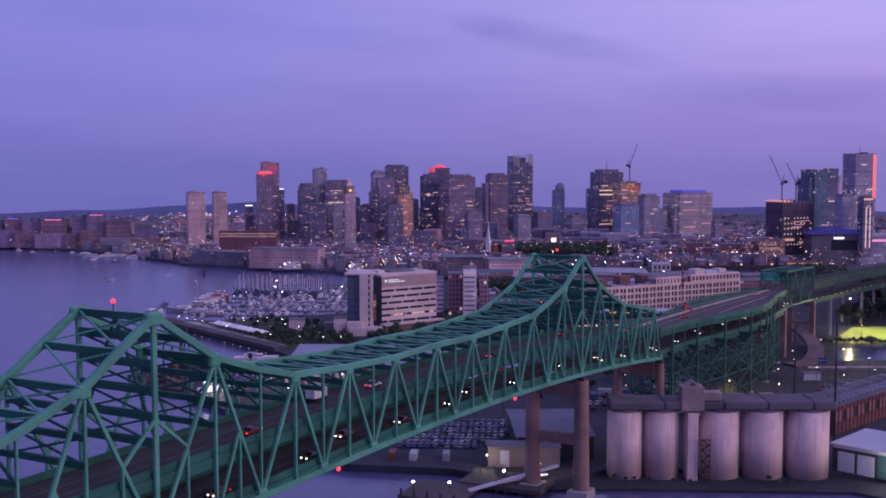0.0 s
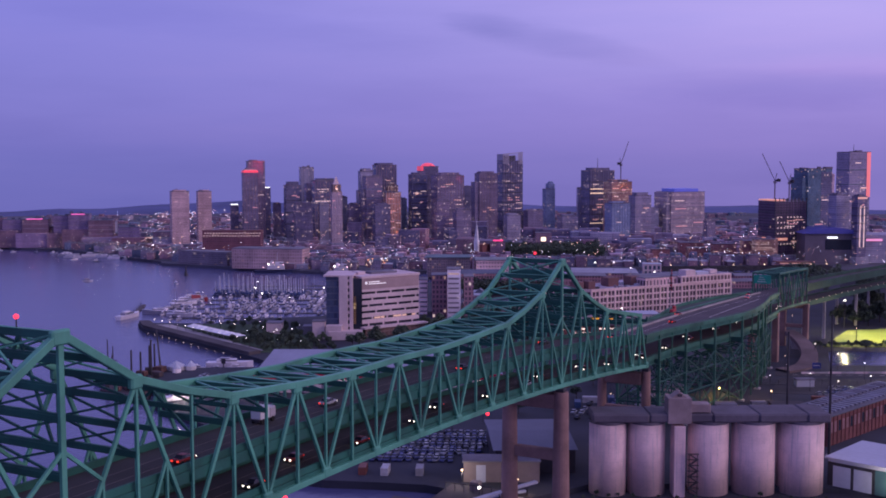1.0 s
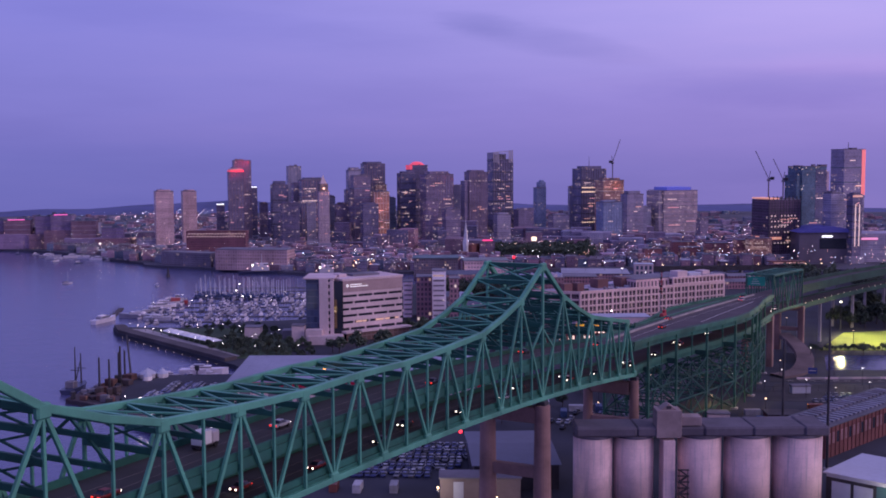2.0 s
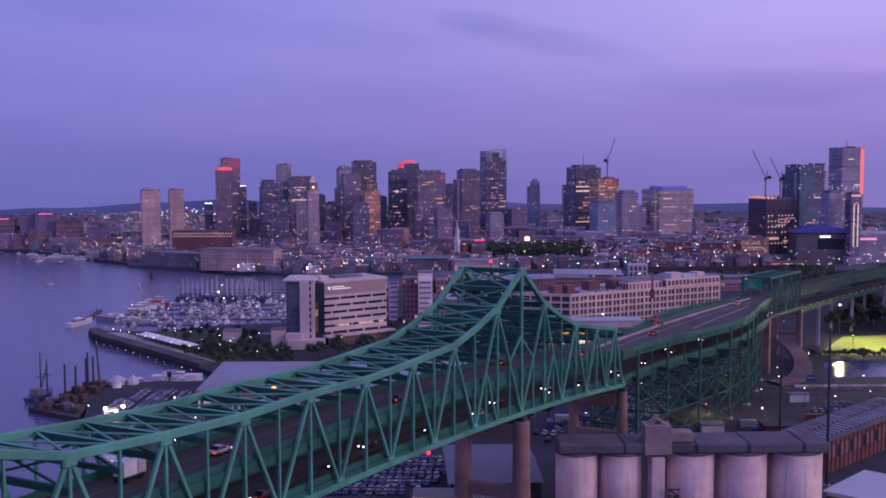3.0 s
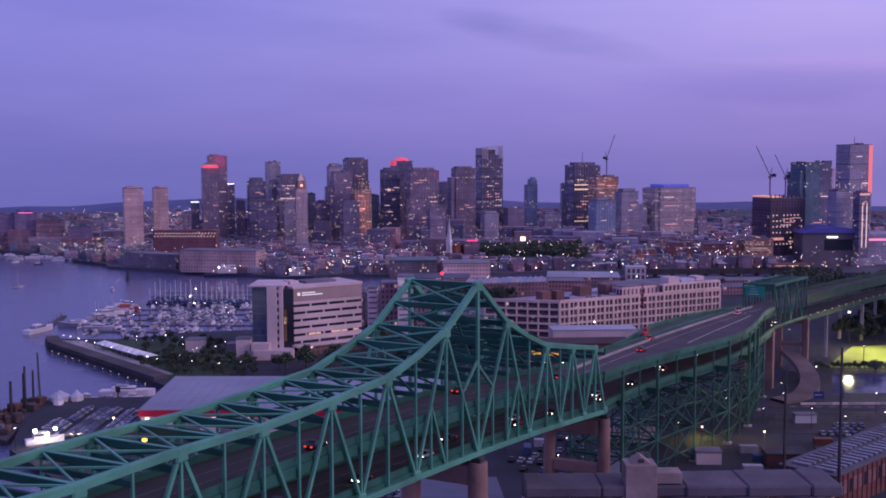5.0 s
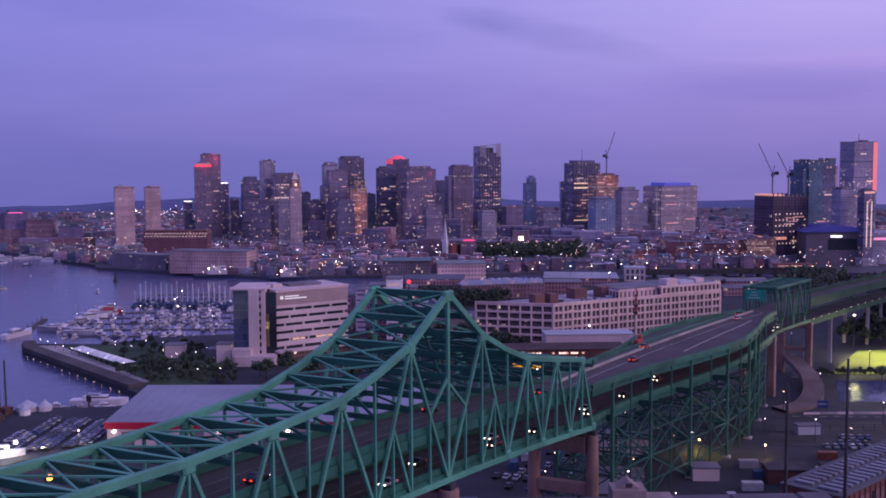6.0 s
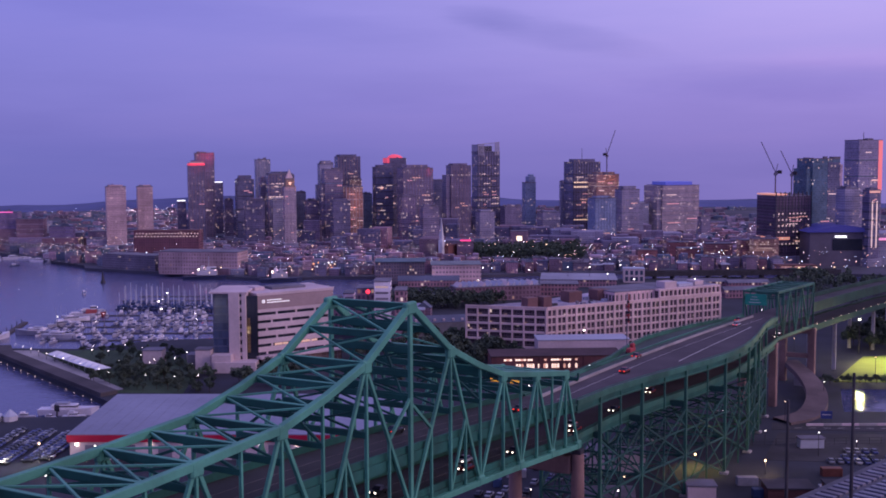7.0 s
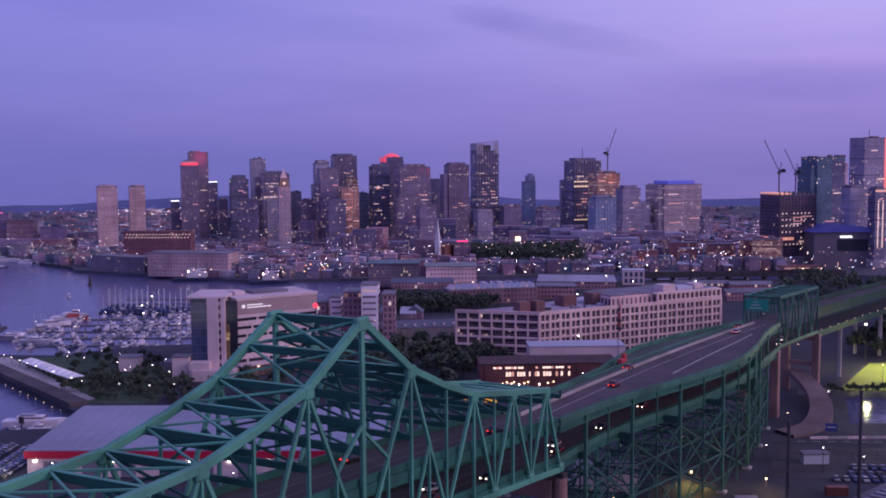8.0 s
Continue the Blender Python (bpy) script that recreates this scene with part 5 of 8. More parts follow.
# white annex and lit brick hall in front of it
annex = house_block("white_annex", -218.7, 614.3, 30.7, 42, 14, 13.5, WALL_PALE, ROOF_WHITE, "long low white annex with a pale roof")
hall = house_block("brick_hall", -226, 580, 31, 58, 18, 10.8, BRICK, surface("dark_flat_roof", (0.085, 0.045, 0.05), 0.95), "red brick hall with warmly lit arched windows", eave=0.3)
WIN_LIT = lamp_glow("lit_hall_window", (1.0, 0.50, 0.36), 0.7)
WIN_PALE = lamp_glow("pale_lit_window", (1.0, 0.70, 0.58), 1.5)
for k, u in enumerate((11.2, 12.4, 13.6, 15.9, 17.1, 18.3, 20.8, 23.2, 24.2, 26.8, 28.0, 29.2, 32.0, 34.1, 37.2)):
    win = bmesh.new()
    bm_box(win, -0.42, 0.42, -0.12, 0.05, 0, 1.5)
    bm_tube(win, 0.42, 0.42, -0.08, 0.08, 14)
    bmesh.ops.transform(win, matrix=pose(0, -0.03, 1.5, 90, 0, 0), verts=win.verts[8:])
    w = part("arched_window", win, WIN_LIT if k % 5 == 2 else WIN_PALE, hall, "warmly lit arched window", m=pose(u, 0, 5.9))
    part("frame_bar", box(-0.06, 0.06, -0.2, -0.1, 0, 1.9), BRICK, w)
for k, u in enumerate((6.0, 7.2, 8.4, 11.0, 12.2, 13.4, 14.6, 16.3, 17.5, 23.6, 26.6, 27.8, 29.0, 30.2, 32.0, 33.2, 34.4, 37.2)):
    part("window", box(-0.5, 0.5, -0.12, 0.05, 0, 0.75), WIN_LIT if k % 4 == 1 else WIN_PALE, hall, "warmly lit window", m=pose(u, 0, 9.1))
for k, u in enumerate((7.4, 9.3, 11.1, 12.0, 13.0, 14.1, 16.2, 18.4, 20.0, 24.6, 28.3, 30.6)):
    part("yard_lamp", box(-0.28, 0.28, -0.5, 0.0, 0, 0.5, 0.08), LIT_WARM if k % 3 else LIT_WHITE, hall, "small lit wall lamp", m=pose(u, 0, 2.2 + 0.5 * (k % 3)))
for u in (2.5, 21.5, 31.0, 41.0, 46.0, 51.0):
    part("pilaster", box(-0.5, 0.5, -0.35, 0.05, 0, 10.6), BRICK, hall, m=pose(u, 0, 0))

# ---- tall dark masts, ramps, and yard clutter on the landward side ----
for x, y, z in ((-66.3, 400.8, 46.3), (-54.2, 412.6, 51.4)):
    mast = thing("utility_mast", pose(x, y, 2.4), "tall dark steel utility mast standing in the yard", "mast")
    part("pole", tube(0.5, 0.3, 0, z - 2.4, 12), DARK, mast)
    part("base_plate", box(-1, 1, -1, 1, -0.1, 0.5), CONCRETE, mast)
ramp = thing("curved_ramp", pose(0, 0, 0), "low concrete ramp curving down to the yard", "ramp")
rv, rf, n = [], [], 18
for i in range(n + 1):
    a = i / n
    cx, cy, z = -112 * (1 - a) ** 2 - 158 * a * (1 - a) - 99 * a * a, 644 * (1 - a) ** 2 + 1176 * a * (1 - a) + 562 * a * a, 10.0 - 7.4 * min(1.0, a * 1.35)
    tx, ty = 224 * (1 - a) - 158 * (1 - 2 * a) - 198 * a, -1288 * (1 - a) + 1176 * (1 - 2 * a) + 1124 * a
    nx, ny = ty / math.hypot(tx, ty) * (3.3 + 1.6 * a), -tx / math.hypot(tx, ty) * (3.3 + 1.6 * a)
    for side, zz in ((1, z + 0.9), (-1, z + 0.9), (-1, z - 1.2), (1, z - 1.2)):
        rv.append((cx + side * nx, cy + side * ny, zz))
for i in range(n):
    for k in range(4):
        rf.append((i * 4 + k, i * 4 + (k + 1) % 4, i * 4 + 4 + (k + 1) % 4, i * 4 + 4 + k))
RAMP = surface("stained_ramp_concrete", (0.19, 0.135, 0.13), 0.9, 0, 1.0, 0.08, 0.3)
part("ramp_deck", mesh_of("ramp_deck", rv, rf, RAMP), RAMP, ramp)
for i in (2, 6, 10, 14):
    x, y, z = (rv[i * 4][0] + rv[i * 4 + 1][0]) / 2, (rv[i * 4][1] + rv[i * 4 + 1][1]) / 2, rv[i * 4][2] - 0.9
    part("ramp_pier", box(-2.5, 2.5, -0.7, 0.7, 2.3, max(z - 1.2, 2.6)), CONCRETE, ramp, m=pose(x, y, 0))
STREAK_GLOW = lamp_glow("pier_streak_glow", (1.0, 0.72, 0.56), 3.2)
slab("field", [(-94, 646), (-50, 667), (-50, 745), (-91, 714)], 2.3, 2.75, surface("floodlit_turf", (0.22, 0.27, 0.04), 0.95, 0, 1.5, 0.06, 0.2), "floodlit yellow-green sports field", "field")
slab("canal_water", [(-81.5, 590), (-40, 611), (-40, 652), (-89, 632)], 2.3, 2.56, water_material("inlet_water", 0.07, 0.22), "narrow still inlet reflecting the lamps", "water")
slab("yard_road", [(-100, 549), (-30, 580), (-30, 592), (-102, 560)], 2.3, 2.58, ASPHALT, "dark asphalt yard road", "road")
slab("parking_lot", [(-94, 508), (-36, 530), (-36, 572), (-97, 546)], 2.3, 2.57, ASPHALT, "dark asphalt parking lot", "road")
# added glowing boxes at the waterline, imitating reflections of the pier lamps
for k in range(13):
    a = (k + 0.5) / 13
    fender = thing("fender_lamp", pose(-358 - 112 * a, 478.9 + 44.6 * a, 0.55, 0, 0, 158.3), "small added warm glow at the pier wall in place of lamp reflections", "lamp", "lamps along the pier wall")
    part("lamp_glass", box(-0.10, 0.10, 0.0, 0.22, -0.10, 0.10, 0.03), STREAK_GLOW, fender)
    part("bracket", box(-0.06, 0.06, -0.7, 0.0, -0.05, 0.05), DARK, fender)
slab("dock_edge", [(-356, 479.5), (-474, 526.5), (-491, 541), (-486, 545), (-470, 533), (-354, 487)], -1.0, 4.2, QUAY, "dark timber edge of the stone pier", "pavement")
slab("park_lawn", [(-362, 486), (-470, 533), (-446, 557), (-420, 572), (-380, 560), (-350, 530), (-330, 500)], 2.3, 2.6, GRASS, "dark park lawn beside the hospital", "lawn")
slab("quay_path", [(-360, 489), (-474, 536), (-478, 540), (-468, 545), (-358, 495)], 2.3, 2.64, CONCRETE, "pale path along the pier", "pavement")
DARK_ROOF = surface("tarred_workshop_roof", (0.07, 0.06, 0.07), 0.95)
for x, y, w, d, h, yaw, m, lab in ((-104, 456, 8, 6, 4, 25, WALL_PALE, "white sided hut with a flat roof"), (-83, 463, 13, 9, 4.2, 25, BRICK, "small red brick workshop"), (-68, 471, 12, 7, 4.6, 25, BRICK, "small red brick workshop"),
                                   (-128, 430, 16, 10, 5, 20, ROOF_WHITE, "white sided hut with a flat roof"), (-140, 470, 18, 10, 6, 20, WALL_PALE, "plain pale storage building"), (-86, 527.5, 8, 3.6, 3.2, 30, ROOF_WHITE, "white parked site trailer")):
    house_block("yard_building", x, y, yaw, w, d, h, m, DARK_ROOF if m is BRICK else ROOF_GREY, lab)
red_mast = thing("lattice_mast", pose(-130.0, 478, upper_z(478)), "red lattice mast on a pale pole beside a red service truck", "mast")
MAST_RED = surface("dull_red_paint", (0.40, 0.05, 0.06), 0.7)
part("pole", tube(0.16, 0.12, 0, 18.5, 8), ROOF_GREY, red_mast)
part("upper_mast", tube(0.30, 0.14, 9.5, 18.5, 6, 0.5), MAST_RED, red_mast)
for k, (z, w) in enumerate(((10.0, 0.9), (11.4, 0.6), (12.3, 0.8), (14.2, 0.45), (15.6, 0.35))):
    part("lattice_panel", box(0.4 - w, 0.5 + w * 0.5, -0.3, 0.3, z, z + 0.7, 0.05), MAST_RED if k % 2 else DARK, red_mast)
for k in range(4):
    beam("brace", (0.0, 0, 9.6 + k * 1.9), (0.9 if k % 2 else -0.6, 0, 11.4 + k * 1.9), 0.16, 0.16, red_mast, unit_beam(MAST_RED))
part("truck_base", box(0.6, 2.2, -2.6, 2.0, 0.4, 1.7, 0.2), MAST_RED, red_mast)
part("truck_cab", box(0.8, 2.1, 0.2, 2.0, 1.7, 2.9, 0.25), MAST_RED, red_mast)
for y in (-2.0, 1.2):
    part("wheel", tube(0.45, 0.45, -0.2, 0.2, 12), DARK, red_mast, m=pose(0.6, y, 0.45, 0, 90, 0))

# ---- crowns, lit roofs and cranes of the skyline ----
# GLOW_RED: red floodlight on stone, put in as emission of the stone itself
GLOW_RED = lamp_glow("red_floodlit_glow", (1.0, 0.10, 0.16), 0.45)
GLOW_WHITE = lamp_glow("white_roof_light", (0.95, 0.95, 1.0), 2.2)
GLOW_BLUE = lamp_glow("blue_roof_light", (0.12, 0.14, 0.62), 0.22)
GLOW_PINK = lamp_glow("pink_roof_light", (1.0, 0.15, 0.5), 1.2)
GLOW_PURPLE = lamp_glow("purple_roof_light", (0.25, 0.12, 0.9), 0.8)
GLOW_AMBER = lamp_glow("amber_work_light", (1.0, 0.42, 0.28), 0.5)


TRIM = {"brown": surface("brown_stone_pier", (0.27, 0.18, 0.225), 0.8), "dark": surface("dark_mullion", (0.055, 0.05, 0.07), 0.5), "pale": surface("pale_stone_pier", (0.52, 0.41, 0.43), 0.8),
        "teal": surface("teal_steel_mullion", (0.10, 0.15, 0.19), 0.4),
        "blue": surface("blue_steel_mullion", (0.17, 0.22, 0.34), 0.4), "grey": surface("grey_stone_pier", (0.33, 0.30, 0.37), 0.8)}
OFFICE_LIGHT = [lamp_glow("office_light_" + str(i), c, p) for i, (c, p) in enumerate((((1.0, 0.50, 0.38), 0.40), ((1.0, 0.70, 0.62), 0.5), ((1.0, 0.45, 0.45), 0.35)))]
dress_rng = random.Random(17)


def dress(ob, trim, rows, lit, upright=True):
    """Stone piers or mullions over the front of a far tower, and a few floors with lights on."""
    w, d, h = size_of(ob)
    if upright:
        n = max(3, round(w / 3.4))
        for k in range(n + 1):
            part("stone_pier", box(-0.28, 0.28, -0.35, 0.1, 6, h), TRIM[trim], ob, m=pose(-w / 2 + k * w / n, -d / 2, 0))
    for k in range(rows):
        z = 10 + (h - 14) * (k + 1) / (rows + 1)
        part("spandrel", box(-w / 2 - 0.2, w / 2 + 0.2, -d / 2 - 0.2, d / 2, z, z + 0.8), TRIM[trim], ob)
    for k in range(lit):
        z = dress_rng.uniform(h * 0.25, h * 0.9)
        x0 = dress_rng.uniform(-w * 0.46, w * 0.2)
        part("lit_floor", box(x0, x0 + dress_rng.uniform(0.12, 0.36) * w, -d / 2 - 0.16, -d / 2 + 0.1, z, z + 0.9), dress_rng.choice(OFFICE_LIGHT), ob, "row of lit office windows")


def size_of(ob):
    s = next(c for c in ob.children if c.name.startswith("shaft")).data.vertices
    return max(v.co.x for v in s) * 2, max(v.co.y for v in s) * 2, max(v.co.z for v in s)


for ob, trim, rows, lit, upright in ((intl_b, "brown", 0, 2, True), (intl_a, "brown", 0, 2, True), (t3a, "dark", 3, 6, False), (t3b, "grey", 0, 1, True), (t3c, "brown", 3, 8, True), (custom, "pale", 1, 3, True),
                                     (t4a, "blue", 4, 2, False), (t4b, "brown", 0, 7, True), (t4c, "blue", 5, 3, False), (t4d, "pale", 4, 9, True), (t5a, "dark", 8, 10, False), (t5red, "dark", 5, 3, False),
                                     (t5b, "brown", 0, 6, True), (t6a, "brown", 0, 3, True), (t6b, "dark", 6, 12, True), (fed_a, "dark", 6, 14, True), (orange, "brown", 5, 9, False), (glassw, "blue", 0, 2, True),
                                     (glassb, "grey", 5, 3, False), (obrien, "grey", 8, 4, False), (cons, "dark", 6, 6, True), (avenir, "teal", 0, 2, False), (tallR, "teal", 5, 7, False), (resR, "grey", 6, 4, False), (resR2, "dark", 6, 5, False)):
    dress(ob, trim, rows, lit, upright)


def crown_ring(ob, w, d, z0, z1, material, label):
    return part("lit_crown", box(-w / 2 - 0.4, w / 2 + 0.4, -d / 2 - 0.4, d / 2 + 0.4, z0, z1), material, ob, label)


def floodlight(ob, x, y, z, power, colour):
    """A small floodlight on a tower's face."""
    lamp = new("crown_floodlight", bpy.data.lights.new("crown_floodlight", "POINT"))
    lamp.data.energy, lamp.data.color, lamp.data.shadow_soft_size = power, colour, 0.0
    lamp.location = ob.matrix_world @ Vector((x, y, z))
    part("floodlight", box(-0.4, 0.4, -0.3, 0.3, -0.9, -0.5), DARK, ob, m=pose(x, y, z))


w, d, h = size_of(intl_b)
floodlight(intl_b, w * 0.15, -d / 2 - 5.0, h - 4, 2600, (1.0, 0.06, 0.09))
w, d, h = size_of(intl_a)
part("crown_stage", box(-w * 0.44, w * 0.44, -d * 0.44, d * 0.44, h, h + 4.6, 0.5), WALL_BEIGE, intl_a)
crown_ring(intl_a, w * 0.94, d * 0.94, h + 0.2, h + 2.9, GLOW_RED, "red lit crown ring")
part("crown_cap", box(-w * 0.30, w * 0.30, -d * 0.30, d * 0.30, h + 4.6, h + 6.4, 0.4), F_BROWN, intl_a)
floodlight(intl_a, 0, -d / 2 - 5.0, h + 1, 1600, (1.0, 0.06, 0.09))
for ob in (white_l, white_m):
    w, d, h = size_of(ob)
    crown_ring(ob, w * 0.8, d * 0.8, h - 0.9, h + 1.4, GLOW_WHITE, "white lit top storey")
w, d, h = size_of(custom)
LIT_WALL_CLOCK = lamp_glow("lit_clock_face", (1.0, 0.72, 0.55), 0.45)
part("clock_stage", box(-w * .42, w * .42, -d * .42, d * .42, h, h + 9, 0.2), LIT_WALL, custom)
part("clock_face", tube(1.5, 1.5, -0.15, 0.15, 20), LIT_WALL_CLOCK, custom, "pale lit clock face", m=pose(0, -d * .42 - 0.1, h + 3.5, 90, 0, 0))
part("spire", mesh_of("spire", [(-w * .3, -d * .3, h + 9), (w * .3, -d * .3, h + 9), (w * .3, d * .3, h + 9), (-w * .3, d * .3, h + 9), (0, 0, h + 19)],
                      [(0, 1, 4), (1, 2, 4), (2, 3, 4), (3, 0, 4), (3, 2, 1, 0)], WALL_PALE), WALL_PALE, custom)
floodlight(custom, 0, -d / 2 - 5.0, h + 4, 1100, (1.0, 0.45, 0.28))
w, d, h = size_of(t4d)
floodlight(t4d, w * 0.1, -d / 2 - 6.0, h * 0.72, 1500, (1.0, 0.40, 0.26))
floodlight(t4d, w * 0.3, -d / 2 - 5.0, h * 0.22, 2000, (1.0, 0.36, 0.24))
w, d, h = size_of(t5b)
floodlight(t5b, w * 0.38, -d / 2 - 4.0, h - 3, 600, (1.0, 0.08, 0.12))
w, d, h = size_of(orange)
floodlight(orange, w * 0.1, -d / 2 - 5.0, h - 5, 900, (1.0, 0.36, 0.14))
w, d, h = size_of(t3c)
for zz, x0, x1, m in ((0.68, -0.5, 0.45, 1), (0.40, -0.35, 0.5, 0), (0.22, -0.45, 0.5, 1)):
    part("lit_floor", box(w * x0, w * x1, -d / 2 - 0.15, -d / 2 + 0.1, h * zz, h * zz + 1.3), OFFICE_LIGHT[m], t3c, "dim lit office floor")
part("parapet", box(-w * 0.46, w * 0.46, -d * 0.46, d * 0.46, h, h + 2.2, 0.3), ROOF_DUSK, t3c)
w, d, h = size_of(t5red)
domebm = bmesh.new()
bmesh.ops.create_uvsphere(domebm, u_segments=20, v_segments=10, radius=1.0, matrix=Matrix.Translation((0, 0, h - 4)) @ Matrix.Diagonal((w * 0.5, d * 0.45, 9, 1)))
# dome and edge glow by themselves instead of being lit red
part("dome_roof", domebm, GLOW_RED, t5red, "rounded roof with red floodlighting as its own glow")
part("lit_edge", box(-w / 2 - 0.3, -w / 2 + 2.5, -d / 2 - 0.3, d / 2, h - 5, h + 0.5), GLOW_RED, t5red)
w, d, h = size_of(t6b)
SCREEN = surface("pale_crown_screen", (0.42, 0.38, 0.46), 0.5, 0.2, 0.8, 0.1, 0.2)
for k in range(13):
    top = h + 9.4 + 2.6 * k / 12
    if k < 4 or k > 9:
        part("crown_fin", box(-0.75, 0.75, -0.3, 0.3, h - 4, top), SCREEN, t6b, m=pose(-w / 2 + 0.8 + k * (w - 1.6) / 12, -d / 2 - 0.1, 0))
    else:
        part("crown_post", box(-0.2, 0.2, -0.2, 0.2, h, top), SCREEN, t6b, m=pose(-w / 2 + 0.8 + k * (w - 1.6) / 12, -d / 2, 0))
part("crown_side", box(-w / 2, -w / 2 + 0.5, -d / 2 + 1, d / 2, h - 2, h + 9.2), SCREEN, t6b)
beam("crown_rail", (-w / 2, -d / 2, h + 9.2), (w / 2, -d / 2, h + 11.8), 0.6, 0.7, t6b, unit_beam(SCREEN))
part("crown_core", box(-w * .26, w * .2, -d * .3, d * .45, h, h + 7.2), DARK, t6b)
w, d, h = size_of(t7)
part("upper_stage", box(-w * 0.18, w * 0.5, -d * 0.4, d * 0.5, h, h + 8, 0.4), F_GLASS, t7)
part("top_stage", box(-w * 0.02, w * 0.36, -d * 0.3, d * 0.3, h + 8, h + 10.5, 0.4), F_GLASS, t7)
w, d, h = size_of(fed_a)
part("antenna", tube(0.4, 0.2, h, h + 17, 6), DARK, fed_a)
FLOOR_LIGHT = lamp_glow("office_floor_light", (1.0, 0.66, 0.46), 0.85)
for zz in (h * 0.72, h * 0.66, h * 0.22):
    part("lit_floor", box(-w / 2 - 0.05, w * 0.42, -d / 2 - 0.12, -d / 2 + 0.2, zz, zz + 1.7), FLOOR_LIGHT, fed_a, "lit office floor")
w, d, h = size_of(obrien)
part("roof_screen", box(-w * 0.38, w * 0.34, -d * 0.42, d * 0.42, h, h + 4.6), GLOW_BLUE, obrien, "blue lit roof screen")
w, d, h = size_of(avenir)
part("dark_face", box(w * 0.05, w / 2 + 0.15, -d / 2 - 0.15, -d / 2 + 0.3, 0, h - 3), F_DARK, avenir)
part("pink_edge", box(w / 2, w / 2 + 3, -d / 2, d * 0.3, 0, h - 5), F_PINK, avenir)
w, d, h = size_of(tallR)
part("lit_edge", box(w / 2 - 4.5, w / 2 + 0.2, -d / 2 - 0.25, -d / 2 + 1, h * 0.55, h), lamp_glow("pink_edge_light", (1.0, 0.22, 0.22), 0.5), tallR, "edge glowing pink in the dusk")
part("antenna", tube(0.4, 0.2, h, h + 9, 6), DARK, tallR)
w, d, h = size_of(resR2)
for k in range(2):
    part("lit_column", box(-0.55, 0.55, -0.2, 0.1, h * 0.25, h * 0.86), OFFICE_LIGHT[1], resR2, "bright lit glass column", m=pose(w * (-0.2 + 0.42 * k), -d / 2, 0))
part("lit_crown", box(-w / 2, w / 2, -d / 2 - 0.3, -d / 2, h - 2.2, h - 0.4), OFFICE_LIGHT[0], resR2, "warm lit top floor")
w, d, h = size_of(cons)
part("work_deck", box(-w / 2, -w * 0.2, -d / 2 - 0.3, d / 2, h + 1.2, h + 2.4), GLOW_AMBER, cons, "amber lit work deck")
for j in range(9):
    for k in range(6):
        if dress_rng.random() < 0.62:
            part("work_light", box(-0.5, 0.5, -0.3, 0.3, -0.6, 0.6), OFFICE_LIGHT[1], cons, "bare work light on an open floor", m=pose(-w * 0.42 + j * w * 0.105, -d / 2 - 0.4, h * 0.30 + k * 5.4))
for k in range(9):
    part("frame_column", box(-0.4, 0.4, -0.4, 0.4, h, h + 4), DARK, cons, m=pose(-w / 2 + k * w / 8, -d / 2, 0))
part("lit_floor", box(-w / 2 - 0.3, -w * 0.1, -d / 2 - 0.4, d / 2, h * 0.36, h * 0.40), GLOW_AMBER, cons, "amber lit open floor")
low = office_tower(-232, 1150, 22, 14, 26, V, F_ORANGE, "low block with warm lit floors", 0)


CRANE_PAINT = surface("dusky_crane_paint", (0.16, 0.13, 0.19), 0.7)


def crane(x, y, z0, z1, jx, jy, jz, label="tower crane with a raised luffing jib over the site"):
    c = thing("tower_crane", pose(x, y, 0), label, "crane", "cranes over the city")
    data = unit_beam(CRANE_PAINT)
    beam("mast", (0, 0, z0), (0, 0, z1), 1.1, 1.1, c, data)
    beam("jib", (0, 0, z1), (jx - x, jy - y, jz), 0.65, 0.7, c, data)
    back = Vector((x - jx, y - jy, 0)) * 0.28
    beam("counter_jib", (0, 0, z1), (back.x, back.y, z1 + 2), 1.2, 1.4, c, data)
    beam("a_frame", (0, 0, z1), (back.x * 0.5, back.y * 0.5, z1 + 8), 0.6, 0.6, c, data)
    part("counterweight", box(back.x - 1.6, back.x + 1.6, back.y - 1.6, back.y + 1.6, z1 - 1, z1 + 2), DARK, c)
    part("cab", box(-1.4, 1.4, -1.4, 1.4, z1 - 2.5, z1), ROOF_GREY, c)
crane(-230, 1183, 41, 84, -243, 1181, 112)
crane(-217, 1190, 41, 83, -227, 1189, 104)
crane(-469, 1397, 59, 101, -462, 1406, 130)

# ---- landmarks on the far shore ----
house_block("waterfront_block", -466, 872, 30, 38, 30, 17, facade("dark_ribbed_facade", (0.16, 0.125, 0.15), (0.07, 0.08, 0.12), 2.0, 2.4, 0.03), surface("teal_roof", (0.10, 0.16, 0.19), 0.6), "broad dark waterfront block with a teal roof", eave=0.8)
house_block("waterfront_block", -428, 893, 30, 38, 30, 14.5, facade("banded_pink_facade", (0.62, 0.44, 0.45), (0.17, 0.12, 0.15), 2.6, 3.4, 0.03, 0.16, 0.40, tint=0.1), surface("teal_roof_pale", (0.20, 0.22, 0.23), 0.6), "broad pink banded waterfront block with a grey roof", eave=0.8)
arena = thing("arena", pose(-193.5, 1153, BASE, 0, 0, 29), "broad arena with a blue lit curved roof edge", "arena")
part("wall", box(0, 60, 0, 50, 0, 30), surface("arena_panel", (0.13, 0.11, 0.15), 0.7, 0, 0.5, 0.05, 0.2), arena)
av, af = [], []
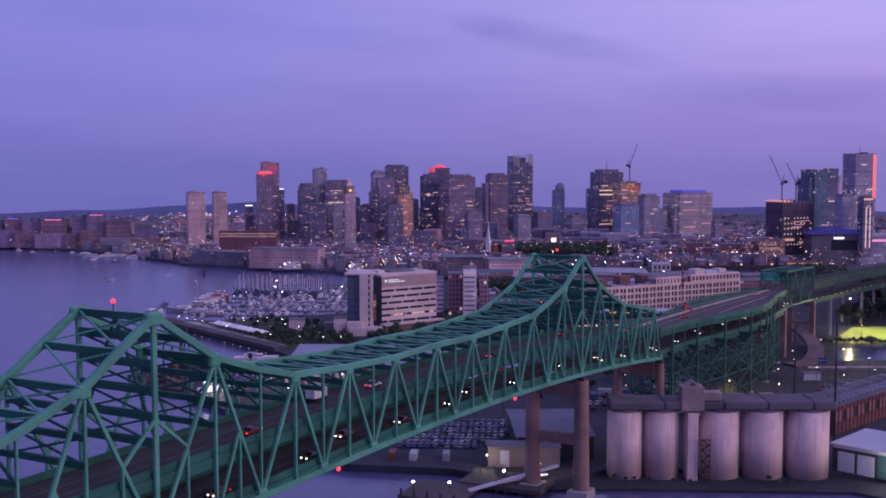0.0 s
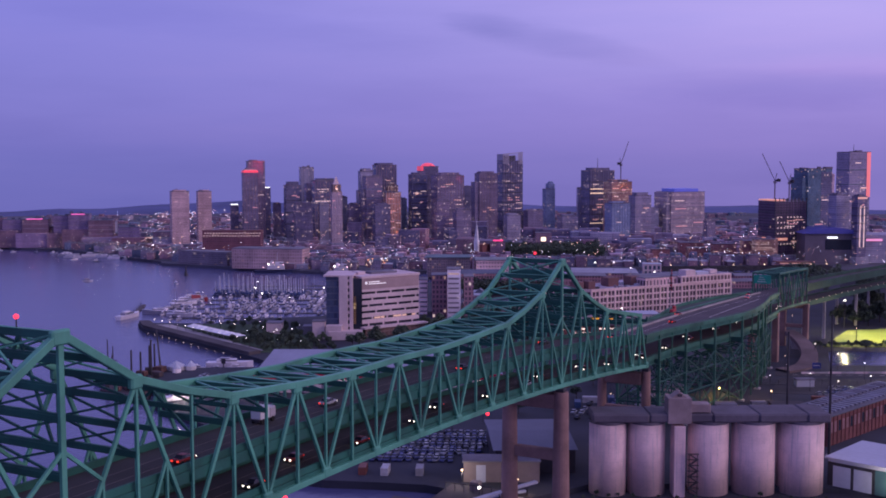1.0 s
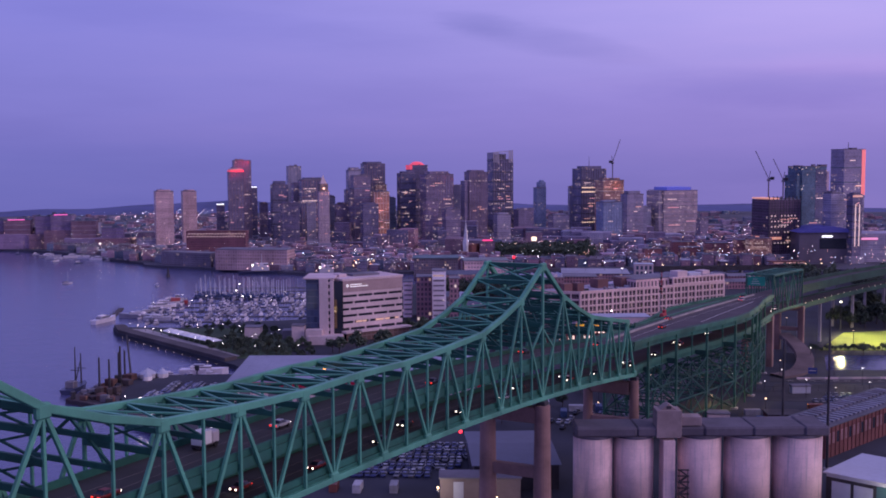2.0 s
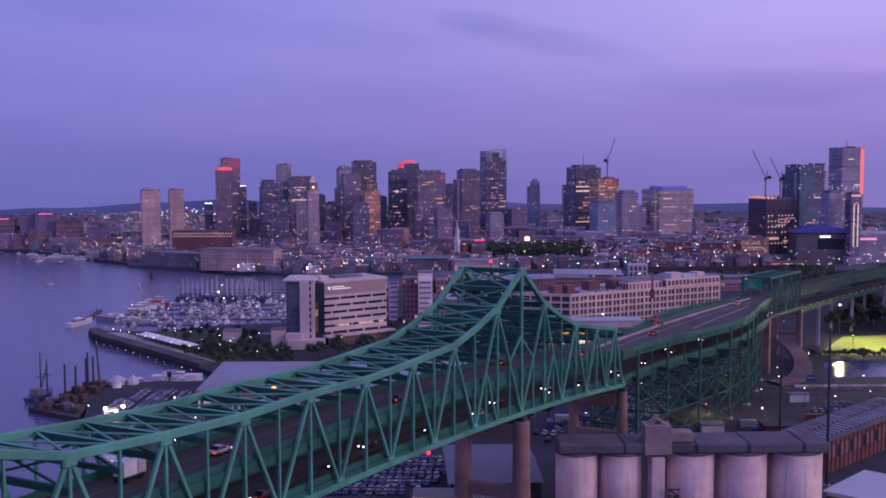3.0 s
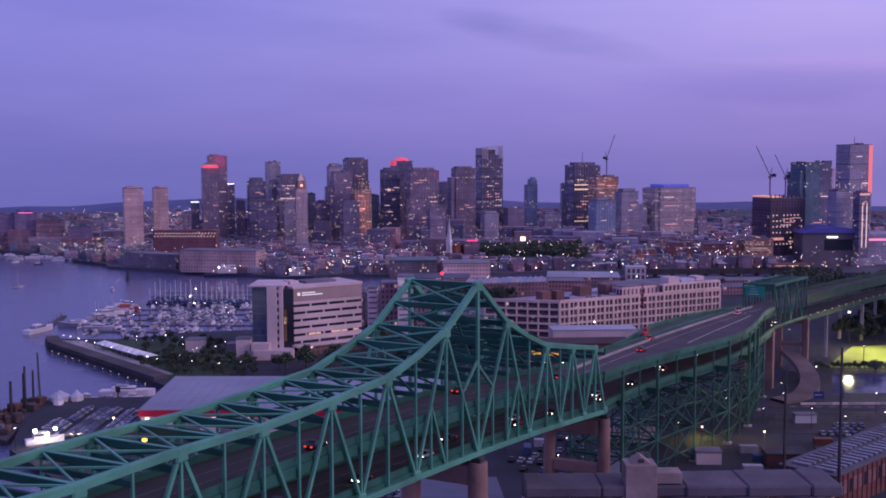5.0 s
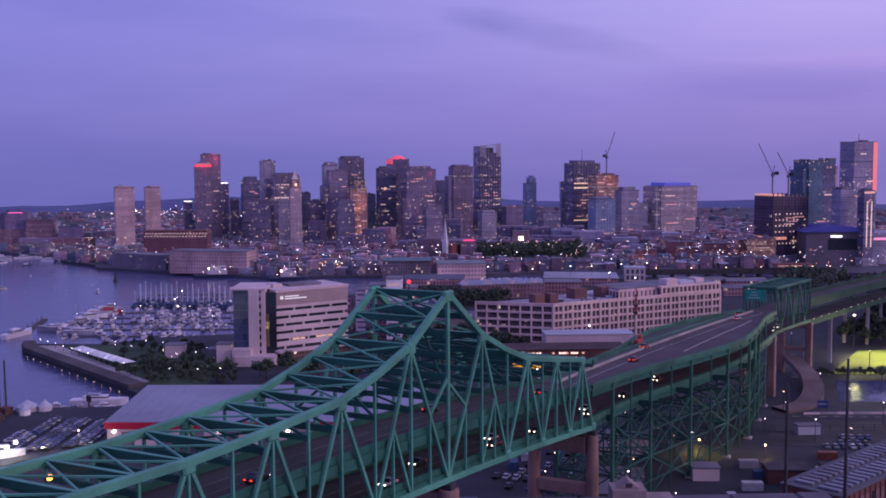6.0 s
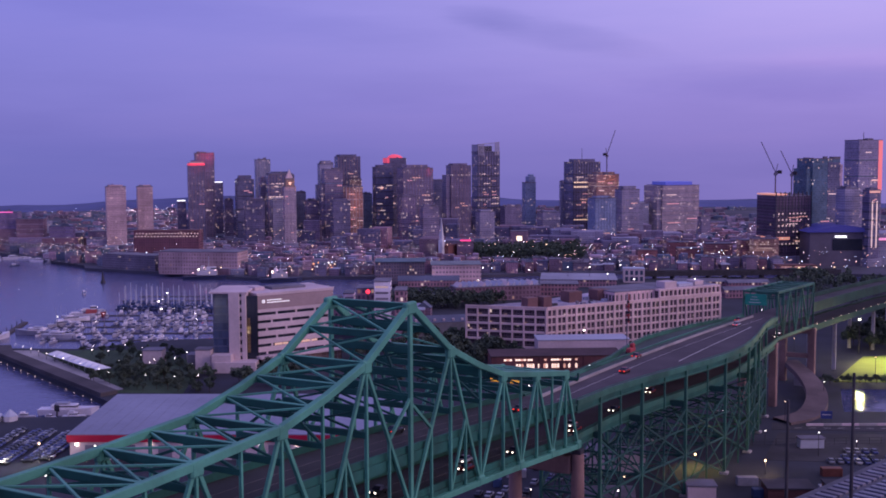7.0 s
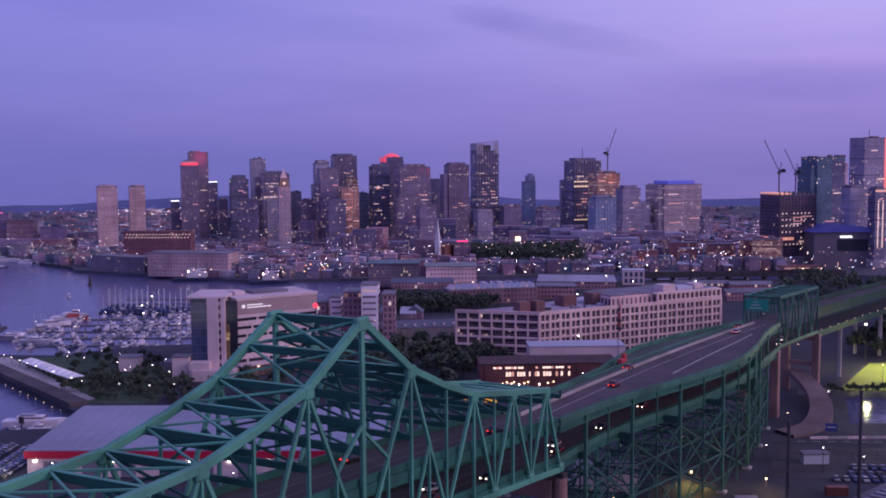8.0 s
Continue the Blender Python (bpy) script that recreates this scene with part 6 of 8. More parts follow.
for i in range(13):
    a = i / 12
    z = 30 + 5.5 * math.sin(math.pi * a)
    for y in (-2, 52):
        av.append((-2 + 64 * a, y, z))
        av.append((-2 + 64 * a, y, 30))
for i in range(12):
    k = i * 4
    af += [(k, k + 4, k + 6, k + 2), (k + 1, k + 5, k + 4, k), (k + 2, k + 6, k + 7, k + 3)]
# blue floodlighting is put in as a faint glow of the roof
part("roof", mesh_of("roof", av, af, lamp_glow("blue_arena_roof", (0.07, 0.07, 0.32), 0.07)), GLOW_BLUE, arena, "blue floodlit roof")
part("dark_glazing", box(20, 46, -0.4, 0.2, 14, 24), GLASS_DARK, arena)
part("lit_sign", box(22, 32, -0.9, -0.4, 25.4, 26.8), GLOW_WHITE, arena)
part("screen", box(52.5, 58.5, -1.0, -0.4, 18, 25), GLOW_WHITE, arena, "bright white outdoor screen")
part("annex", box(60, 110, 8, 50, 0, 28), F_GREY, arena)
part("annex_sign", box(63, 80, 7.2, 7.8, 22, 24), lamp_glow("dim_pink_sign", (1.0, 0.35, 0.6), 0.7), arena)

STEEPLE = surface("white_painted_timber", (0.78, 0.74, 0.76), 0.7)
church = thing("church", pose(-520, 1079, BASE), "white church steeple above dark roofs", "church")
part("tower", box(-2.2, 2.2, -2.2, 2.2, 0, 18), STEEPLE, church)
part("belfry", box(-1.7, 1.7, -1.7, 1.7, 18, 23, 0.1), STEEPLE, church)
part("spire", mesh_of("spire", [(-1.5, -1.5, 23), (1.5, -1.5, 23), (1.5, 1.5, 23), (-1.5, 1.5, 23), (0, 0, 40)], [(0, 1, 4), (1, 2, 4), (2, 3, 4), (3, 0, 4), (3, 2, 1, 0)], STEEPLE), STEEPLE, church)
part("nave", box(-6, 6, 2, 24, 0, 13), BRICK, church)
neon = house_block("neon_sign_block", -510, 1092, V, 16, 12, 16, F_BRICK, ROOF_GREY, "brick block with a red neon roof sign")
part("neon_sign", box(3, 13.5, -0.8, -0.3, 16.6, 17.7), lamp_glow("magenta_neon", (1.0, 0.05, 0.22), 1.6), neon, "glowing red roof sign")
lit_hall = house_block("lit_front_block", -510, 1216, V, 18, 14, 18, F_BRICK, ROOF_GREY, "block with a bright warm lit front")
part("lit_front", box(6, 11.5, -0.5, -0.1, 8.5, 13), lamp_glow("lit_shop_front", (1.0, 0.80, 0.55), 1.8), lit_hall, "bright warm lit front")
row = house_block("long_wharf_block", -671, 856, 18, 70, 24, 19, facade("wharf_facade", (0.44, 0.31, 0.31), (0.24, 0.17, 0.18), 2.4, 3.0, 0.012), ROOF_GREY, "long pale wharf building at the water")
house_block("long_wharf_block", -750, 870, 2, 60, 18, 13, facade("granite_wharf_facade", (0.20, 0.17, 0.20), (0.08, 0.07, 0.10), 1.8, 2.0, 0.02), ROOF_GREY, "long granite wharf building at the water")
redrow = house_block("lit_brick_row", -770, 930, V - 2, 62, 16, 29, facade("lit_brick_row_facade", (0.20, 0.09, 0.11), (0.08, 0.05, 0.07), 2.2, 2.4, 0.02), BRICK, "brick row with many small warm lit windows")

for k in range(20):
    for j in range(2):
        part("lit_window", box(-0.55, 0.55, -0.25, 0.05, 0, 0.9), OFFICE_LIGHT[1], redrow, "small warm lit window", m=pose(1.8 + k * 3.06 + j * 1.2, 0, 23.4 + j * 2.8))

F_HOTEL = facade("dusky_hotel_facade", (0.23, 0.18, 0.28), (0.12, 0.10, 0.18), 1.6, 1.8, 0.02, power=0.25)
# dark waterfront hotels, shoulder to shoulder, with coloured roof lights
F_WHARF = facade("dusky_brick_hotel_facade", (0.24, 0.14, 0.17), (0.11, 0.09, 0.14), 1.6, 1.9, 0.05, power=0.3)
HOTEL_BAND = surface("dusky_hotel_band", (0.30, 0.235, 0.29), 0.8)


def harbour_hotel(x, y, w, d, h, wall, lit, wing):
    ob = thing("harbour_hotel", pose(x, y, BASE, 0, 0, 36), "dark waterfront hotel with coloured roof lights", "hotel")
    part("wall", box(-w / 2, w / 2, 0, d, 0, h), wall, ob)
    part("low_wing", box(-w / 2 - 7, w / 2 + 7, -5, d - 2, 0, h * wing), F_WHARF if wall is F_HOTEL else F_HOTEL, ob)
    for k in range(3):
        part("floor_band", box(-w / 2 - 0.2, w / 2 + 0.2, -0.25, 0.1, h * (0.5 + 0.16 * k), h * (0.5 + 0.16 * k) + 0.7), HOTEL_BAND, ob)
    roof = box(-w / 2 - 0.3, w / 2 + 0.3, -0.3, d + 0.3, h, h + 0.6)
    for k in range(4):
        px, ps = roof_rng.uniform(-0.4, 0.4) * w, roof_rng.uniform(0.8, 2.6)
        bm_box(roof, px - ps, px + ps, d * 0.3, d * 0.3 + ps, h + 0.5, h + roof_rng.uniform(1.2, 3.4))
    part("roof", roof, SLATE, ob)
    if lit:
        part("roof_light", box(-w * 0.34, w * 0.3, -0.6, -0.3, h - 0.2, h + 0.6), GLOW_PINK if lit == 1 else GLOW_PURPLE, ob, "coloured light along the roof edge")


for x, y, w, d, h, wall, lit, wing in ((-1128, 932, 22, 18, 33, F_HOTEL, 0, 0.55), (-1102, 941, 20, 20, 35, F_WHARF, 2, 0.6), (-1078, 948, 24, 18, 33, F_HOTEL, 0, 0.62), (-1050, 957, 30, 20, 34, F_WHARF, 1, 0.5),
                                       (-1022, 972, 19, 18, 38, F_HOTEL, 0, 0.45), (-1000, 978, 24, 18, 40, F_HOTEL, 1, 0.55), (-972, 985, 28, 18, 33, F_WHARF, 0, 0.4), (-942, 1000, 24, 16, 25, F_HOTEL, 0, 0.5)):
    harbour_hotel(x, y, w, d, h, wall, lit, wing)

# brick market blocks with lit shopfronts near the arena
F_MARKET = facade("lit_brick_market", (0.31, 0.135, 0.135), (0.14, 0.08, 0.09), 1.6, 1.9, 0.12, power=0.6)
for x, y, w, d, h in ((-290, 1176, 24, 14, 15), (-262, 1192, 22, 16, 18), (-238, 1204, 20, 14, 16), (-312, 1160, 20, 14, 11), (-330, 1190, 26, 14, 14), (-345, 1140, 18, 12, 10)):
    ob = house_block("market_block", x, y, V, w, d, h, F_MARKET, ROOF_GREY, "red brick market block with warm shopfronts")
    for k in range(int(w / 3)):
        if dress_rng.random() < 0.7:
            part("shopfront", box(-0.7, 0.7, -0.3, 0.05, 0.5, 2.4), dress_rng.choice(OFFICE_LIGHT), ob, "small lit shopfront", m=pose(1.5 + k * 3, 0, 0))

# waterfront tavern hung with warm lamps
tavern = house_block("waterfront_tavern", -560, 921, 24, 20, 10, 7, F_BRICK, ROOF_GREY, "brick waterfront tavern hung with bright warm lamps", gable=2.5)
for k in range(16):
    part("terrace_lamp", box(-0.32, 0.32, -0.3, 0.3, 0, 0.6, 0.1), (LIT_WARM, LIT_ORANGE, LIT_WHITE)[k % 3], tavern, "bright terrace lamp", m=pose(0.5 + k * 1.3, -0.6 - (k % 2) * 0.4, 2.6 + (k * 5 % 7) * 0.95))

# dark girder bridge over the inner channel
lock = thing("channel_bridge", pose(-300, 988, 0, 0, 0, 32), "low dark girder bridge on piers over the inner channel", "bridge")
part("deck", box(0, 170, 0, 9, 6.4, 7.2), ASPHALT, lock)
for y in (-0.4, 9.0):
    part("girder", box(0, 170, y, y + 0.4, 4.6, 8.4), DARK, lock)
for k in range(12):
    part("pier", box(-0.9, 0.9, 0.5, 8.5, -4, 5), CONCRETE if k % 3 == 0 else DARK, lock, m=pose(5 + k * 14.5, 0, 0))
    if k % 2 or k > 8:
        part("bridge_lamp", box(-0.35, 0.35, -0.35, 0.35, 10, 10.6, 0.1), LIT_WARM, lock, "small lit bridge lamp", m=pose(5 + k * 14.5, 0, 0))
        part("lamp_post", tube(0.12, 0.1, 7, 10, 6), DARK, lock, m=pose(5 + k * 14.5, 0, 0))
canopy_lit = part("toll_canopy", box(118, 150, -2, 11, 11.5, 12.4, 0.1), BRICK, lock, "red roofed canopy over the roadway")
part("canopy_light", box(120, 148, -2.2, -1.9, 10.9, 11.4), OFFICE_LIGHT[0], canopy_lit)
for k in range(5):
    part("canopy_post", box(119.5 + k * 7, 120 + k * 7, -1.6, -1.2, 7, 11.5), DARK, canopy_lit)

# ---- blocks along the far left shore ----
rng = random.Random(11)
for k in range(26):
    a = k / 25
    x, y = -1190 + 340 * a + rng.uniform(-6, 6), 955 + 45 * a + rng.uniform(0, 60)
    h = rng.choice((12, 16, 20, 24, 28, 34)) * (0.55 if 0.55 < a else 1.0)
    w, d = rng.uniform(16, 34), rng.uniform(14, 24)
    ob = house_block("harbour_block", x, y, V + rng.uniform(-6, 14), w, d, h, rng.choice((F_DARK, F_BRICK, F_GREY, F_BROWN)), ROOF_GREY, "mid-rise harbour block with scattered lit windows", "building")
    if k in (1, 6, 9):
        part("lit_crown", box(-0.3, w + 0.3, -0.4, d * 0.5, h - 1.6, h + 0.9), (GLOW_PURPLE, GLOW_PINK, GLOW_PINK)[(1, 6, 9).index(k)], ob, "coloured light along the roof edge")

# ---- the low city: brick and stone blocks street by street ----
SHORE = [(-1128, 941), (-980, 948), (-900, 915), (-786, 883), (-666, 866), (-574, 868), (-530, 902), (-463, 936), (-416, 972), (-367, 1017), (-311, 1052), (-242, 1085), (-127, 1110), (300, 1250)]


def shore_y(x):
    for (x0, y0), (x1, y1) in zip(SHORE, SHORE[1:]):
        if x0 <= x <= x1:
            return y0 + (y1 - y0) * (x - x0) / (x1 - x0)
    return 1260


TAKEN = [(o.matrix_world.translation.x, o.matrix_world.translation.y, 26) for o in scene.objects if o.parent is None and o.type == "EMPTY" and o.matrix_world.translation.y > 850]


def free(x, y, r):
    return all((x - a) ** 2 + (y - b) ** 2 > (r + c * 0.6) ** 2 for a, b, c in TAKEN)


# low walls also carry some haze as paler, bluer base colours
LOW_WALLS = [F_BRICK, facade("grey_low_facade", (0.27, 0.25, 0.31), (0.11, 0.11, 0.15), 1.5, 1.7, 0.05, tint=0.8), facade("brown_low_facade", (0.205, 0.17, 0.215), (0.10, 0.09, 0.135), 1.5, 1.7, 0.06, tint=0.8), facade("painted_facade", (0.38, 0.325, 0.36), (0.14, 0.12, 0.15), 1.4, 1.6, 0.05, tint=0.8), facade("dark_brick_facade", (0.17, 0.13, 0.16), (0.10, 0.09, 0.13), 1.4, 1.6, 0.06, tint=0.8), facade("red_brick_low_facade", (0.235, 0.145, 0.17), (0.10, 0.06, 0.08), 1.6, 1.8, 0.07, tint=0.5), facade("slate_low_facade", (0.12, 0.16, 0.22), (0.07, 0.09, 0.13), 1.6, 1.8, 0.03, tint=0.6)]
rng = random.Random(5)
block_kinds = []
for k in range(12):
    w, d, h = rng.uniform(6, 14), rng.uniform(6, 11), rng.choice((4.5, 5.5, 6.5, 7, 8, 9, 11))
    proto = solid("city_block", box(-w / 2, w / 2, -d / 2, d / 2, 0, h), LOW_WALLS[k % 7], pose(0, 0, -200 - k),
                  ("red brick", "grey concrete", "brown stone", "pale painted", "dark brick", "deep red brick", "slate blue")[k % 7] + " low city block with a flat roof", "building", "low blocks of the old town")
    top = box(-w / 2 - 0.3, w / 2 + 0.3, -d / 2 - 0.3, d / 2 + 0.3, h, h + 0.5)
    for _ in range(4):
        px, py, ps = rng.uniform(-0.38, 0.38) * w, rng.uniform(-0.38, 0.38) * d, rng.uniform(0.4, 1.3)
        bm_box(top, px - ps, px + ps, py - ps * 0.7, py + ps * 0.7, h + 0.4, h + rng.uniform(0.9, 2.4))
    part("roof", top, (ROOF_GREY, SLATE, ROOF_DUSK, ROOF_WHITE)[k % 4], proto)
    block_kinds.append(proto)
spots = []
for i in range(-108, 70):
    for j in range(0, 62):
        u, v = i * 12 + rng.uniform(-3, 3), 6 + j * 11.5 + rng.uniform(-3, 3)
        ca, sa = math.cos(radians(24)), math.sin(radians(24))
        x, y = -420 + u * ca - v * sa, 905 + u * sa + v * ca
        if x < -1120 or x > 240 or y < shore_y(x) + 9 or y > 1650:
            continue
        if not free(x, y, 5) or rng.random() < 0.16:
            continue
        if -530 < x < -385 and 1064 < y < 1205 or -205 < x < -60 and 1105 < y < 1230:
            continue
        spots.append((y - shore_y(x), x, y))
spots.sort()
used = 0
for n, (dist, x, y) in enumerate(spots[:215]):
    proto = block_kinds[rng.randrange(12)]
    m = pose(x, y, BASE, 0, 0, 24 + rng.choice((0, 90)) + rng.uniform(-7, 7))
    if used < 12:
        ob = block_kinds[used]
        ob.matrix_world = m
        used += 1
    else:
        copy_thing(proto, m)


def joined_blocks(name, places, hmin, hmax, wmin, wmax, materials, label):
    groups = [([], []) for _ in materials]
    for x, y in places:
        verts, faces = groups[rng.randrange(len(materials))]
        w, d, h, a = rng.uniform(wmin, wmax) / 2, rng.uniform(wmin, wmax) / 2, rng.uniform(hmin, hmax), radians(24 + rng.uniform(-8, 8))
        n = len(verts)
        for z in (2.3, 2.3 + h):
            for sx, sy in ((-1, -1), (1, -1), (1, 1), (-1, 1)):
                verts.append((x + sx * w * math.cos(a) - sy * d * math.sin(a), y + sx * w * math.sin(a) + sy * d * math.cos(a), z))
        faces += [(n + 4, n + 5, n + 6, n + 7)] + [(n + i, n + (i + 1) % 4, n + 4 + (i + 1) % 4, n + 4 + i) for i in range(4)]
    for (verts, faces), m in zip(groups, materials):
        if verts:
            tagged(new(name, mesh_of(name, verts, faces, m)), label, "buildings", kind="stuff")


joined_blocks("distant_blocks", [(x, y) for _, x, y in spots[215:]], 3.5, 10, 5, 12, LOW_WALLS, "dense low blocks of the distant city")
wide = [(rng.uniform(-1900, 900), rng.uniform(1250, 2150)) for _ in range(1800)]
wide = [(x, y) for x, y in wide if x * x + (y - 120) ** 2 < 2120 ** 2 and free(x, y, 10)]
joined_blocks("suburb_blocks", wide, 3, 7, 6, 18, LOW_WALLS, "far suburb roofs with a few lights")
mid = [(rng.uniform(-900, -380), rng.uniform(1090, 1420)) for _ in range(240)]
mid = [p for p in mid if free(p[0], p[1], 12) and not (-535 < p[0] < -385 and p[1] < 1215)]
joined_blocks("downtown_blocks", [p for p in mid if p[0] < -570], 12, 30, 10, 24, [F_BROWN, F_BROWN, F_DARK, F_BRICK, F_DARK], "crowded mid-rise blocks between the towers")
joined_blocks("downtown_blocks", [p for p in mid if p[0] >= -570], 7, 19, 14, 34, [F_BROWN, F_GREY, F_DARK, F_BRICK, F_BROWN], "broad low blocks in front of the towers")
# ---- trees ----
def tree_kind(name, height, spread, seed, label, leaves=1100):
    r = random.Random(seed)
    bm = bmesh.new()
    bm_tube(bm, 0.028 * height, 0.012 * height, 0, height * 0.55, 7)
    tips = []
    for k in range(7):
        a, up = r.uniform(0, 6.28), r.uniform(0.35, 0.6)
        tip = Vector((math.cos(a) * spread * r.uniform(0.35, 0.7), math.sin(a) * spread * r.uniform(0.35, 0.7), height * r.uniform(0.55, 0.85)))
        base = Vector((0, 0, height * up * 0.8))
        m = between(base, tip, 0.02 * height, 0.02 * height)
        bmesh.ops.create_cone(bm, segments=5, radius1=0.6, radius2=0.2, depth=1.0, matrix=m @ Matrix.Translation((0, 0, 0.5)))
        tips.append(tip)
    t = solid(name, bm, BARK, pose(0, 0, -300 - seed), label, "tree")
    tips.append(Vector((0, 0, height * 0.86)))
    verts, faces = [], []
    clumps = [(tip + Vector((r.gauss(0, 0.15), r.gauss(0, 0.15), r.gauss(0, 0.1))) * spread, spread * r.uniform(0.28, 0.5)) for tip in tips for _ in range(3)]
    for k in range(leaves):
        c, s = clumps[k % len(clumps)]
        v = Vector((r.gauss(0, 1), r.gauss(0, 1), r.gauss(0, 0.8)))
        v = v.normalized() * s * (0.55 + 0.5 * r.random())
        p = c + v
        if p.z < height * 0.22:
            continue
        size = 0.042 * height * r.uniform(0.7, 1.4)
        q = Euler((r.uniform(-1, 1), r.uniform(-1, 1), r.uniform(0, 6.28))).to_matrix()
        n = len(verts)
        for sx, sy in ((-1, -0.6), (1, -0.6), (1, 0.6), (-1, 0.6)):
            verts.append(tuple(p + q @ Vector((sx * size, sy * size, 0))))
        faces.append((n, n + 1, n + 2, n + 3))
    part("crown", mesh_of("crown", verts, faces, LEAF), LEAF, t)
    return t


def tree_belt(places, scale, seed):
    """Far trees, too small to tell apart: clumped leaves over short trunks, joined into one object."""
    r = random.Random(seed)
    verts, faces = [], []
    for x, y in places:
        k = scale * r.uniform(0.75, 1.2)
        clumps = [Vector((x + r.gauss(0, 1.7) * k, y + r.gauss(0, 1.7) * k, 2.4 + k * r.uniform(3.5, 8.5))) for _ in range(9)]
        n = len(verts)
        verts += [(x - 0.2, y, 2.3), (x + 0.2, y, 2.3), (x, y + 0.3, 2.3), (x, y, 2.4 + 6 * k)]
        faces += [(n, n + 1, n + 3), (n + 1, n + 2, n + 3), (n + 2, n, n + 3)]
        for c in clumps:
            for _ in range(20):
                q = c + Vector((r.gauss(0, 1), r.gauss(0, 1), r.gauss(0, 0.8))).normalized() * k * 1.7 * r.uniform(0.6, 1.0)
                e = Euler((r.uniform(-1, 1), r.uniform(-1, 1), r.uniform(0, 6.28))).to_matrix() * (0.5 * k * r.uniform(0.7, 1.4))
                n = len(verts)
                verts += [tuple(q + e @ Vector(v)) for v in ((-1, -0.6, 0), (1, -0.6, 0), (1, 0.6, 0), (-1, 0.6, 0))]
                faces.append((n, n + 1, n + 2, n + 3))
    tagged(new("tree_belt", mesh_of("tree_belt", verts, faces, LEAF)), "dark green belt of far leafy trees", "trees", kind="stuff")


TREES = [tree_kind("tree", 10, 4.2, 1, "dark green broad-leaved tree in full leaf"), tree_kind("tree", 8, 3.6, 2, "dark green round-crowned tree in full leaf"), tree_kind("tree", 12, 4.4, 3, "tall dark green leafy tree")]
placed_trees = [0]


def plant(x, y, scale=1.0, z=2.4):
    k = placed_trees[0] % 3
    m = pose(x, y, z, 0, 0, rng.uniform(0, 360)) @ Matrix.Scale(scale * rng.uniform(0.8, 1.15), 4)
    placed_trees[0] += 1
    if placed_trees[0] <= 3:
        TREES[k].matrix_world = m
        return TREES[k]
    return copy_thing(TREES[k], m @ Matrix.Scale(1 / TREES[k].scale.x, 4))


rng = random.Random(3)


def inside(x, y, poly):
    c = False
    for (x0, y0), (x1, y1) in zip(poly, poly[1:] + poly[:1]):
        if (y0 > y) != (y1 > y) and x < (x1 - x0) * (y - y0) / (y1 - y0) + x0:
            c = not c
    return c


def scatter(poly, count, gap, seed):
    r = random.Random(seed)
    xs, ys = [p[0] for p in poly], [p[1] for p in poly]
    out, tries = [], 0
    while len(out) < count and tries < count * 60:
        tries += 1
        x, y = r.uniform(min(xs), max(xs)), r.uniform(min(ys), max(ys))
        if inside(x, y, poly) and all((x - a) ** 2 + (y - b) ** 2 > gap * gap for a, b in out):
            out.append((x, y))
    return out


PARK = [(-362, 500), (-440, 545), (-446, 557), (-420, 572), (-385, 566), (-352, 545), (-330, 512)]


def beside_canopy(x, y):
    """True over the pier walk with its long canopy, which stays clear of trees."""
    u, v = (x + 443) * 0.937 - (y - 530) * 0.349, (x + 443) * 0.349 + (y - 530) * 0.937
    return -6 < u < 62 and -14 < v < 9


for x, y in scatter(PARK, 44, 5, 31):
    if not beside_canopy(x, y):
        plant(x, y, 0.48)
for x, y in scatter([(-360, 490), (-420, 512), (-410, 530), (-340, 535), (-318, 505)], 70, 3.2, 38):
    if not beside_canopy(x, y):
        plant(x, y, 0.44)
for x, y in scatter([(-330, 520), (-300, 545), (-230, 575), (-232, 560), (-300, 520)], 12, 9, 32):
    plant(x, y)
for x, y in scatter([(-320, 600), (-262, 640), (-228, 618), (-232, 600), (-300, 585)], 22, 8, 33):
    plant(x, y)
tree_belt(scatter([(-175, 850), (-100, 870), (40, 930), (60, 1030), (-150, 1030)], 55, 9, 34), 1.0, 134)
tree_belt(scatter([(-188, 965), (-95, 985), (-85, 1055), (-180, 1035)], 38, 7, 39), 1.25, 139)
tree_belt(scatter([(-470, 1082), (-396, 1112), (-392, 1128), (-425, 1196), (-522, 1150), (-505, 1105)], 120, 6.5, 35), 1.3, 135)
tree_belt(scatter([(-440, 1020), (-350, 1062), (-345, 1085), (-450, 1045)], 26, 8, 47), 0.8, 147)
tree_belt(scatter([(-372, 757), (-322, 794), (-333, 812), (-366, 796), (-400, 800), (-392, 775)], 78, 4.6, 36), 1.05, 136)
for x, y in scatter([(-300, 655), (-262, 640), (-240, 632), (-252, 608), (-300, 622)], 16, 6, 46):
    plant(x, y, 1.0)
for k in range(24):
    plant(-99 + k * 2.2, 639.5 + k * 1.15 + rng.uniform(-1, 1), 0.36)
plant(-71.3, 641.7, 0.75)
for x, y in scatter([(-95, 740), (-30, 760), (-10, 860), (-98, 850)], 24, 7, 40):
    plant(x, y, 1.2)
for x, y in scatter([(-100, 726), (-50, 756), (-40, 800), (-105, 770)], 20, 8, 37):
    plant(x, y)

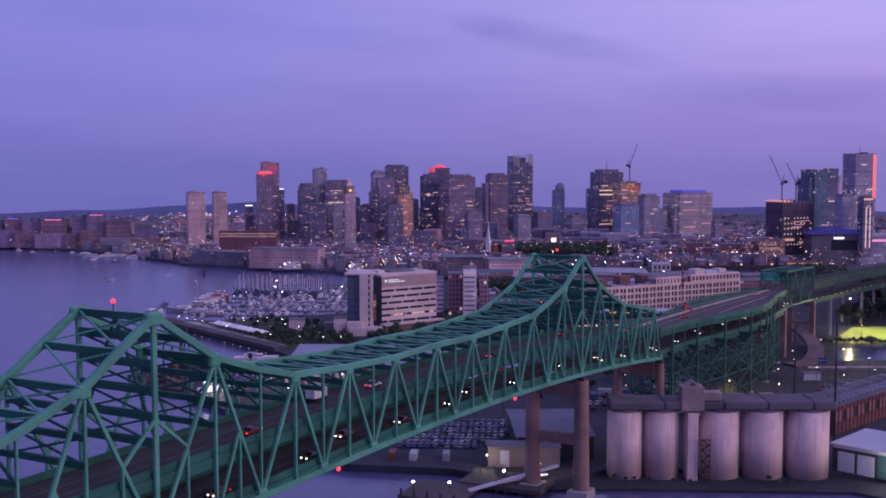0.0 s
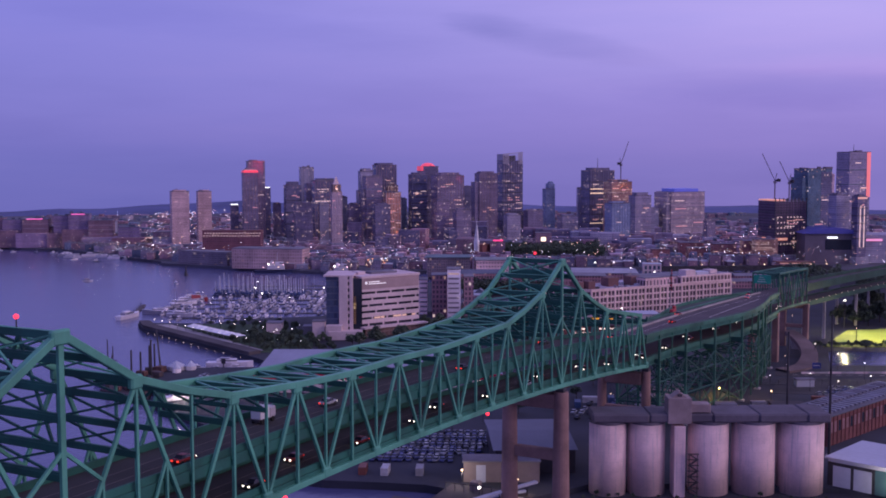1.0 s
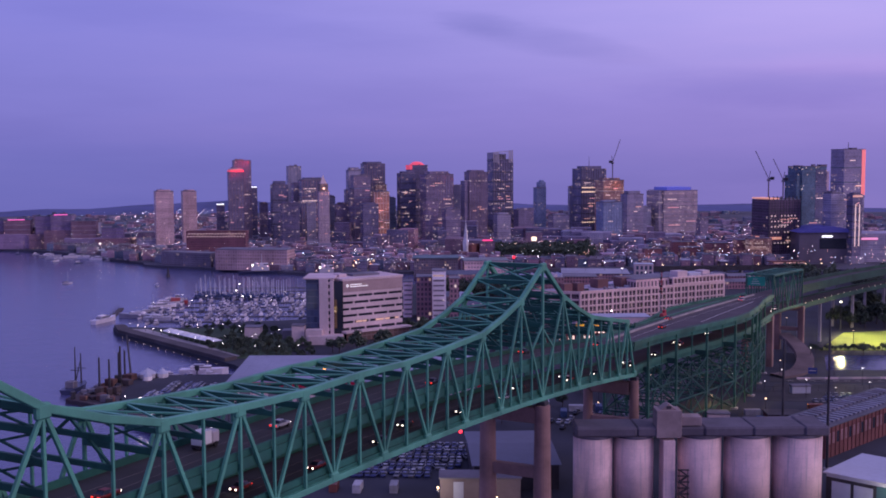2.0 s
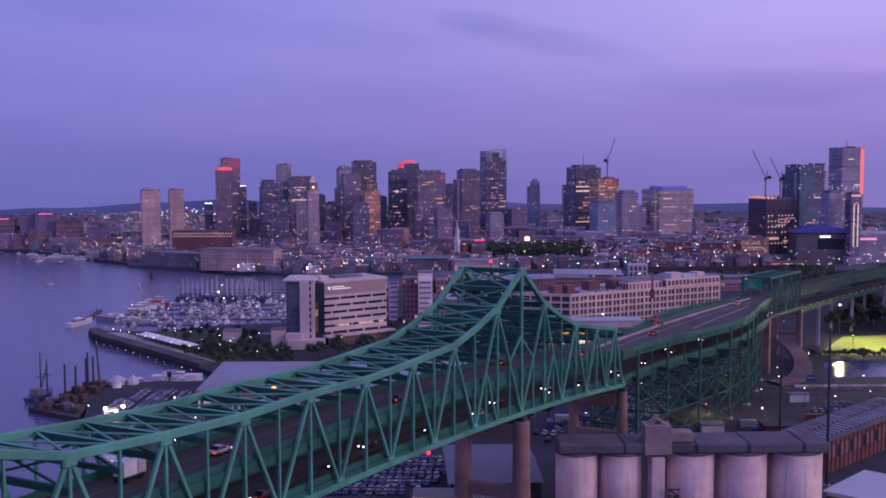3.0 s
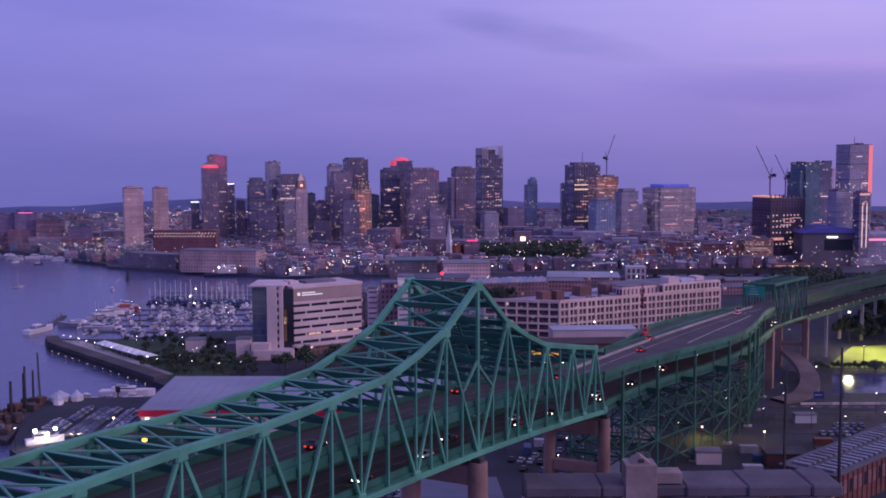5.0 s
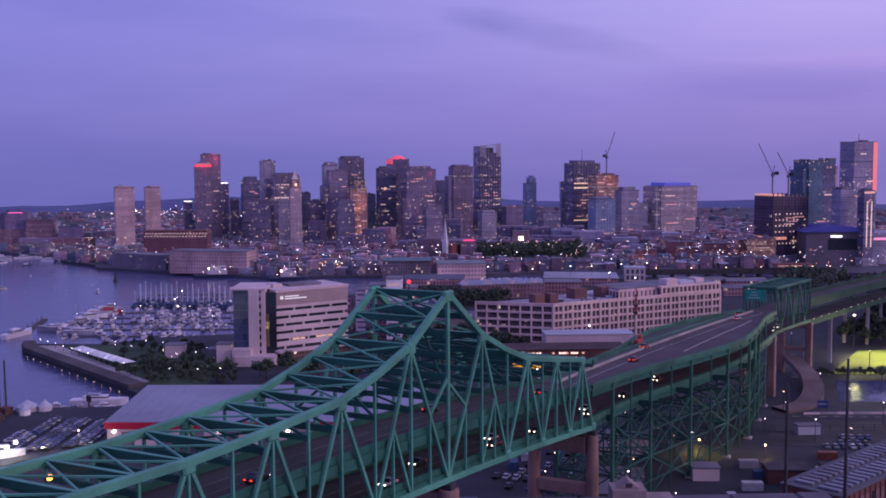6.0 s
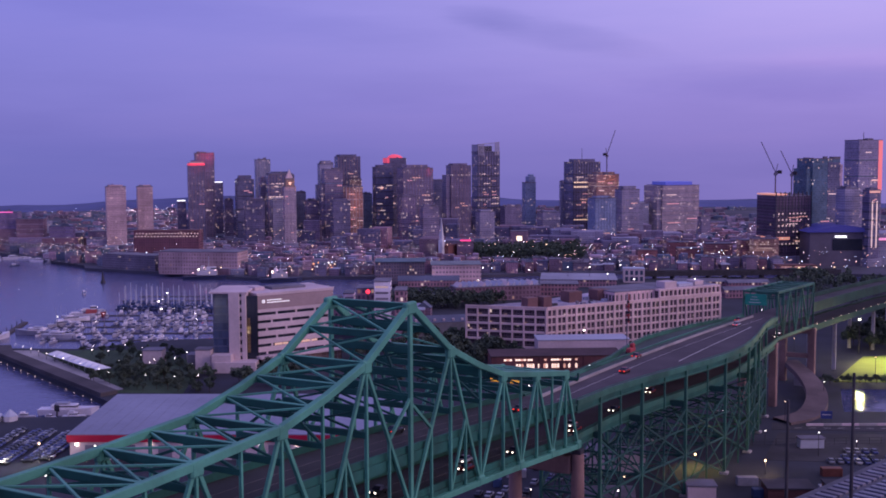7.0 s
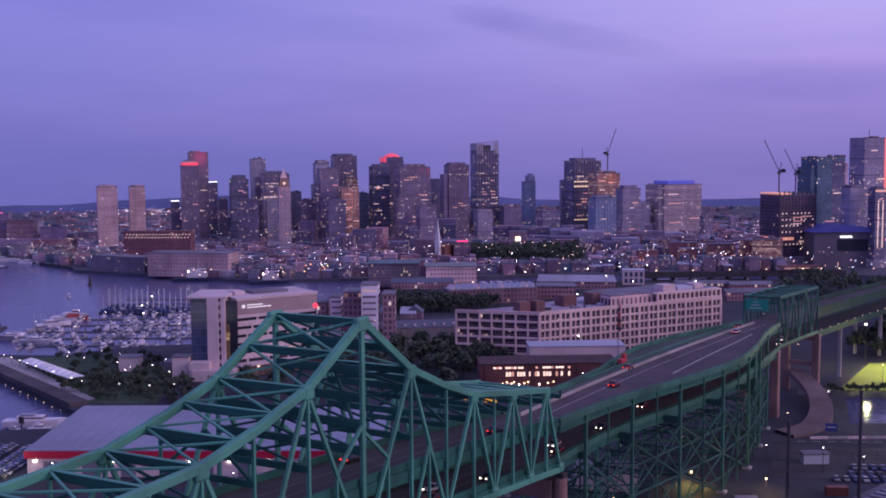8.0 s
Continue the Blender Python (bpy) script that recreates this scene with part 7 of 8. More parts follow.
# ---- street lamps ----
def lamp_kind(name, height, head, glow_material, label):
    t = solid(name, tube(0.14, 0.09, 0, height, 6), DARK, pose(0, 0, -400 - height), label, "street lamp", "street lamps")
    bm = bmesh.new()
    bmesh.ops.create_icosphere(bm, subdivisions=1, radius=head, matrix=Matrix.Translation((0, 0, height)) @ Matrix.Diagonal((1, 1, 0.6, 1)))
    part("lamp_head", bm, glow_material, t, "glowing lamp head")
    return t


LAMPS = {"dock": lamp_kind("street_lamp", 3.0, 0.2, lamp_glow("pier_lamp", (1.0, 0.82, 0.76), 12.0), "short lit lamp post along the pier"), "warm": lamp_kind("street_lamp", 8, 0.25, LIT_WARM, "lit street lamp with a warm glow"),
         "white": lamp_kind("street_lamp", 8, 0.25, LIT_WHITE, "lit street lamp with a white glow"), "tall": lamp_kind("street_lamp", 18, 0.45, LIT_WARM, "tall lit street lamp above the far roofs")}
LAMPS["yard"] = lamp_kind("street_lamp", 13, 0.55, LIT_WHITE, "tall bright yard lamp with a white glow")
first = set()


def light_up(kind, x, y, z=2.4):
    m = pose(x, y, z)
    if kind not in first:
        first.add(kind)
        LAMPS[kind].matrix_world = m
    else:
        copy_thing(LAMPS[kind], m)


for k in range(13):
    a = k / 12
    light_up("dock", -372 - 108 * a, 506 + 37 * a)
for x, y in scatter(PARK, 30, 7, 41):
    light_up("dock", x, y)
rng = random.Random(8)
for k in range(46):
    x = -1110 + 880 * k / 45 + rng.uniform(-6, 6)
    light_up(rng.choice(("warm", "white", "warm")), x, shore_y(x) + rng.uniform(4, 16))
for k in range(80):
    x = rng.uniform(-1080, 40)
    light_up(rng.choice(("tall", "tall", "warm")), x, shore_y(x) + rng.uniform(25, 330))
for x, y in scatter([(-300, 560), (-150, 420), (-40, 460), (-40, 640), (-150, 820), (-300, 900), (-400, 900), (-300, 700)], 34, 22, 43):
    light_up(rng.choice(("warm", "white")), x, y)
for x, y in scatter([(-200, 310), (-150, 420), (-290, 420), (-345, 380)], 12, 22, 44):
    light_up("white", x, y)

for x, y in ((-334, 938), (-319, 945), (-303, 970), (-196, 726), (-284, 717), (-212, 655), (-262, 880), (-240, 850), (-352, 905), (-290, 905), (-225, 900), (-390, 905), (-270, 800)):
    light_up("yard", x, y)
for x, y in ((-495, 665), (-470, 640), (-520, 700), (-452, 690)):
    light_up("yard", x, y, -1.0)

# floodlights round the sports field
FLOOD = lamp_glow("floodlight_panel", (1.0, 0.95, 0.75), 4.0)
for x, y, tx, ty in ((-56, 668, -74, 688), (-94, 722, -76, 690), (-50, 750, -70, 705)):
    f = thing("floodlight_mast", pose(x, y, 2.4), "tall sports floodlight mast with lit lamps", "floodlight", "floodlights of the field")
    part("pole", tube(0.3, 0.2, 0, 17, 8), DARK, f)
    part("lamp_panel", box(-0.55, 0.55, -0.3, 0.3, 16.8, 17.6), FLOOD, f)
    spot = new("field_floodlight", bpy.data.lights.new("field_floodlight", "SPOT"))
    spot.data.energy, spot.data.spot_size, spot.data.spot_blend, spot.data.color, spot.data.shadow_soft_size = 80000, radians(66), 0.5, (1.0, 0.90, 0.42), 0.2
    spot.matrix_world = look((x + (tx - x) * 0.06, y + (ty - y) * 0.06, 18.6), (tx, ty, 2.7))


def lamp_light(x, y, z, power, colour):
    s = new("work_lamp", bpy.data.lights.new("work_lamp", "POINT"))
    s.data.energy, s.data.color, s.data.shadow_soft_size = power, colour, 0.4
    s.location = (x, y, z)
    holder = thing("work_lamp_post", pose(x, y, 2.4), "work lamp on a post lighting the ground", "street lamp", "street lamps")
    part("pole", tube(0.12, 0.08, 0, z - 2.2, 6), DARK, holder)
    bm = bmesh.new()
    bmesh.ops.create_icosphere(bm, subdivisions=1, radius=0.35, matrix=Matrix.Translation((0, 0, z - 1.9 + 0.4)))
    part("lamp_head", bm, LIT_WARM, holder)


lamp_light(-111, 489, 6, 3000, (1.0, 0.82, 0.22))
lamp_light(-90, 492, 6, 1500, (1.0, 0.66, 0.36))
lamp_light(-149, 321, 7, 1300, (1.0, 0.85, 0.7))
lamp_light(-131, 323, 6, 1100, (1.0, 0.82, 0.6))
lamp_light(-30, 366, 8, 2500, (1.0, 0.85, 0.7))
lamp_light(-300, 398, 8, 2500, (1.0, 0.9, 0.8))

# ---- red beacons on the bridge ----
for y in (TOWER_A, TOWER_B):
    z = top_z(y)
    bcn = part("beacon_mast", tube(0.12, 0.1, 0.3, 1.6, 6), DARK, bridge, m=pose((X_NEAR + X_FAR) / 2 - 0.3, y, z))
    bm = bmesh.new()
    bmesh.ops.create_icosphere(bm, subdivisions=2, radius=0.38, matrix=Matrix.Translation((0, 0, 1.9)))
    part("beacon_lamp", bm, LIT_RED, bcn, "glowing red beacon lamp")
for y in (181.3, 266.0):
    bm = bmesh.new()
    bmesh.ops.create_icosphere(bm, subdivisions=2, radius=0.45, matrix=Matrix.Translation((0, 0, -0.9)))
    part("channel_lamp", bm, LIT_RED, bridge, "glowing red channel light", m=pose(X_NEAR + 0.3, y, bottom_z(y)))

# ---- boats ----
HULL_WHITE = surface("white_hull", (0.66, 0.64, 0.70), 0.35, 0, 1.0, 0.3, 0.08, bump=0, random_tint=0.9)
HULL_DARK = surface("dark_blue_hull", (0.05, 0.06, 0.12), 0.35, 0, 1.0, 0.3, 0.15, bump=0)
CANVAS = surface("blue_canvas", (0.06, 0.09, 0.22), 0.9, 0, 1.5, 0.3, 0.2)
MAST = surface("aluminium_mast", (0.55, 0.55, 0.58), 0.4, 0.6, 1.0, 0.3, 0.1, bump=0)


def hull_mesh(length, beam_w, height):
    sections = [(-0.5, 0.82, 0.9), (-0.2, 1.0, 0.95), (0.15, 0.95, 1.0), (0.38, 0.55, 1.1), (0.5, 0.04, 1.2)]
    verts, faces = [], []
    for s, w, h in sections:
        for side in (-1, 1):
            verts += [(s * length, side * w * beam_w * 0.32, -0.25), (s * length, side * w * beam_w / 2, height * h)]
    for i in range(len(sections) - 1):
        a, b = i * 4, i * 4 + 4
        faces += [(a, a + 1, b + 1, b), (a + 2, b + 2, b + 3, a + 3), (a + 1, a + 3, b + 3, b + 1), (a, b, b + 2, a + 2)]
    faces += [(0, 2, 3, 1), (16, 17, 19, 18)]
    return mesh_of("hull", verts, faces)


def boat_kind(name, length, beam_w, height, mast, label, hull, cabin=True, cover=False):
    t = thing(name, pose(0, 0, -500 - length), label, "boat", "boats in the marina")
    part("hull", hull_mesh(length, beam_w, height), hull, t)
    if cabin:
        bm = bmesh.new()
        bm_box(bm, -0.28 * length, 0.14 * length, -beam_w * 0.32, beam_w * 0.32, height * 0.9, height + 1.3, 0.25)
        part("cabin", bm, HULL_WHITE, t)
        part("windscreen", box(-0.2 * length, 0.16 * length, -beam_w * 0.33, beam_w * 0.33, height + 0.55, height + 0.95), GLASS_DARK, t)
        if not mast:
            part("flybridge", box(-0.22 * length, 0.0, -beam_w * 0.26, beam_w * 0.26, height + 1.3, height + 1.9, 0.1), HULL_WHITE, t)
    if cover:
        part("cockpit_cover", box(-0.46 * length, -0.26 * length, -beam_w * 0.34, beam_w * 0.34, height * 0.9, height + 0.8, 0.2), CANVAS, t)
    if mast:
        part("mast", tube(0.11, 0.07, height, mast, 6, 0.08 * length), MAST, t)
        part("boom", box(-0.36 * length, 0.08 * length, -0.12, 0.12, height + 1.5, height + 1.8), CANVAS, t)
    return t


BOATS = [boat_kind("motor_boat", 9.5, 3.2, 1.3, 0, "white motor cruiser moored at a pontoon", HULL_WHITE), boat_kind("motor_boat", 8, 2.8, 1.1, 0, "small white motor boat with a blue cover", HULL_WHITE, True, True),
         boat_kind("sail_boat", 10.5, 3.2, 1.2, 14, "white sailing boat with bare mast moored", HULL_WHITE, True, True), boat_kind("sail_boat", 9, 2.9, 1.1, 12, "dark-hulled sailing boat with bare mast", HULL_DARK),
         boat_kind("motor_yacht", 22, 5.6, 2.6, 0, "large white motor yacht moored at the pier", HULL_WHITE)]
afloat = [0] * 5


def moor(kind, x, y, yaw):
    m = pose(x, y, 0, 0, 0, yaw) @ Matrix.Scale(rng.uniform(0.75, 1.15) if kind < 4 else rng.uniform(0.8, 1.1), 4)
    if afloat[kind] == 0:
        BOATS[kind].matrix_world = m
    else:
        copy_thing(BOATS[kind], m @ Matrix.Scale(1 / BOATS[kind].scale.x, 4))
    afloat[kind] += 1


BASIN = [(-512, 582), (-452, 566), (-443, 592), (-412, 622), (-400, 660), (-424, 738), (-452, 780), (-520, 735), (-545, 690), (-560, 660)]
FAR_BASIN = [(-452, 782), (-505, 735), (-560, 692), (-600, 738), (-552, 785), (-500, 800)]
rng = random.Random(14)
PLANK = surface("pontoon_planks", (0.10, 0.09, 0.095), 0.9, 0, 1.5, 0.2, 0.2)
ca, sa = math.cos(radians(28)), math.sin(radians(28))
count = 0
for row in range(10):
    v = row * 24.0
    lo, hi = None, None
    for step in range(60):
        u = -120 + step * 5.6
        x, y = -455 + u * ca - v * sa, 575 + u * sa + v * ca
        sail = inside(x, y, FAR_BASIN)
        if not (inside(x, y, BASIN) or sail):
            continue
        lo = (x, y) if lo is None else lo
        hi = (x, y)
        for side in (-1, 1):
            if rng.random() < 0.42 or count > 185:
                continue
            bx, by = x - side * 6.4 * -sa * -1, y + side * 6.4 * ca
            if sail:
                kind = rng.choice((2, 3, 2))
            else:
                kind = rng.choice((0, 0, 1, 1, 2, 3))
            moor(kind, bx, by, 118 + (0 if side > 0 else 180) + rng.uniform(-9, 9))
            count += 1
    if lo and math.dist(lo, hi) > 8:
        p = thing("pontoon", pose(lo[0], lo[1], 0, 0, 0, 28), "long floating timber pontoon", "pontoon", "pontoons of the marina")
        L = math.dist(lo, hi)
        part("walkway", box(-2, L + 2, -1.1, 1.1, -0.2, 0.5, 0.05), PLANK, p)
        for k in range(int(L / 14) + 1):
            part("mooring_post", tube(0.22, 0.22, -3.8, 2.6, 7), DARK, p, m=pose(k * 14, 1.3, 0))
for x, y, yaw in ((-526, 568, 100), (-522, 592, 200), (-531, 622, 60), (-540, 638, 60), (-558, 668, 60), (-500, 590, 20), (-548, 650, 40)):
    moor(4, x, y, yaw)
for x, y, k, yaw in ((-724, 724, 2, 40), (-640, 742, 1, 150), (-900, 875, 1, 80), (-860, 868, 3, 60), (-960, 915, 1, 30), (-1010, 922, 3, 10), (-1040, 915, 1, 60), (-930, 895, 2, 10), (-985, 925, 0, 50), (-1075, 925, 1, 20), (-921, 893, 4, 20), (-915, 915, 4, 40), (-895, 912, 4, 200), (-880, 908, 0, 30), (-868, 905, 4, 20), (-850, 900, 1, 60), (-838, 902, 0, 10), (-822, 897, 1, 30), (-940, 905, 4, 30)):
    moor(k, x, y, yaw)
for k in range(11):
    moor((4, 0, 4)[k % 3], -432 + 56 * k / 10 + rng.uniform(-2, 2), 893 + 50 * k / 10, 150 + rng.uniform(-8, 8))
# a tight raft of sailing boats along the outer pontoon
RAFT_MAST = surface("pale_painted_mast", (0.66, 0.64, 0.68), 0.5, bump=0)
raft = thing("sail_boat", pose(0, 0, -560), "sailing boat with furled blue sail rafted at the outer pontoon", "boat", "boats in the marina")
part("hull", hull_mesh(11, 3.3, 1.5), HULL_DARK, raft)
part("mast", tube(0.3, 0.2, 1.4, 15, 6, 0.8), RAFT_MAST, raft)
part("furled_sail", box(-4.4, 0.7, -0.35, 0.35, 2.6, 3.5, 0.15), CANVAS, raft)
part("spray_hood", box(-1.6, 1.8, -1.2, 1.2, 1.4, 2.7, 0.3), CANVAS, raft)
for k in range(38):
    a = (k // 2) / 18
    m = pose(-556 + 66 * a - (k % 2) * 7, 693 + 21 * a + (k % 2) * 14, 0, 0, 0, 108 + 180 * (k % 2) + rng.uniform(-6, 6)) @ Matrix.Scale(rng.uniform(0.7, 1.1), 4)
    if k == 0:
        raft.matrix_world = m
    else:
        copy_thing(raft, m @ Matrix.Scale(1 / raft.scale.x, 4))
tug = thing("tug_boat", pose(-546, 659, 0, 0, 0, 40), "red tug boat with a pale deckhouse in the marina", "boat", "boats in the marina")
part("hull", hull_mesh(17, 6, 2.4), surface("red_hull_paint", (0.34, 0.04, 0.05), 0.5), tug)
part("deckhouse", box(-3.5, 3.2, -1.9, 1.9, 2.2, 4.8, 0.2), surface("red_deckhouse_paint", (0.42, 0.09, 0.09), 0.5), tug)
part("wheelhouse", box(-0.6, 2.8, -1.5, 1.5, 4.8, 7.0, 0.2), HULL_WHITE, tug)
part("wheelhouse_windows", box(-0.5, 2.9, -1.56, 1.56, 5.7, 6.5), GLASS_DARK, tug)
jet = thing("boat_jetty", pose(-532, 579, 0, 0, 0, 126), "dark floating jetty reaching into the basin", "jetty")
part("walkway", box(0, 52, -1.6, 1.6, -0.4, 0.9, 0.1), QUAY, jet)
for k in range(5):
    part("mooring_post", tube(0.25, 0.25, -3.8, 3.0, 7), DARK, jet, m=pose(2 + k * 12, 1.8, 0))
dolphin = thing("mooring_dolphin", pose(-348.6, 449.7, -3.9), "dark board on a timber pile standing in the basin", "pile")
part("pile", tube(0.35, 0.3, 0, 7.6, 10), DARK, dolphin)
part("board", box(-1.3, 1.3, -0.15, 0.15, 7.4, 9.9, 0.05), DARK, dolphin)
buoy = thing("channel_buoy", pose(-682, 803, 0), "tall dark channel buoy afloat", "buoy")
part("float", tube(2.2, 1.8, -0.6, 1.6, 14), DARK, buoy)
part("tower", tube(1.3, 0.3, 1.6, 9.0, 8), DARK, buoy)


LIT_PINK = lamp_glow("pink_deck_light", (1.0, 0.55, 0.60), 5.0)


def ship(x, y, yaw, length, label):
    s = thing("patrol_ship", pose(x, y, 0, 0, 0, yaw), label, "ship", "ships at the far quay")
    part("hull", hull_mesh(length, 9, 2.8), HULL_DARK, s)
    part("deckhouse", box(-length * 0.22, length * 0.16, -3.2, 3.2, 3.2, 7.2, 0.2), HULL_WHITE, s)
    part("bridge_house", box(-length * 0.04, length * 0.14, -2.8, 2.8, 7.2, 10.2, 0.2), HULL_WHITE, s)
    part("bridge_windows", box(length * 0.05, length * 0.145, -2.85, 2.85, 8.6, 9.4), GLASS_DARK, s)
    part("funnel", box(-length * 0.16, -length * 0.08, -1.2, 1.2, 7.2, 11.2, 0.3), HULL_WHITE, s)
    part("mast", tube(0.3, 0.15, 10, 19, 8), MAST, s)
    bm = bmesh.new()
    bmesh.ops.create_icosphere(bm, subdivisions=1, radius=0.7, matrix=Matrix.Translation((-length * 0.2, 0, 8.2)))
    part("deck_lamp", bm, LIT_WHITE, s)
    for k in range(6):
        part("deck_light", box(-0.3, 0.3, -0.3, 0.3, 0, 0.5, 0.1), LIT_WARM if k % 2 else LIT_PINK, s, "small lit deck light", m=pose(length * (-0.3 + 0.11 * k), -3.3, 5.2 + 2.2 * (k % 3)))


ship(-622, 862, 30, 42, "white patrol ship with bright deck lamps at the quay")
ship(-556, 872, 38, 34, "white patrol ship with bright deck lamps at the quay")


def old_vessel(x, y, yaw, length, masts, label):
    s = thing("work_vessel", pose(x, y, 0, 0, 0, yaw), label, "boat", "work boats at the pier")
    part("hull", hull_mesh(length, 6.5, 2.2), HULL_DARK, s)
    part("deckhouse", box(-length * 0.3, -length * 0.08, -2, 2, 2, 5, 0.2), ROOF_GREY, s)
    for k in range(masts):
        part("mast", tube(0.42, 0.22, 2, 16 + 4 * (k % 2), 7, length * (0.3 - 0.28 * k)), DARK, s)
        part("spreader", box(-0.15, 0.15, -2.2, 2.2, 9, 9.3), DARK, s, m=pose(length * (0.3 - 0.28 * k), 0, 0))
    beam("derrick", (0, 0, 3), (length * 0.3, 0, 13), 0.35, 0.35, s, unit_beam(DARK))


RUST = surface("rusty_deck_gear", (0.15, 0.075, 0.065), 0.9, 0, 1.2, 0.2, 0.5)
TIMBER = surface("tarred_barge_timber", (0.07, 0.05, 0.055), 0.9, 0, 1.0, 0.15, 0.4)
barge = thing("work_barge", pose(0, 0, 0), "dark rusty work barge heaped with gear under tall spuds", "barge")
outline = [(-362, 380), (-330, 376), (-346, 398), (-363, 426), (-375, 428), (-368, 396)]
bv = [(x, y, 2.0) for x, y in outline] + [(x, y, -0.5) for x, y in outline]
part("hull", mesh_of("hull", bv, [tuple(range(6)), *[(i, i + 6, (i + 1) % 6 + 6, (i + 1) % 6) for i in range(6)]], TIMBER), TIMBER, barge)
gear_rng = random.Random(23)
for x, y in scatter([(-360, 382), (-334, 378), (-347, 396), (-364, 423), (-372, 425), (-366, 396)], 34, 3.0, 24):
    s = gear_rng.uniform(0.9, 2.6)
    part("deck_gear", box(-s, s, -s * 0.6, s * 0.6, 2.0, 2.0 + gear_rng.uniform(0.8, 3.4), 0.2), gear_rng.choice((RUST, RUST, TIMBER, DARK, ROOF_GREY)), barge, m=pose(x, y, 0, 0, 0, gear_rng.uniform(0, 180)))
for x, y, h in ((-361, 399, 17), (-360, 404, 15.5), (-362, 406, 15), (-361, 412, 20), (-363, 413, 17), (-370, 424, 15.5)):
    part("spud", tube(0.5, 0.4, 0, h, 8), DARK, barge, m=pose(x, y, 0))
beam("crane_boom", (-366, 424, 3), (-376, 432, 21), 0.7, 0.8, barge, unit_beam(DARK))
beam("boom_stay", (-364, 421, 3), (-376, 432, 21), 0.15, 0.15, barge, unit_beam(DARK))
part("crane_cab", box(-367, -363, 421, 425, 2.0, 5.2, 0.2), RUST, barge)
old_vessel(-379, 402, 110, 20, 2, "dark wooden work vessel with tall bare masts")
moor(0, -362, 446, 28)
moor(1, -353, 450, 30)
moor(0, -345, 455, 30)
moor(4, -352, 459, 28)
CANOPY = surface("bright_canopy_cloth", (0.90, 0.88, 0.90), 0.8)
tent = thing("white_canopy", pose(-443, 530, 2.6, 0, 0, -20.4), "long white canopy along the pier walk", "canopy")
for k in range(9):
    part("canopy_roof", mesh_of("canopy_roof", [(0, 0, 2.6), (5.6, 0, 2.6), (5.6, 8, 2.6), (0, 8, 2.6), (2.8, 4, 4.2)], [(0, 1, 4), (1, 2, 4), (2, 3, 4), (3, 0, 4), (3, 2, 1, 0)], CANOPY), CANOPY, tent, m=pose(k * 6.2, 0, 0))
    part("canopy_post", tube(0.1, 0.1, 0, 2.4, 6), MAST, tent, m=pose(k * 6.2 + 0.2, 0.2, 0))

for x, y, r in ((-362, 430.5, 4.6), (-356, 434, 2.8), (-357, 425, 2.2)):
    t = thing("white_tent", pose(x, y, 2.4), "small white peaked tent on the pier", "tent", "tents on the pier")
    part("tent_roof", tube(r, 0.2, 2.0, 4.4, 8), ROOF_WHITE, t)
    part("tent_wall", tube(r * 0.95, r * 0.95, 0, 2.0, 8), HULL_WHITE, t)

# ---- cars ----
PAINTS = [surface("car_paint_" + n, c, 0.35, 0.2, 3, 0.5, 0.08, bump=0) for n, c in (("white", (0.5, 0.5, 0.52)), ("silver", (0.28, 0.28, 0.31)), ("black", (0.03, 0.03, 0.035)), ("blue", (0.08, 0.10, 0.24)), ("red", (0.24, 0.03, 0.03)))]
TYRE = surface("tyre_rubber", (0.02, 0.02, 0.02), 0.9)
LIT_HEAD = lamp_glow("headlamp", (1.0, 0.88, 0.74), 4.5)
LIT_TAIL = lamp_glow("tail_lamp", (1.0, 0.05, 0.03), 1.3)


def car_kind(paint, lit=False):
    bm = bmesh.new()
    bm_box(bm, -2.2, 2.2, -0.9, 0.9, 0.35, 0.95, 0.14)
    if not lit:
        for x in (-1.35, 1.35):
            bm_box(bm, x - 0.33, x + 0.33, -0.86, 0.86, 0.0, 0.4, 0.1)
    t = solid("car", bm, paint, pose(0, 0, -600), "parked saloon car", "car", "parked cars" if not lit else "cars on the bridge")
    v = [(-1.5, -0.82, 0.95), (1.1, -0.82, 0.95), (1.1, 0.82, 0.95), (-1.5, 0.82, 0.95), (-1.0, -0.66, 1.5), (0.4, -0.66, 1.5), (0.4, 0.66, 1.5), (-1.0, 0.66, 1.5)]
    part("cabin", mesh_of("cabin", v, [(4, 5, 6, 7), (0, 1, 5, 4), (1, 2, 6, 5), (2, 3, 7, 6), (3, 0, 4, 7)], GLASS_DARK), GLASS_DARK, t)
    part("car_roof", box(-0.95, 0.38, -0.66, 0.66, 1.49, 1.54), paint, t)
    if not lit:
        return t
    wheel = tube(0.34, 0.34, -0.11, 0.11, 10)
    bmesh.ops.rotate(wheel, verts=wheel.verts, cent=(0, 0, 0), matrix=Matrix.Rotation(radians(90), 3, "X"))
    first_wheel = part("wheel", wheel, TYRE, t, m=pose(1.35, 0.82, 0.34))
    for x, y in ((1.35, -0.82), (-1.35, 0.82), (-1.35, -0.82)):
        part("wheel", first_wheel.data, TYRE, t, m=pose(x, y, 0.34))
    if lit:
        for y in (-0.62, 0.62):
            part("headlamp", box(2.15, 2.3, y - 0.16, y + 0.16, 0.58, 0.82), LIT_HEAD, t, "lit headlamp")
            part("tail_lamp", box(-2.3, -2.15, y - 0.2, y + 0.2, 0.6, 0.85), LIT_TAIL, t, "lit tail lamp")
    return t


CARS = [car_kind(p) for p in PAINTS]
for c, n in zip(CARS, ("white", "silver", "black", "dark blue", "dark red")):
    c["label"] = "parked " + n + " saloon car in a lot"
parked = [0] * 5


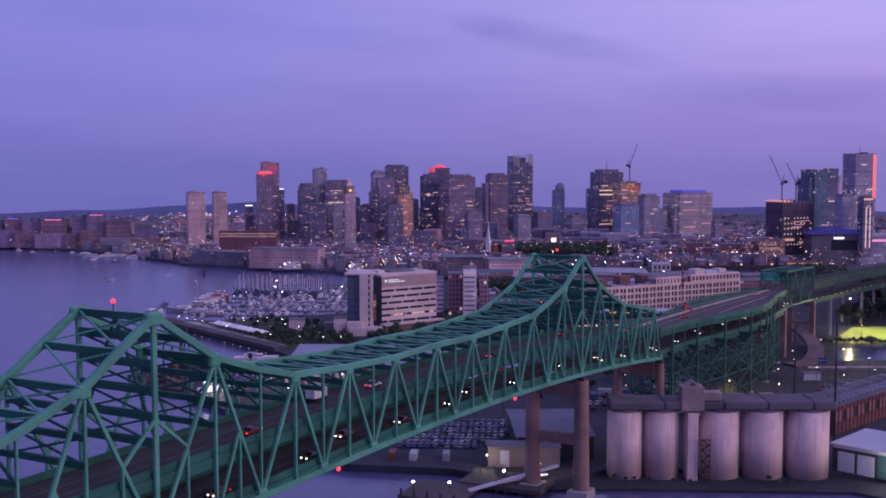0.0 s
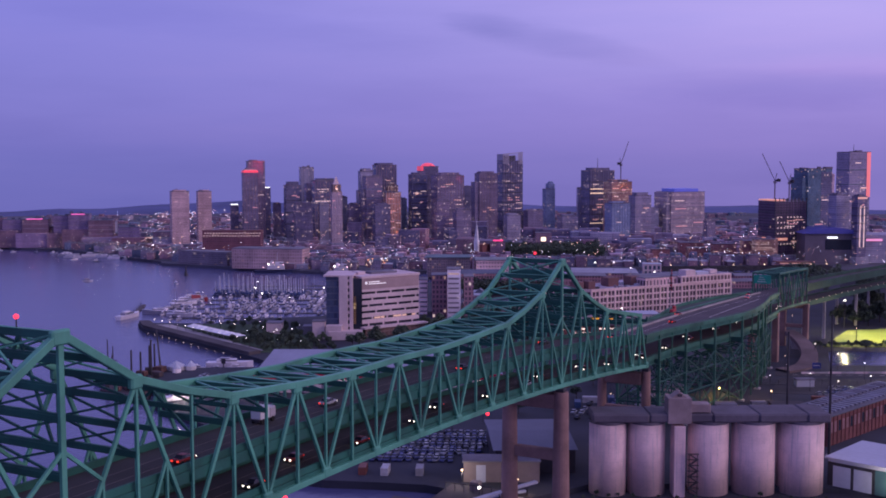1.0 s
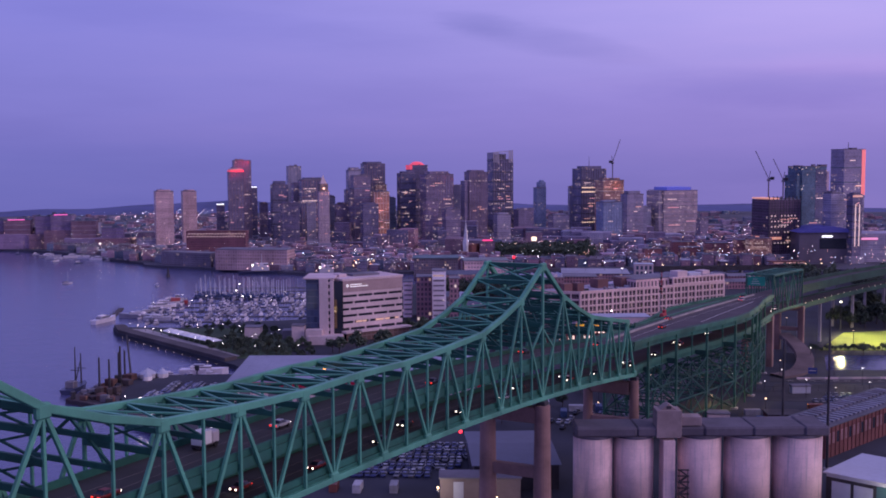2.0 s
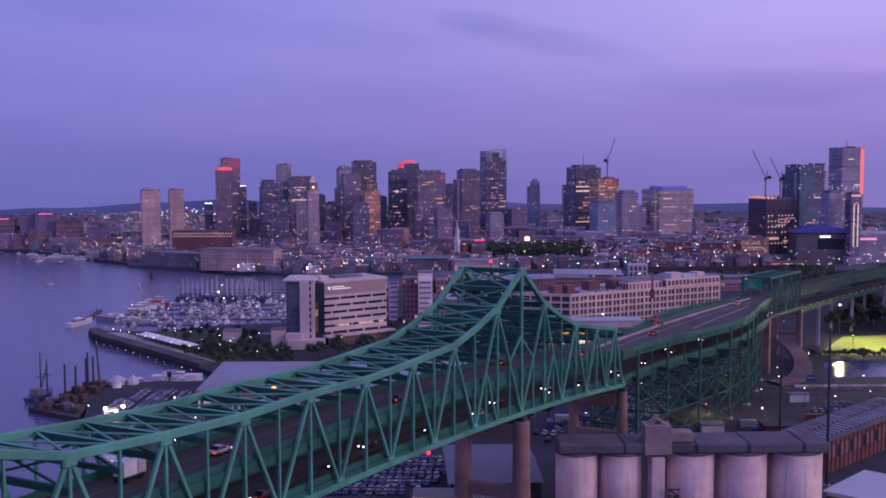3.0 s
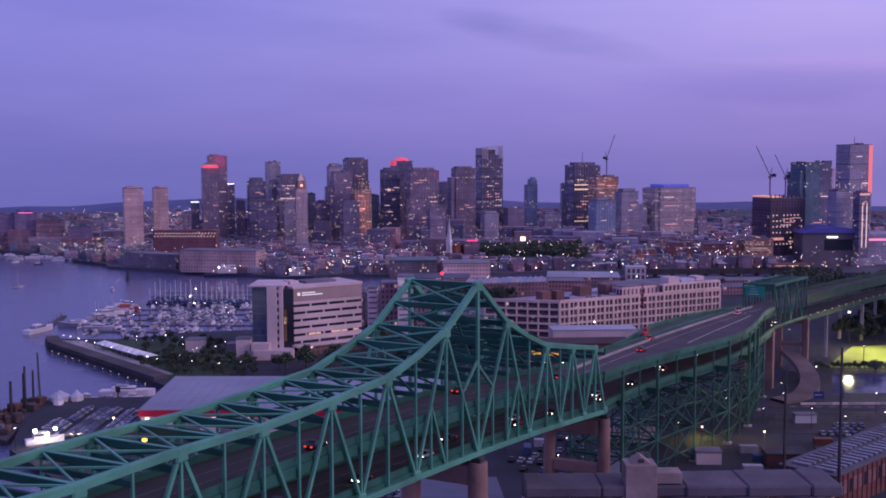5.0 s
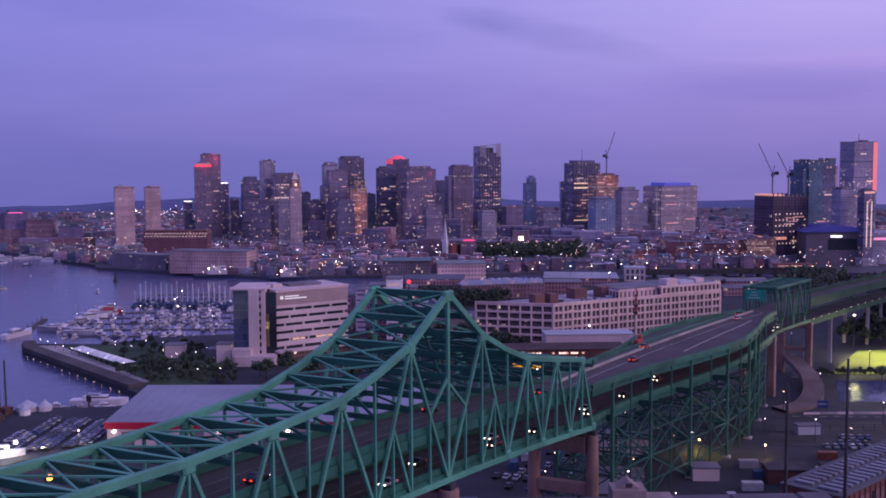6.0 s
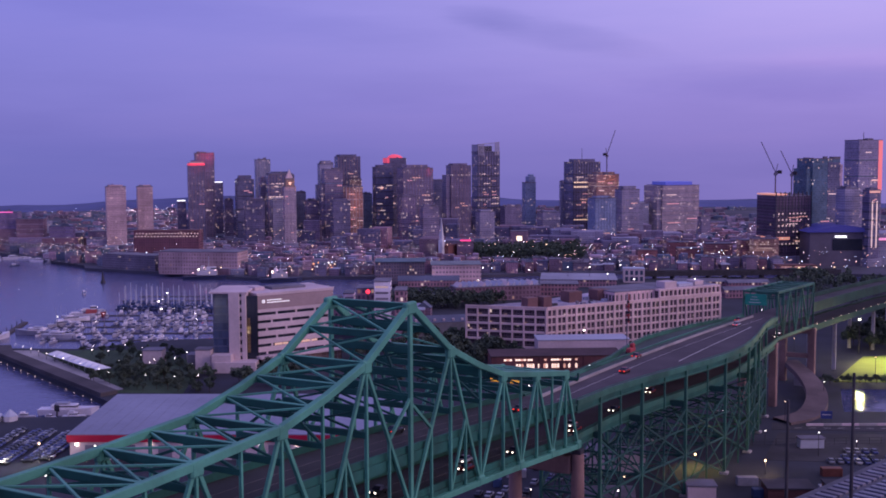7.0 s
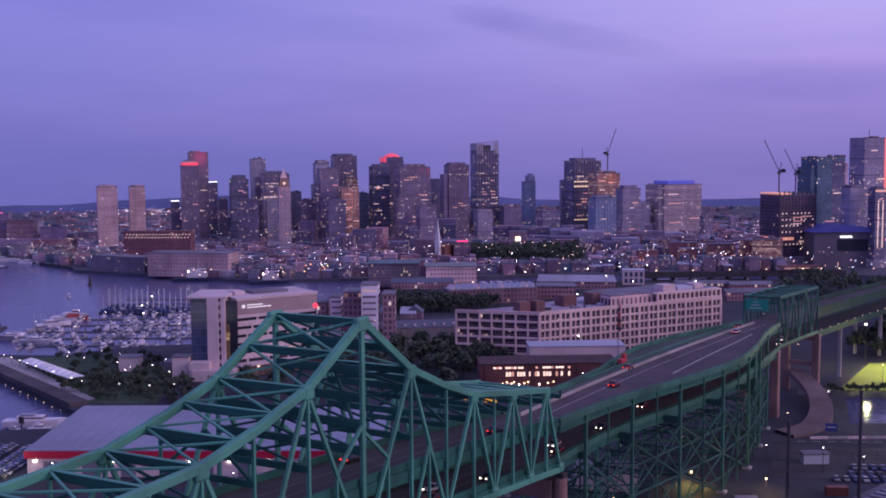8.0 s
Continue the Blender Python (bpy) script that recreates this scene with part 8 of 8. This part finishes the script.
def park(x, y, yaw, kind, z=2.5):
    m = pose(x, y, z, 0, 0, yaw)
    if parked[kind] == 0:
        CARS[kind].matrix_world = m
    else:
        copy_thing(CARS[kind], m)
    parked[kind] += 1


rng = random.Random(77)


def car_park(poly, yaw, du, dv, limit, odds, z=2.5, jumble=2):
    cx, cy = sum(p[0] for p in poly) / len(poly), sum(p[1] for p in poly) / len(poly)
    c, s, done = math.cos(radians(yaw)), math.sin(radians(yaw)), 0
    for j in range(-14, 15):
        for i in range(-30, 31):
            u, v = i * du, j * dv + (1.2 if j % 2 else 0)
            x, y = cx + u * c - v * s, cy + u * s + v * c
            if done < limit and inside(x, y, poly) and rng.random() < odds:
                park(x, y, yaw + 90 + rng.uniform(-jumble, jumble), rng.choice((0, 1, 2, 3, 3, 2, 1, 3, 3)), z)
                done += 1


car_park([(-193, 340), (-189, 329), (-170, 338), (-161, 354), (-168, 388), (-188, 378)], 25, 2.4, 4.7, 125, 0.98, 2.5, 22)
car_park([(-342, 402), (-316, 383), (-296, 403), (-318, 430), (-343, 424)], 117, 2.7, 5.8, 76, 0.97)
car_park([(-76, 508), (-36, 522), (-36, 548), (-74, 533)], 22, 2.8, 6.5, 38, 0.7)
car_park([(-160, 420), (-132, 425), (-118, 560), (-150, 560)], 10, 3.2, 8.0, 36, 0.5)
car_park([(-260, 330), (-210, 322), (-205, 390), (-230, 405)], 27, 3.0, 8.0, 46, 0.6)

RUN = [car_kind(PAINTS[k], True) for k in (0, 2, 4)]
for c, n in zip(RUN, ("white", "black", "dark red")):
    c["label"] = n + " saloon car with lit lamps driving on the bridge"
ran = [0] * 3


def drive(y, lane, zf, away):
    k = rng.randrange(3)
    slope = -math.degrees(math.atan2(centre_x(y + 1) - centre_x(y), 1))
    pitch = math.degrees(math.atan2(zf(y + 1) - zf(y), 1))
    m = pose(centre_x(y) + lane, y, zf(y) + 0.02, 0, 0, (90 if away else -90) + slope) @ pose(0, 0, 0, 0, -pitch if away else pitch, 0)
    if ran[k] == 0:
        RUN[k].matrix_world = m
    else:
        copy_thing(RUN[k], m)
    ran[k] += 1


for y, lane in ((160, 3.6), (208, 0), (262, 3.6), (330, -3.6), (372, 3.6), (443, 3.0), (470, -3.2), (560, 0.5), (575, -3.5)):
    drive(y, lane, upper_z, True)
for y, lane in ((150, 4), (178, 4), (196, 0), (214, 4), (238, 4), (255, 0), (276, 4), (300, 4), (318, 0), (345, 4), (352, 0), (368, 4), (404, 4), (409, 1), (432, 4), (462, 4), (468, 1), (500, 4), (530, 4), (600, 4), (612, 1)):
    drive(y, lane, lower_z, False)
truck = thing("box_truck", pose(centre_x(187) - 2.5, 187, upper_z(187), 0, 0, 90), "white box truck driving on the upper deck", "truck")
part("cargo_box", box(0.2, 3, -1.2, 1.2, 0.9, 3.3, 0.1), CANOPY, truck)
part("cab", box(3.2, 5.2, -1.15, 1.15, 0.7, 2.9, 0.25), HULL_WHITE, truck)
part("chassis", box(0, 5, -0.9, 0.9, 0.5, 0.9), DARK, truck)
for x in (0.9, 4.1):
    for y in (-1.05, 1.05):
        w = tube(0.5, 0.5, -0.15, 0.15, 12)
        bmesh.ops.rotate(w, verts=w.verts, cent=(0, 0, 0), matrix=Matrix.Rotation(radians(90), 3, "X"))
        part("wheel", w, TYRE, truck, m=pose(x, y, 0.5))

# a floodlit work boat at the end of the pier lot
lit_boat = thing("work_boat", pose(-314, 379, 2.5, 0, 0, 58), "white work boat on the hard lit by deck lamps", "boat")
part("hull", hull_mesh(13, 4.2, 2.0), HULL_WHITE, lit_boat)
part("deckhouse", box(-4, 1.5, -1.6, 1.6, 1.8, 4.2, 0.2), HULL_WHITE, lit_boat)
part("windows", box(-3.6, 1.6, -1.66, 1.66, 3.0, 3.6), GLASS_DARK, lit_boat)
for k, (x, z) in enumerate(((-3.6, 4.6), (0.4, 3.0), (3.2, 4.6))):
    part("deck_lamp", box(-0.6, 0.6, -0.5, 0.5, 0, 1.0, 0.1), LIT_WHITE if k % 2 == 0 else LIT_PINK, lit_boat, "bright lit deck lamp", m=pose(x, -2.0, z))
deck_glow = new("work_boat_lamp", bpy.data.lights.new("work_boat_lamp", "POINT"))
deck_glow.data.energy, deck_glow.data.color, deck_glow.data.shadow_soft_size = 5000, (1.0, 0.88, 0.8), 0.3
deck_glow.location = (-309, 376, 8.0)

# signs, kerbs and rails of the landward yard
panel = thing("road_sign", pose(-84, 566, 2.5, 0, 0, 20), "blue sign panel on two posts beside the road", "sign")
part("panel", box(-2.0, 2.0, -0.08, 0.08, 2.2, 5.0, 0.03), surface("blue_sign_sheet", (0.03, 0.05, 0.22), 0.5), panel)
part("panel_bar", box(-1.5, 1.5, -0.12, -0.09, 3.5, 3.8), LINE, panel)
for x in (-1.6, 1.6):
    part("post", tube(0.08, 0.08, 0, 2.3, 6), DARK, panel, m=pose(x, 0, 0))
wall_low = thing("low_wall", pose(-90, 560.5, 2.5, 0, 0, 28), "low pale concrete wall along the yard road", "wall")
for k in range(9):
    part("wall_panel", box(0, 6.2, -0.25, 0.25, 0, 0.95, 0.06), CONCRETE if k % 2 else WALL_PALE, wall_low, m=pose(k * 6.4, 0, 0))
for k in range(14):
    dash = solid("lane_dash", box(-1.3, 1.3, -0.14, 0.14, 0, 0.02), LINE, pose(-92 + k * 4.6, 556 + k * 2.18, 2.59, 0, 0, 25.4), "pale painted dash on the yard road", "road marking", "dashes on the road", "structure")
fence_line = thing("yard_fence", pose(-108, 520, 2.5, 0, 0, 30), "dark chain fence with posts round the lot", "fence")
for k in range(16):
    part("post", tube(0.07, 0.07, 0, 2.4, 6), DARK, fence_line, m=pose(k * 4, 0, 0))
for z in (0.3, 1.3, 2.3):
    part("rail", box(0, 60, -0.03, 0.03, z, z + 0.06), DARK, fence_line)

# ---- clutter of the working yard ----
STEEL_BOX = [surface("container_" + n, c, 0.6, 0.0, 1.2, 0.3, 0.2) for n, c in (("rust", (0.22, 0.07, 0.05)), ("blue", (0.05, 0.09, 0.20)), ("grey", (0.28, 0.27, 0.30)), ("white", (0.50, 0.48, 0.50)))]


def container(x, y, yaw, k, z=2.4):
    c = thing("shipping_container", pose(x, y, z, 0, 0, yaw), ("rust red", "dark blue", "grey", "white")[k] + " steel shipping container on the ground", "container", "containers in the yard")
    part("box", box(-3.05, 3.05, -1.22, 1.22, 0.05, 2.6, 0.05), STEEL_BOX[k], c)
    for s in range(4):
        part("rib", box(-0.12, 0.12, -1.28, 1.28, 0.15, 2.5), STEEL_BOX[k], c, m=pose(-2.7 + s * 1.8, 0, 0))
    part("door", box(3.05, 3.12, -1.1, 1.1, 0.15, 2.5), STEEL_BOX[k], c)


rng = random.Random(55)
for x, y in scatter([(-96, 430), (-66, 440), (-70, 500), (-105, 500)], 9, 8, 61) + scatter([(-200, 400), (-150, 400), (-140, 560), (-200, 540)], 16, 9, 62) + [(-185, 320.5), (-178, 323), (-168, 328)]:
    if not (-104 < x < -78 and 480 < y < 512):
        container(x, y, 25 + rng.choice((0, 90)) + rng.uniform(-4, 4), rng.randrange(4))
for x, y in scatter([(-114, 330), (-50, 360), (-46, 366), (-112, 336)], 16, 3, 64):
    plant(x, y, 0.16, 0.95)
for x, y in scatter([(-205, 420), (-160, 400), (-135, 540), (-190, 560)], 14, 10, 65):
    plant(x, y, 0.6)
for x, y in scatter([(-520, 585), (-440, 600), (-425, 735), (-540, 690)], 14, 18, 66):
    light_up("white", x, y, 0.4)
for x, y in scatter([(-160, 410), (-100, 410), (-60, 500), (-60, 580), (-140, 580)], 16, 12, 67):
    light_up(rng.choice(("warm", "white", "dock")), x, y)

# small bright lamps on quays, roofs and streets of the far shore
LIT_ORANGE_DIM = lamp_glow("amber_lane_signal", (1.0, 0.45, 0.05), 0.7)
SPARKS = [lamp_glow("spark_" + n, c, p) for n, c, p in (("white", (1.0, 0.88, 0.88), 18.0), ("pink", (1.0, 0.58, 0.60), 12.0), ("orange", (1.0, 0.48, 0.34), 8.0), ("blue", (0.65, 0.75, 1.0), 10.0))]
rng = random.Random(99)
for tone, glow_material in enumerate(SPARKS):
    verts, faces = [], []
    for k in range(640):
        x = rng.uniform(-1180, -40) if k < 150 or k > 200 else rng.uniform(-1120, -780)
        d = rng.choice((5, 10, 10, 24, 50, 90, 140, 200, 280)) + rng.uniform(-4, 24)
        y, z, r = shore_y(x) + d, rng.choice((5, 8, 10, 13)) + 2.4, rng.uniform(0.12, 0.30)
        if 150 <= k <= 200:
            y, z, r = shore_y(x) + rng.uniform(-9, 60), rng.uniform(3, 22), rng.uniform(0.10, 0.22)
        elif 200 < k < 590:
            y, z, r = shore_y(x) + rng.uniform(2, 480), rng.uniform(4, 20), rng.uniform(0.09, 0.24)
        elif k >= 590:
            x, y, z, r = rng.gauss(-1330, 70), rng.gauss(1560, 60), rng.uniform(4, 16), rng.uniform(0.15, 0.5)
        n = len(verts)
        verts += [(x + r, y, z), (x - r, y, z), (x, y + r, z), (x, y - r, z), (x, y, z + r), (x, y, z - r)]
        faces += [(n + a, n + b, n + c) for a, b, c in ((0, 2, 4), (2, 1, 4), (1, 3, 4), (3, 0, 4), (2, 0, 5), (1, 2, 5), (3, 1, 5), (0, 3, 5))]
    tagged(new("distant_lamps", mesh_of("distant_lamps", verts, faces, glow_material)), "countless small lamps of the far city at dusk", "lights", kind="stuff")
part("work_lamp", box(-0.3, 0.3, -0.3, 0.3, -0.2, 0.5, 0.1), LIT_ORANGE, bridge, "small amber lamp on the top chord", m=pose(-126.5, 229.4, 60.0))
for x, y in ((-119.5, 372.0), (-124.5, 372.0)):
    part("lane_signal", box(-1.3, 1.3, -0.15, 0.15, 0, 0.6), LIT_ORANGE_DIM, bridge, "amber overhead lane signal", m=pose(x, y, top_z(y) - 2.6))
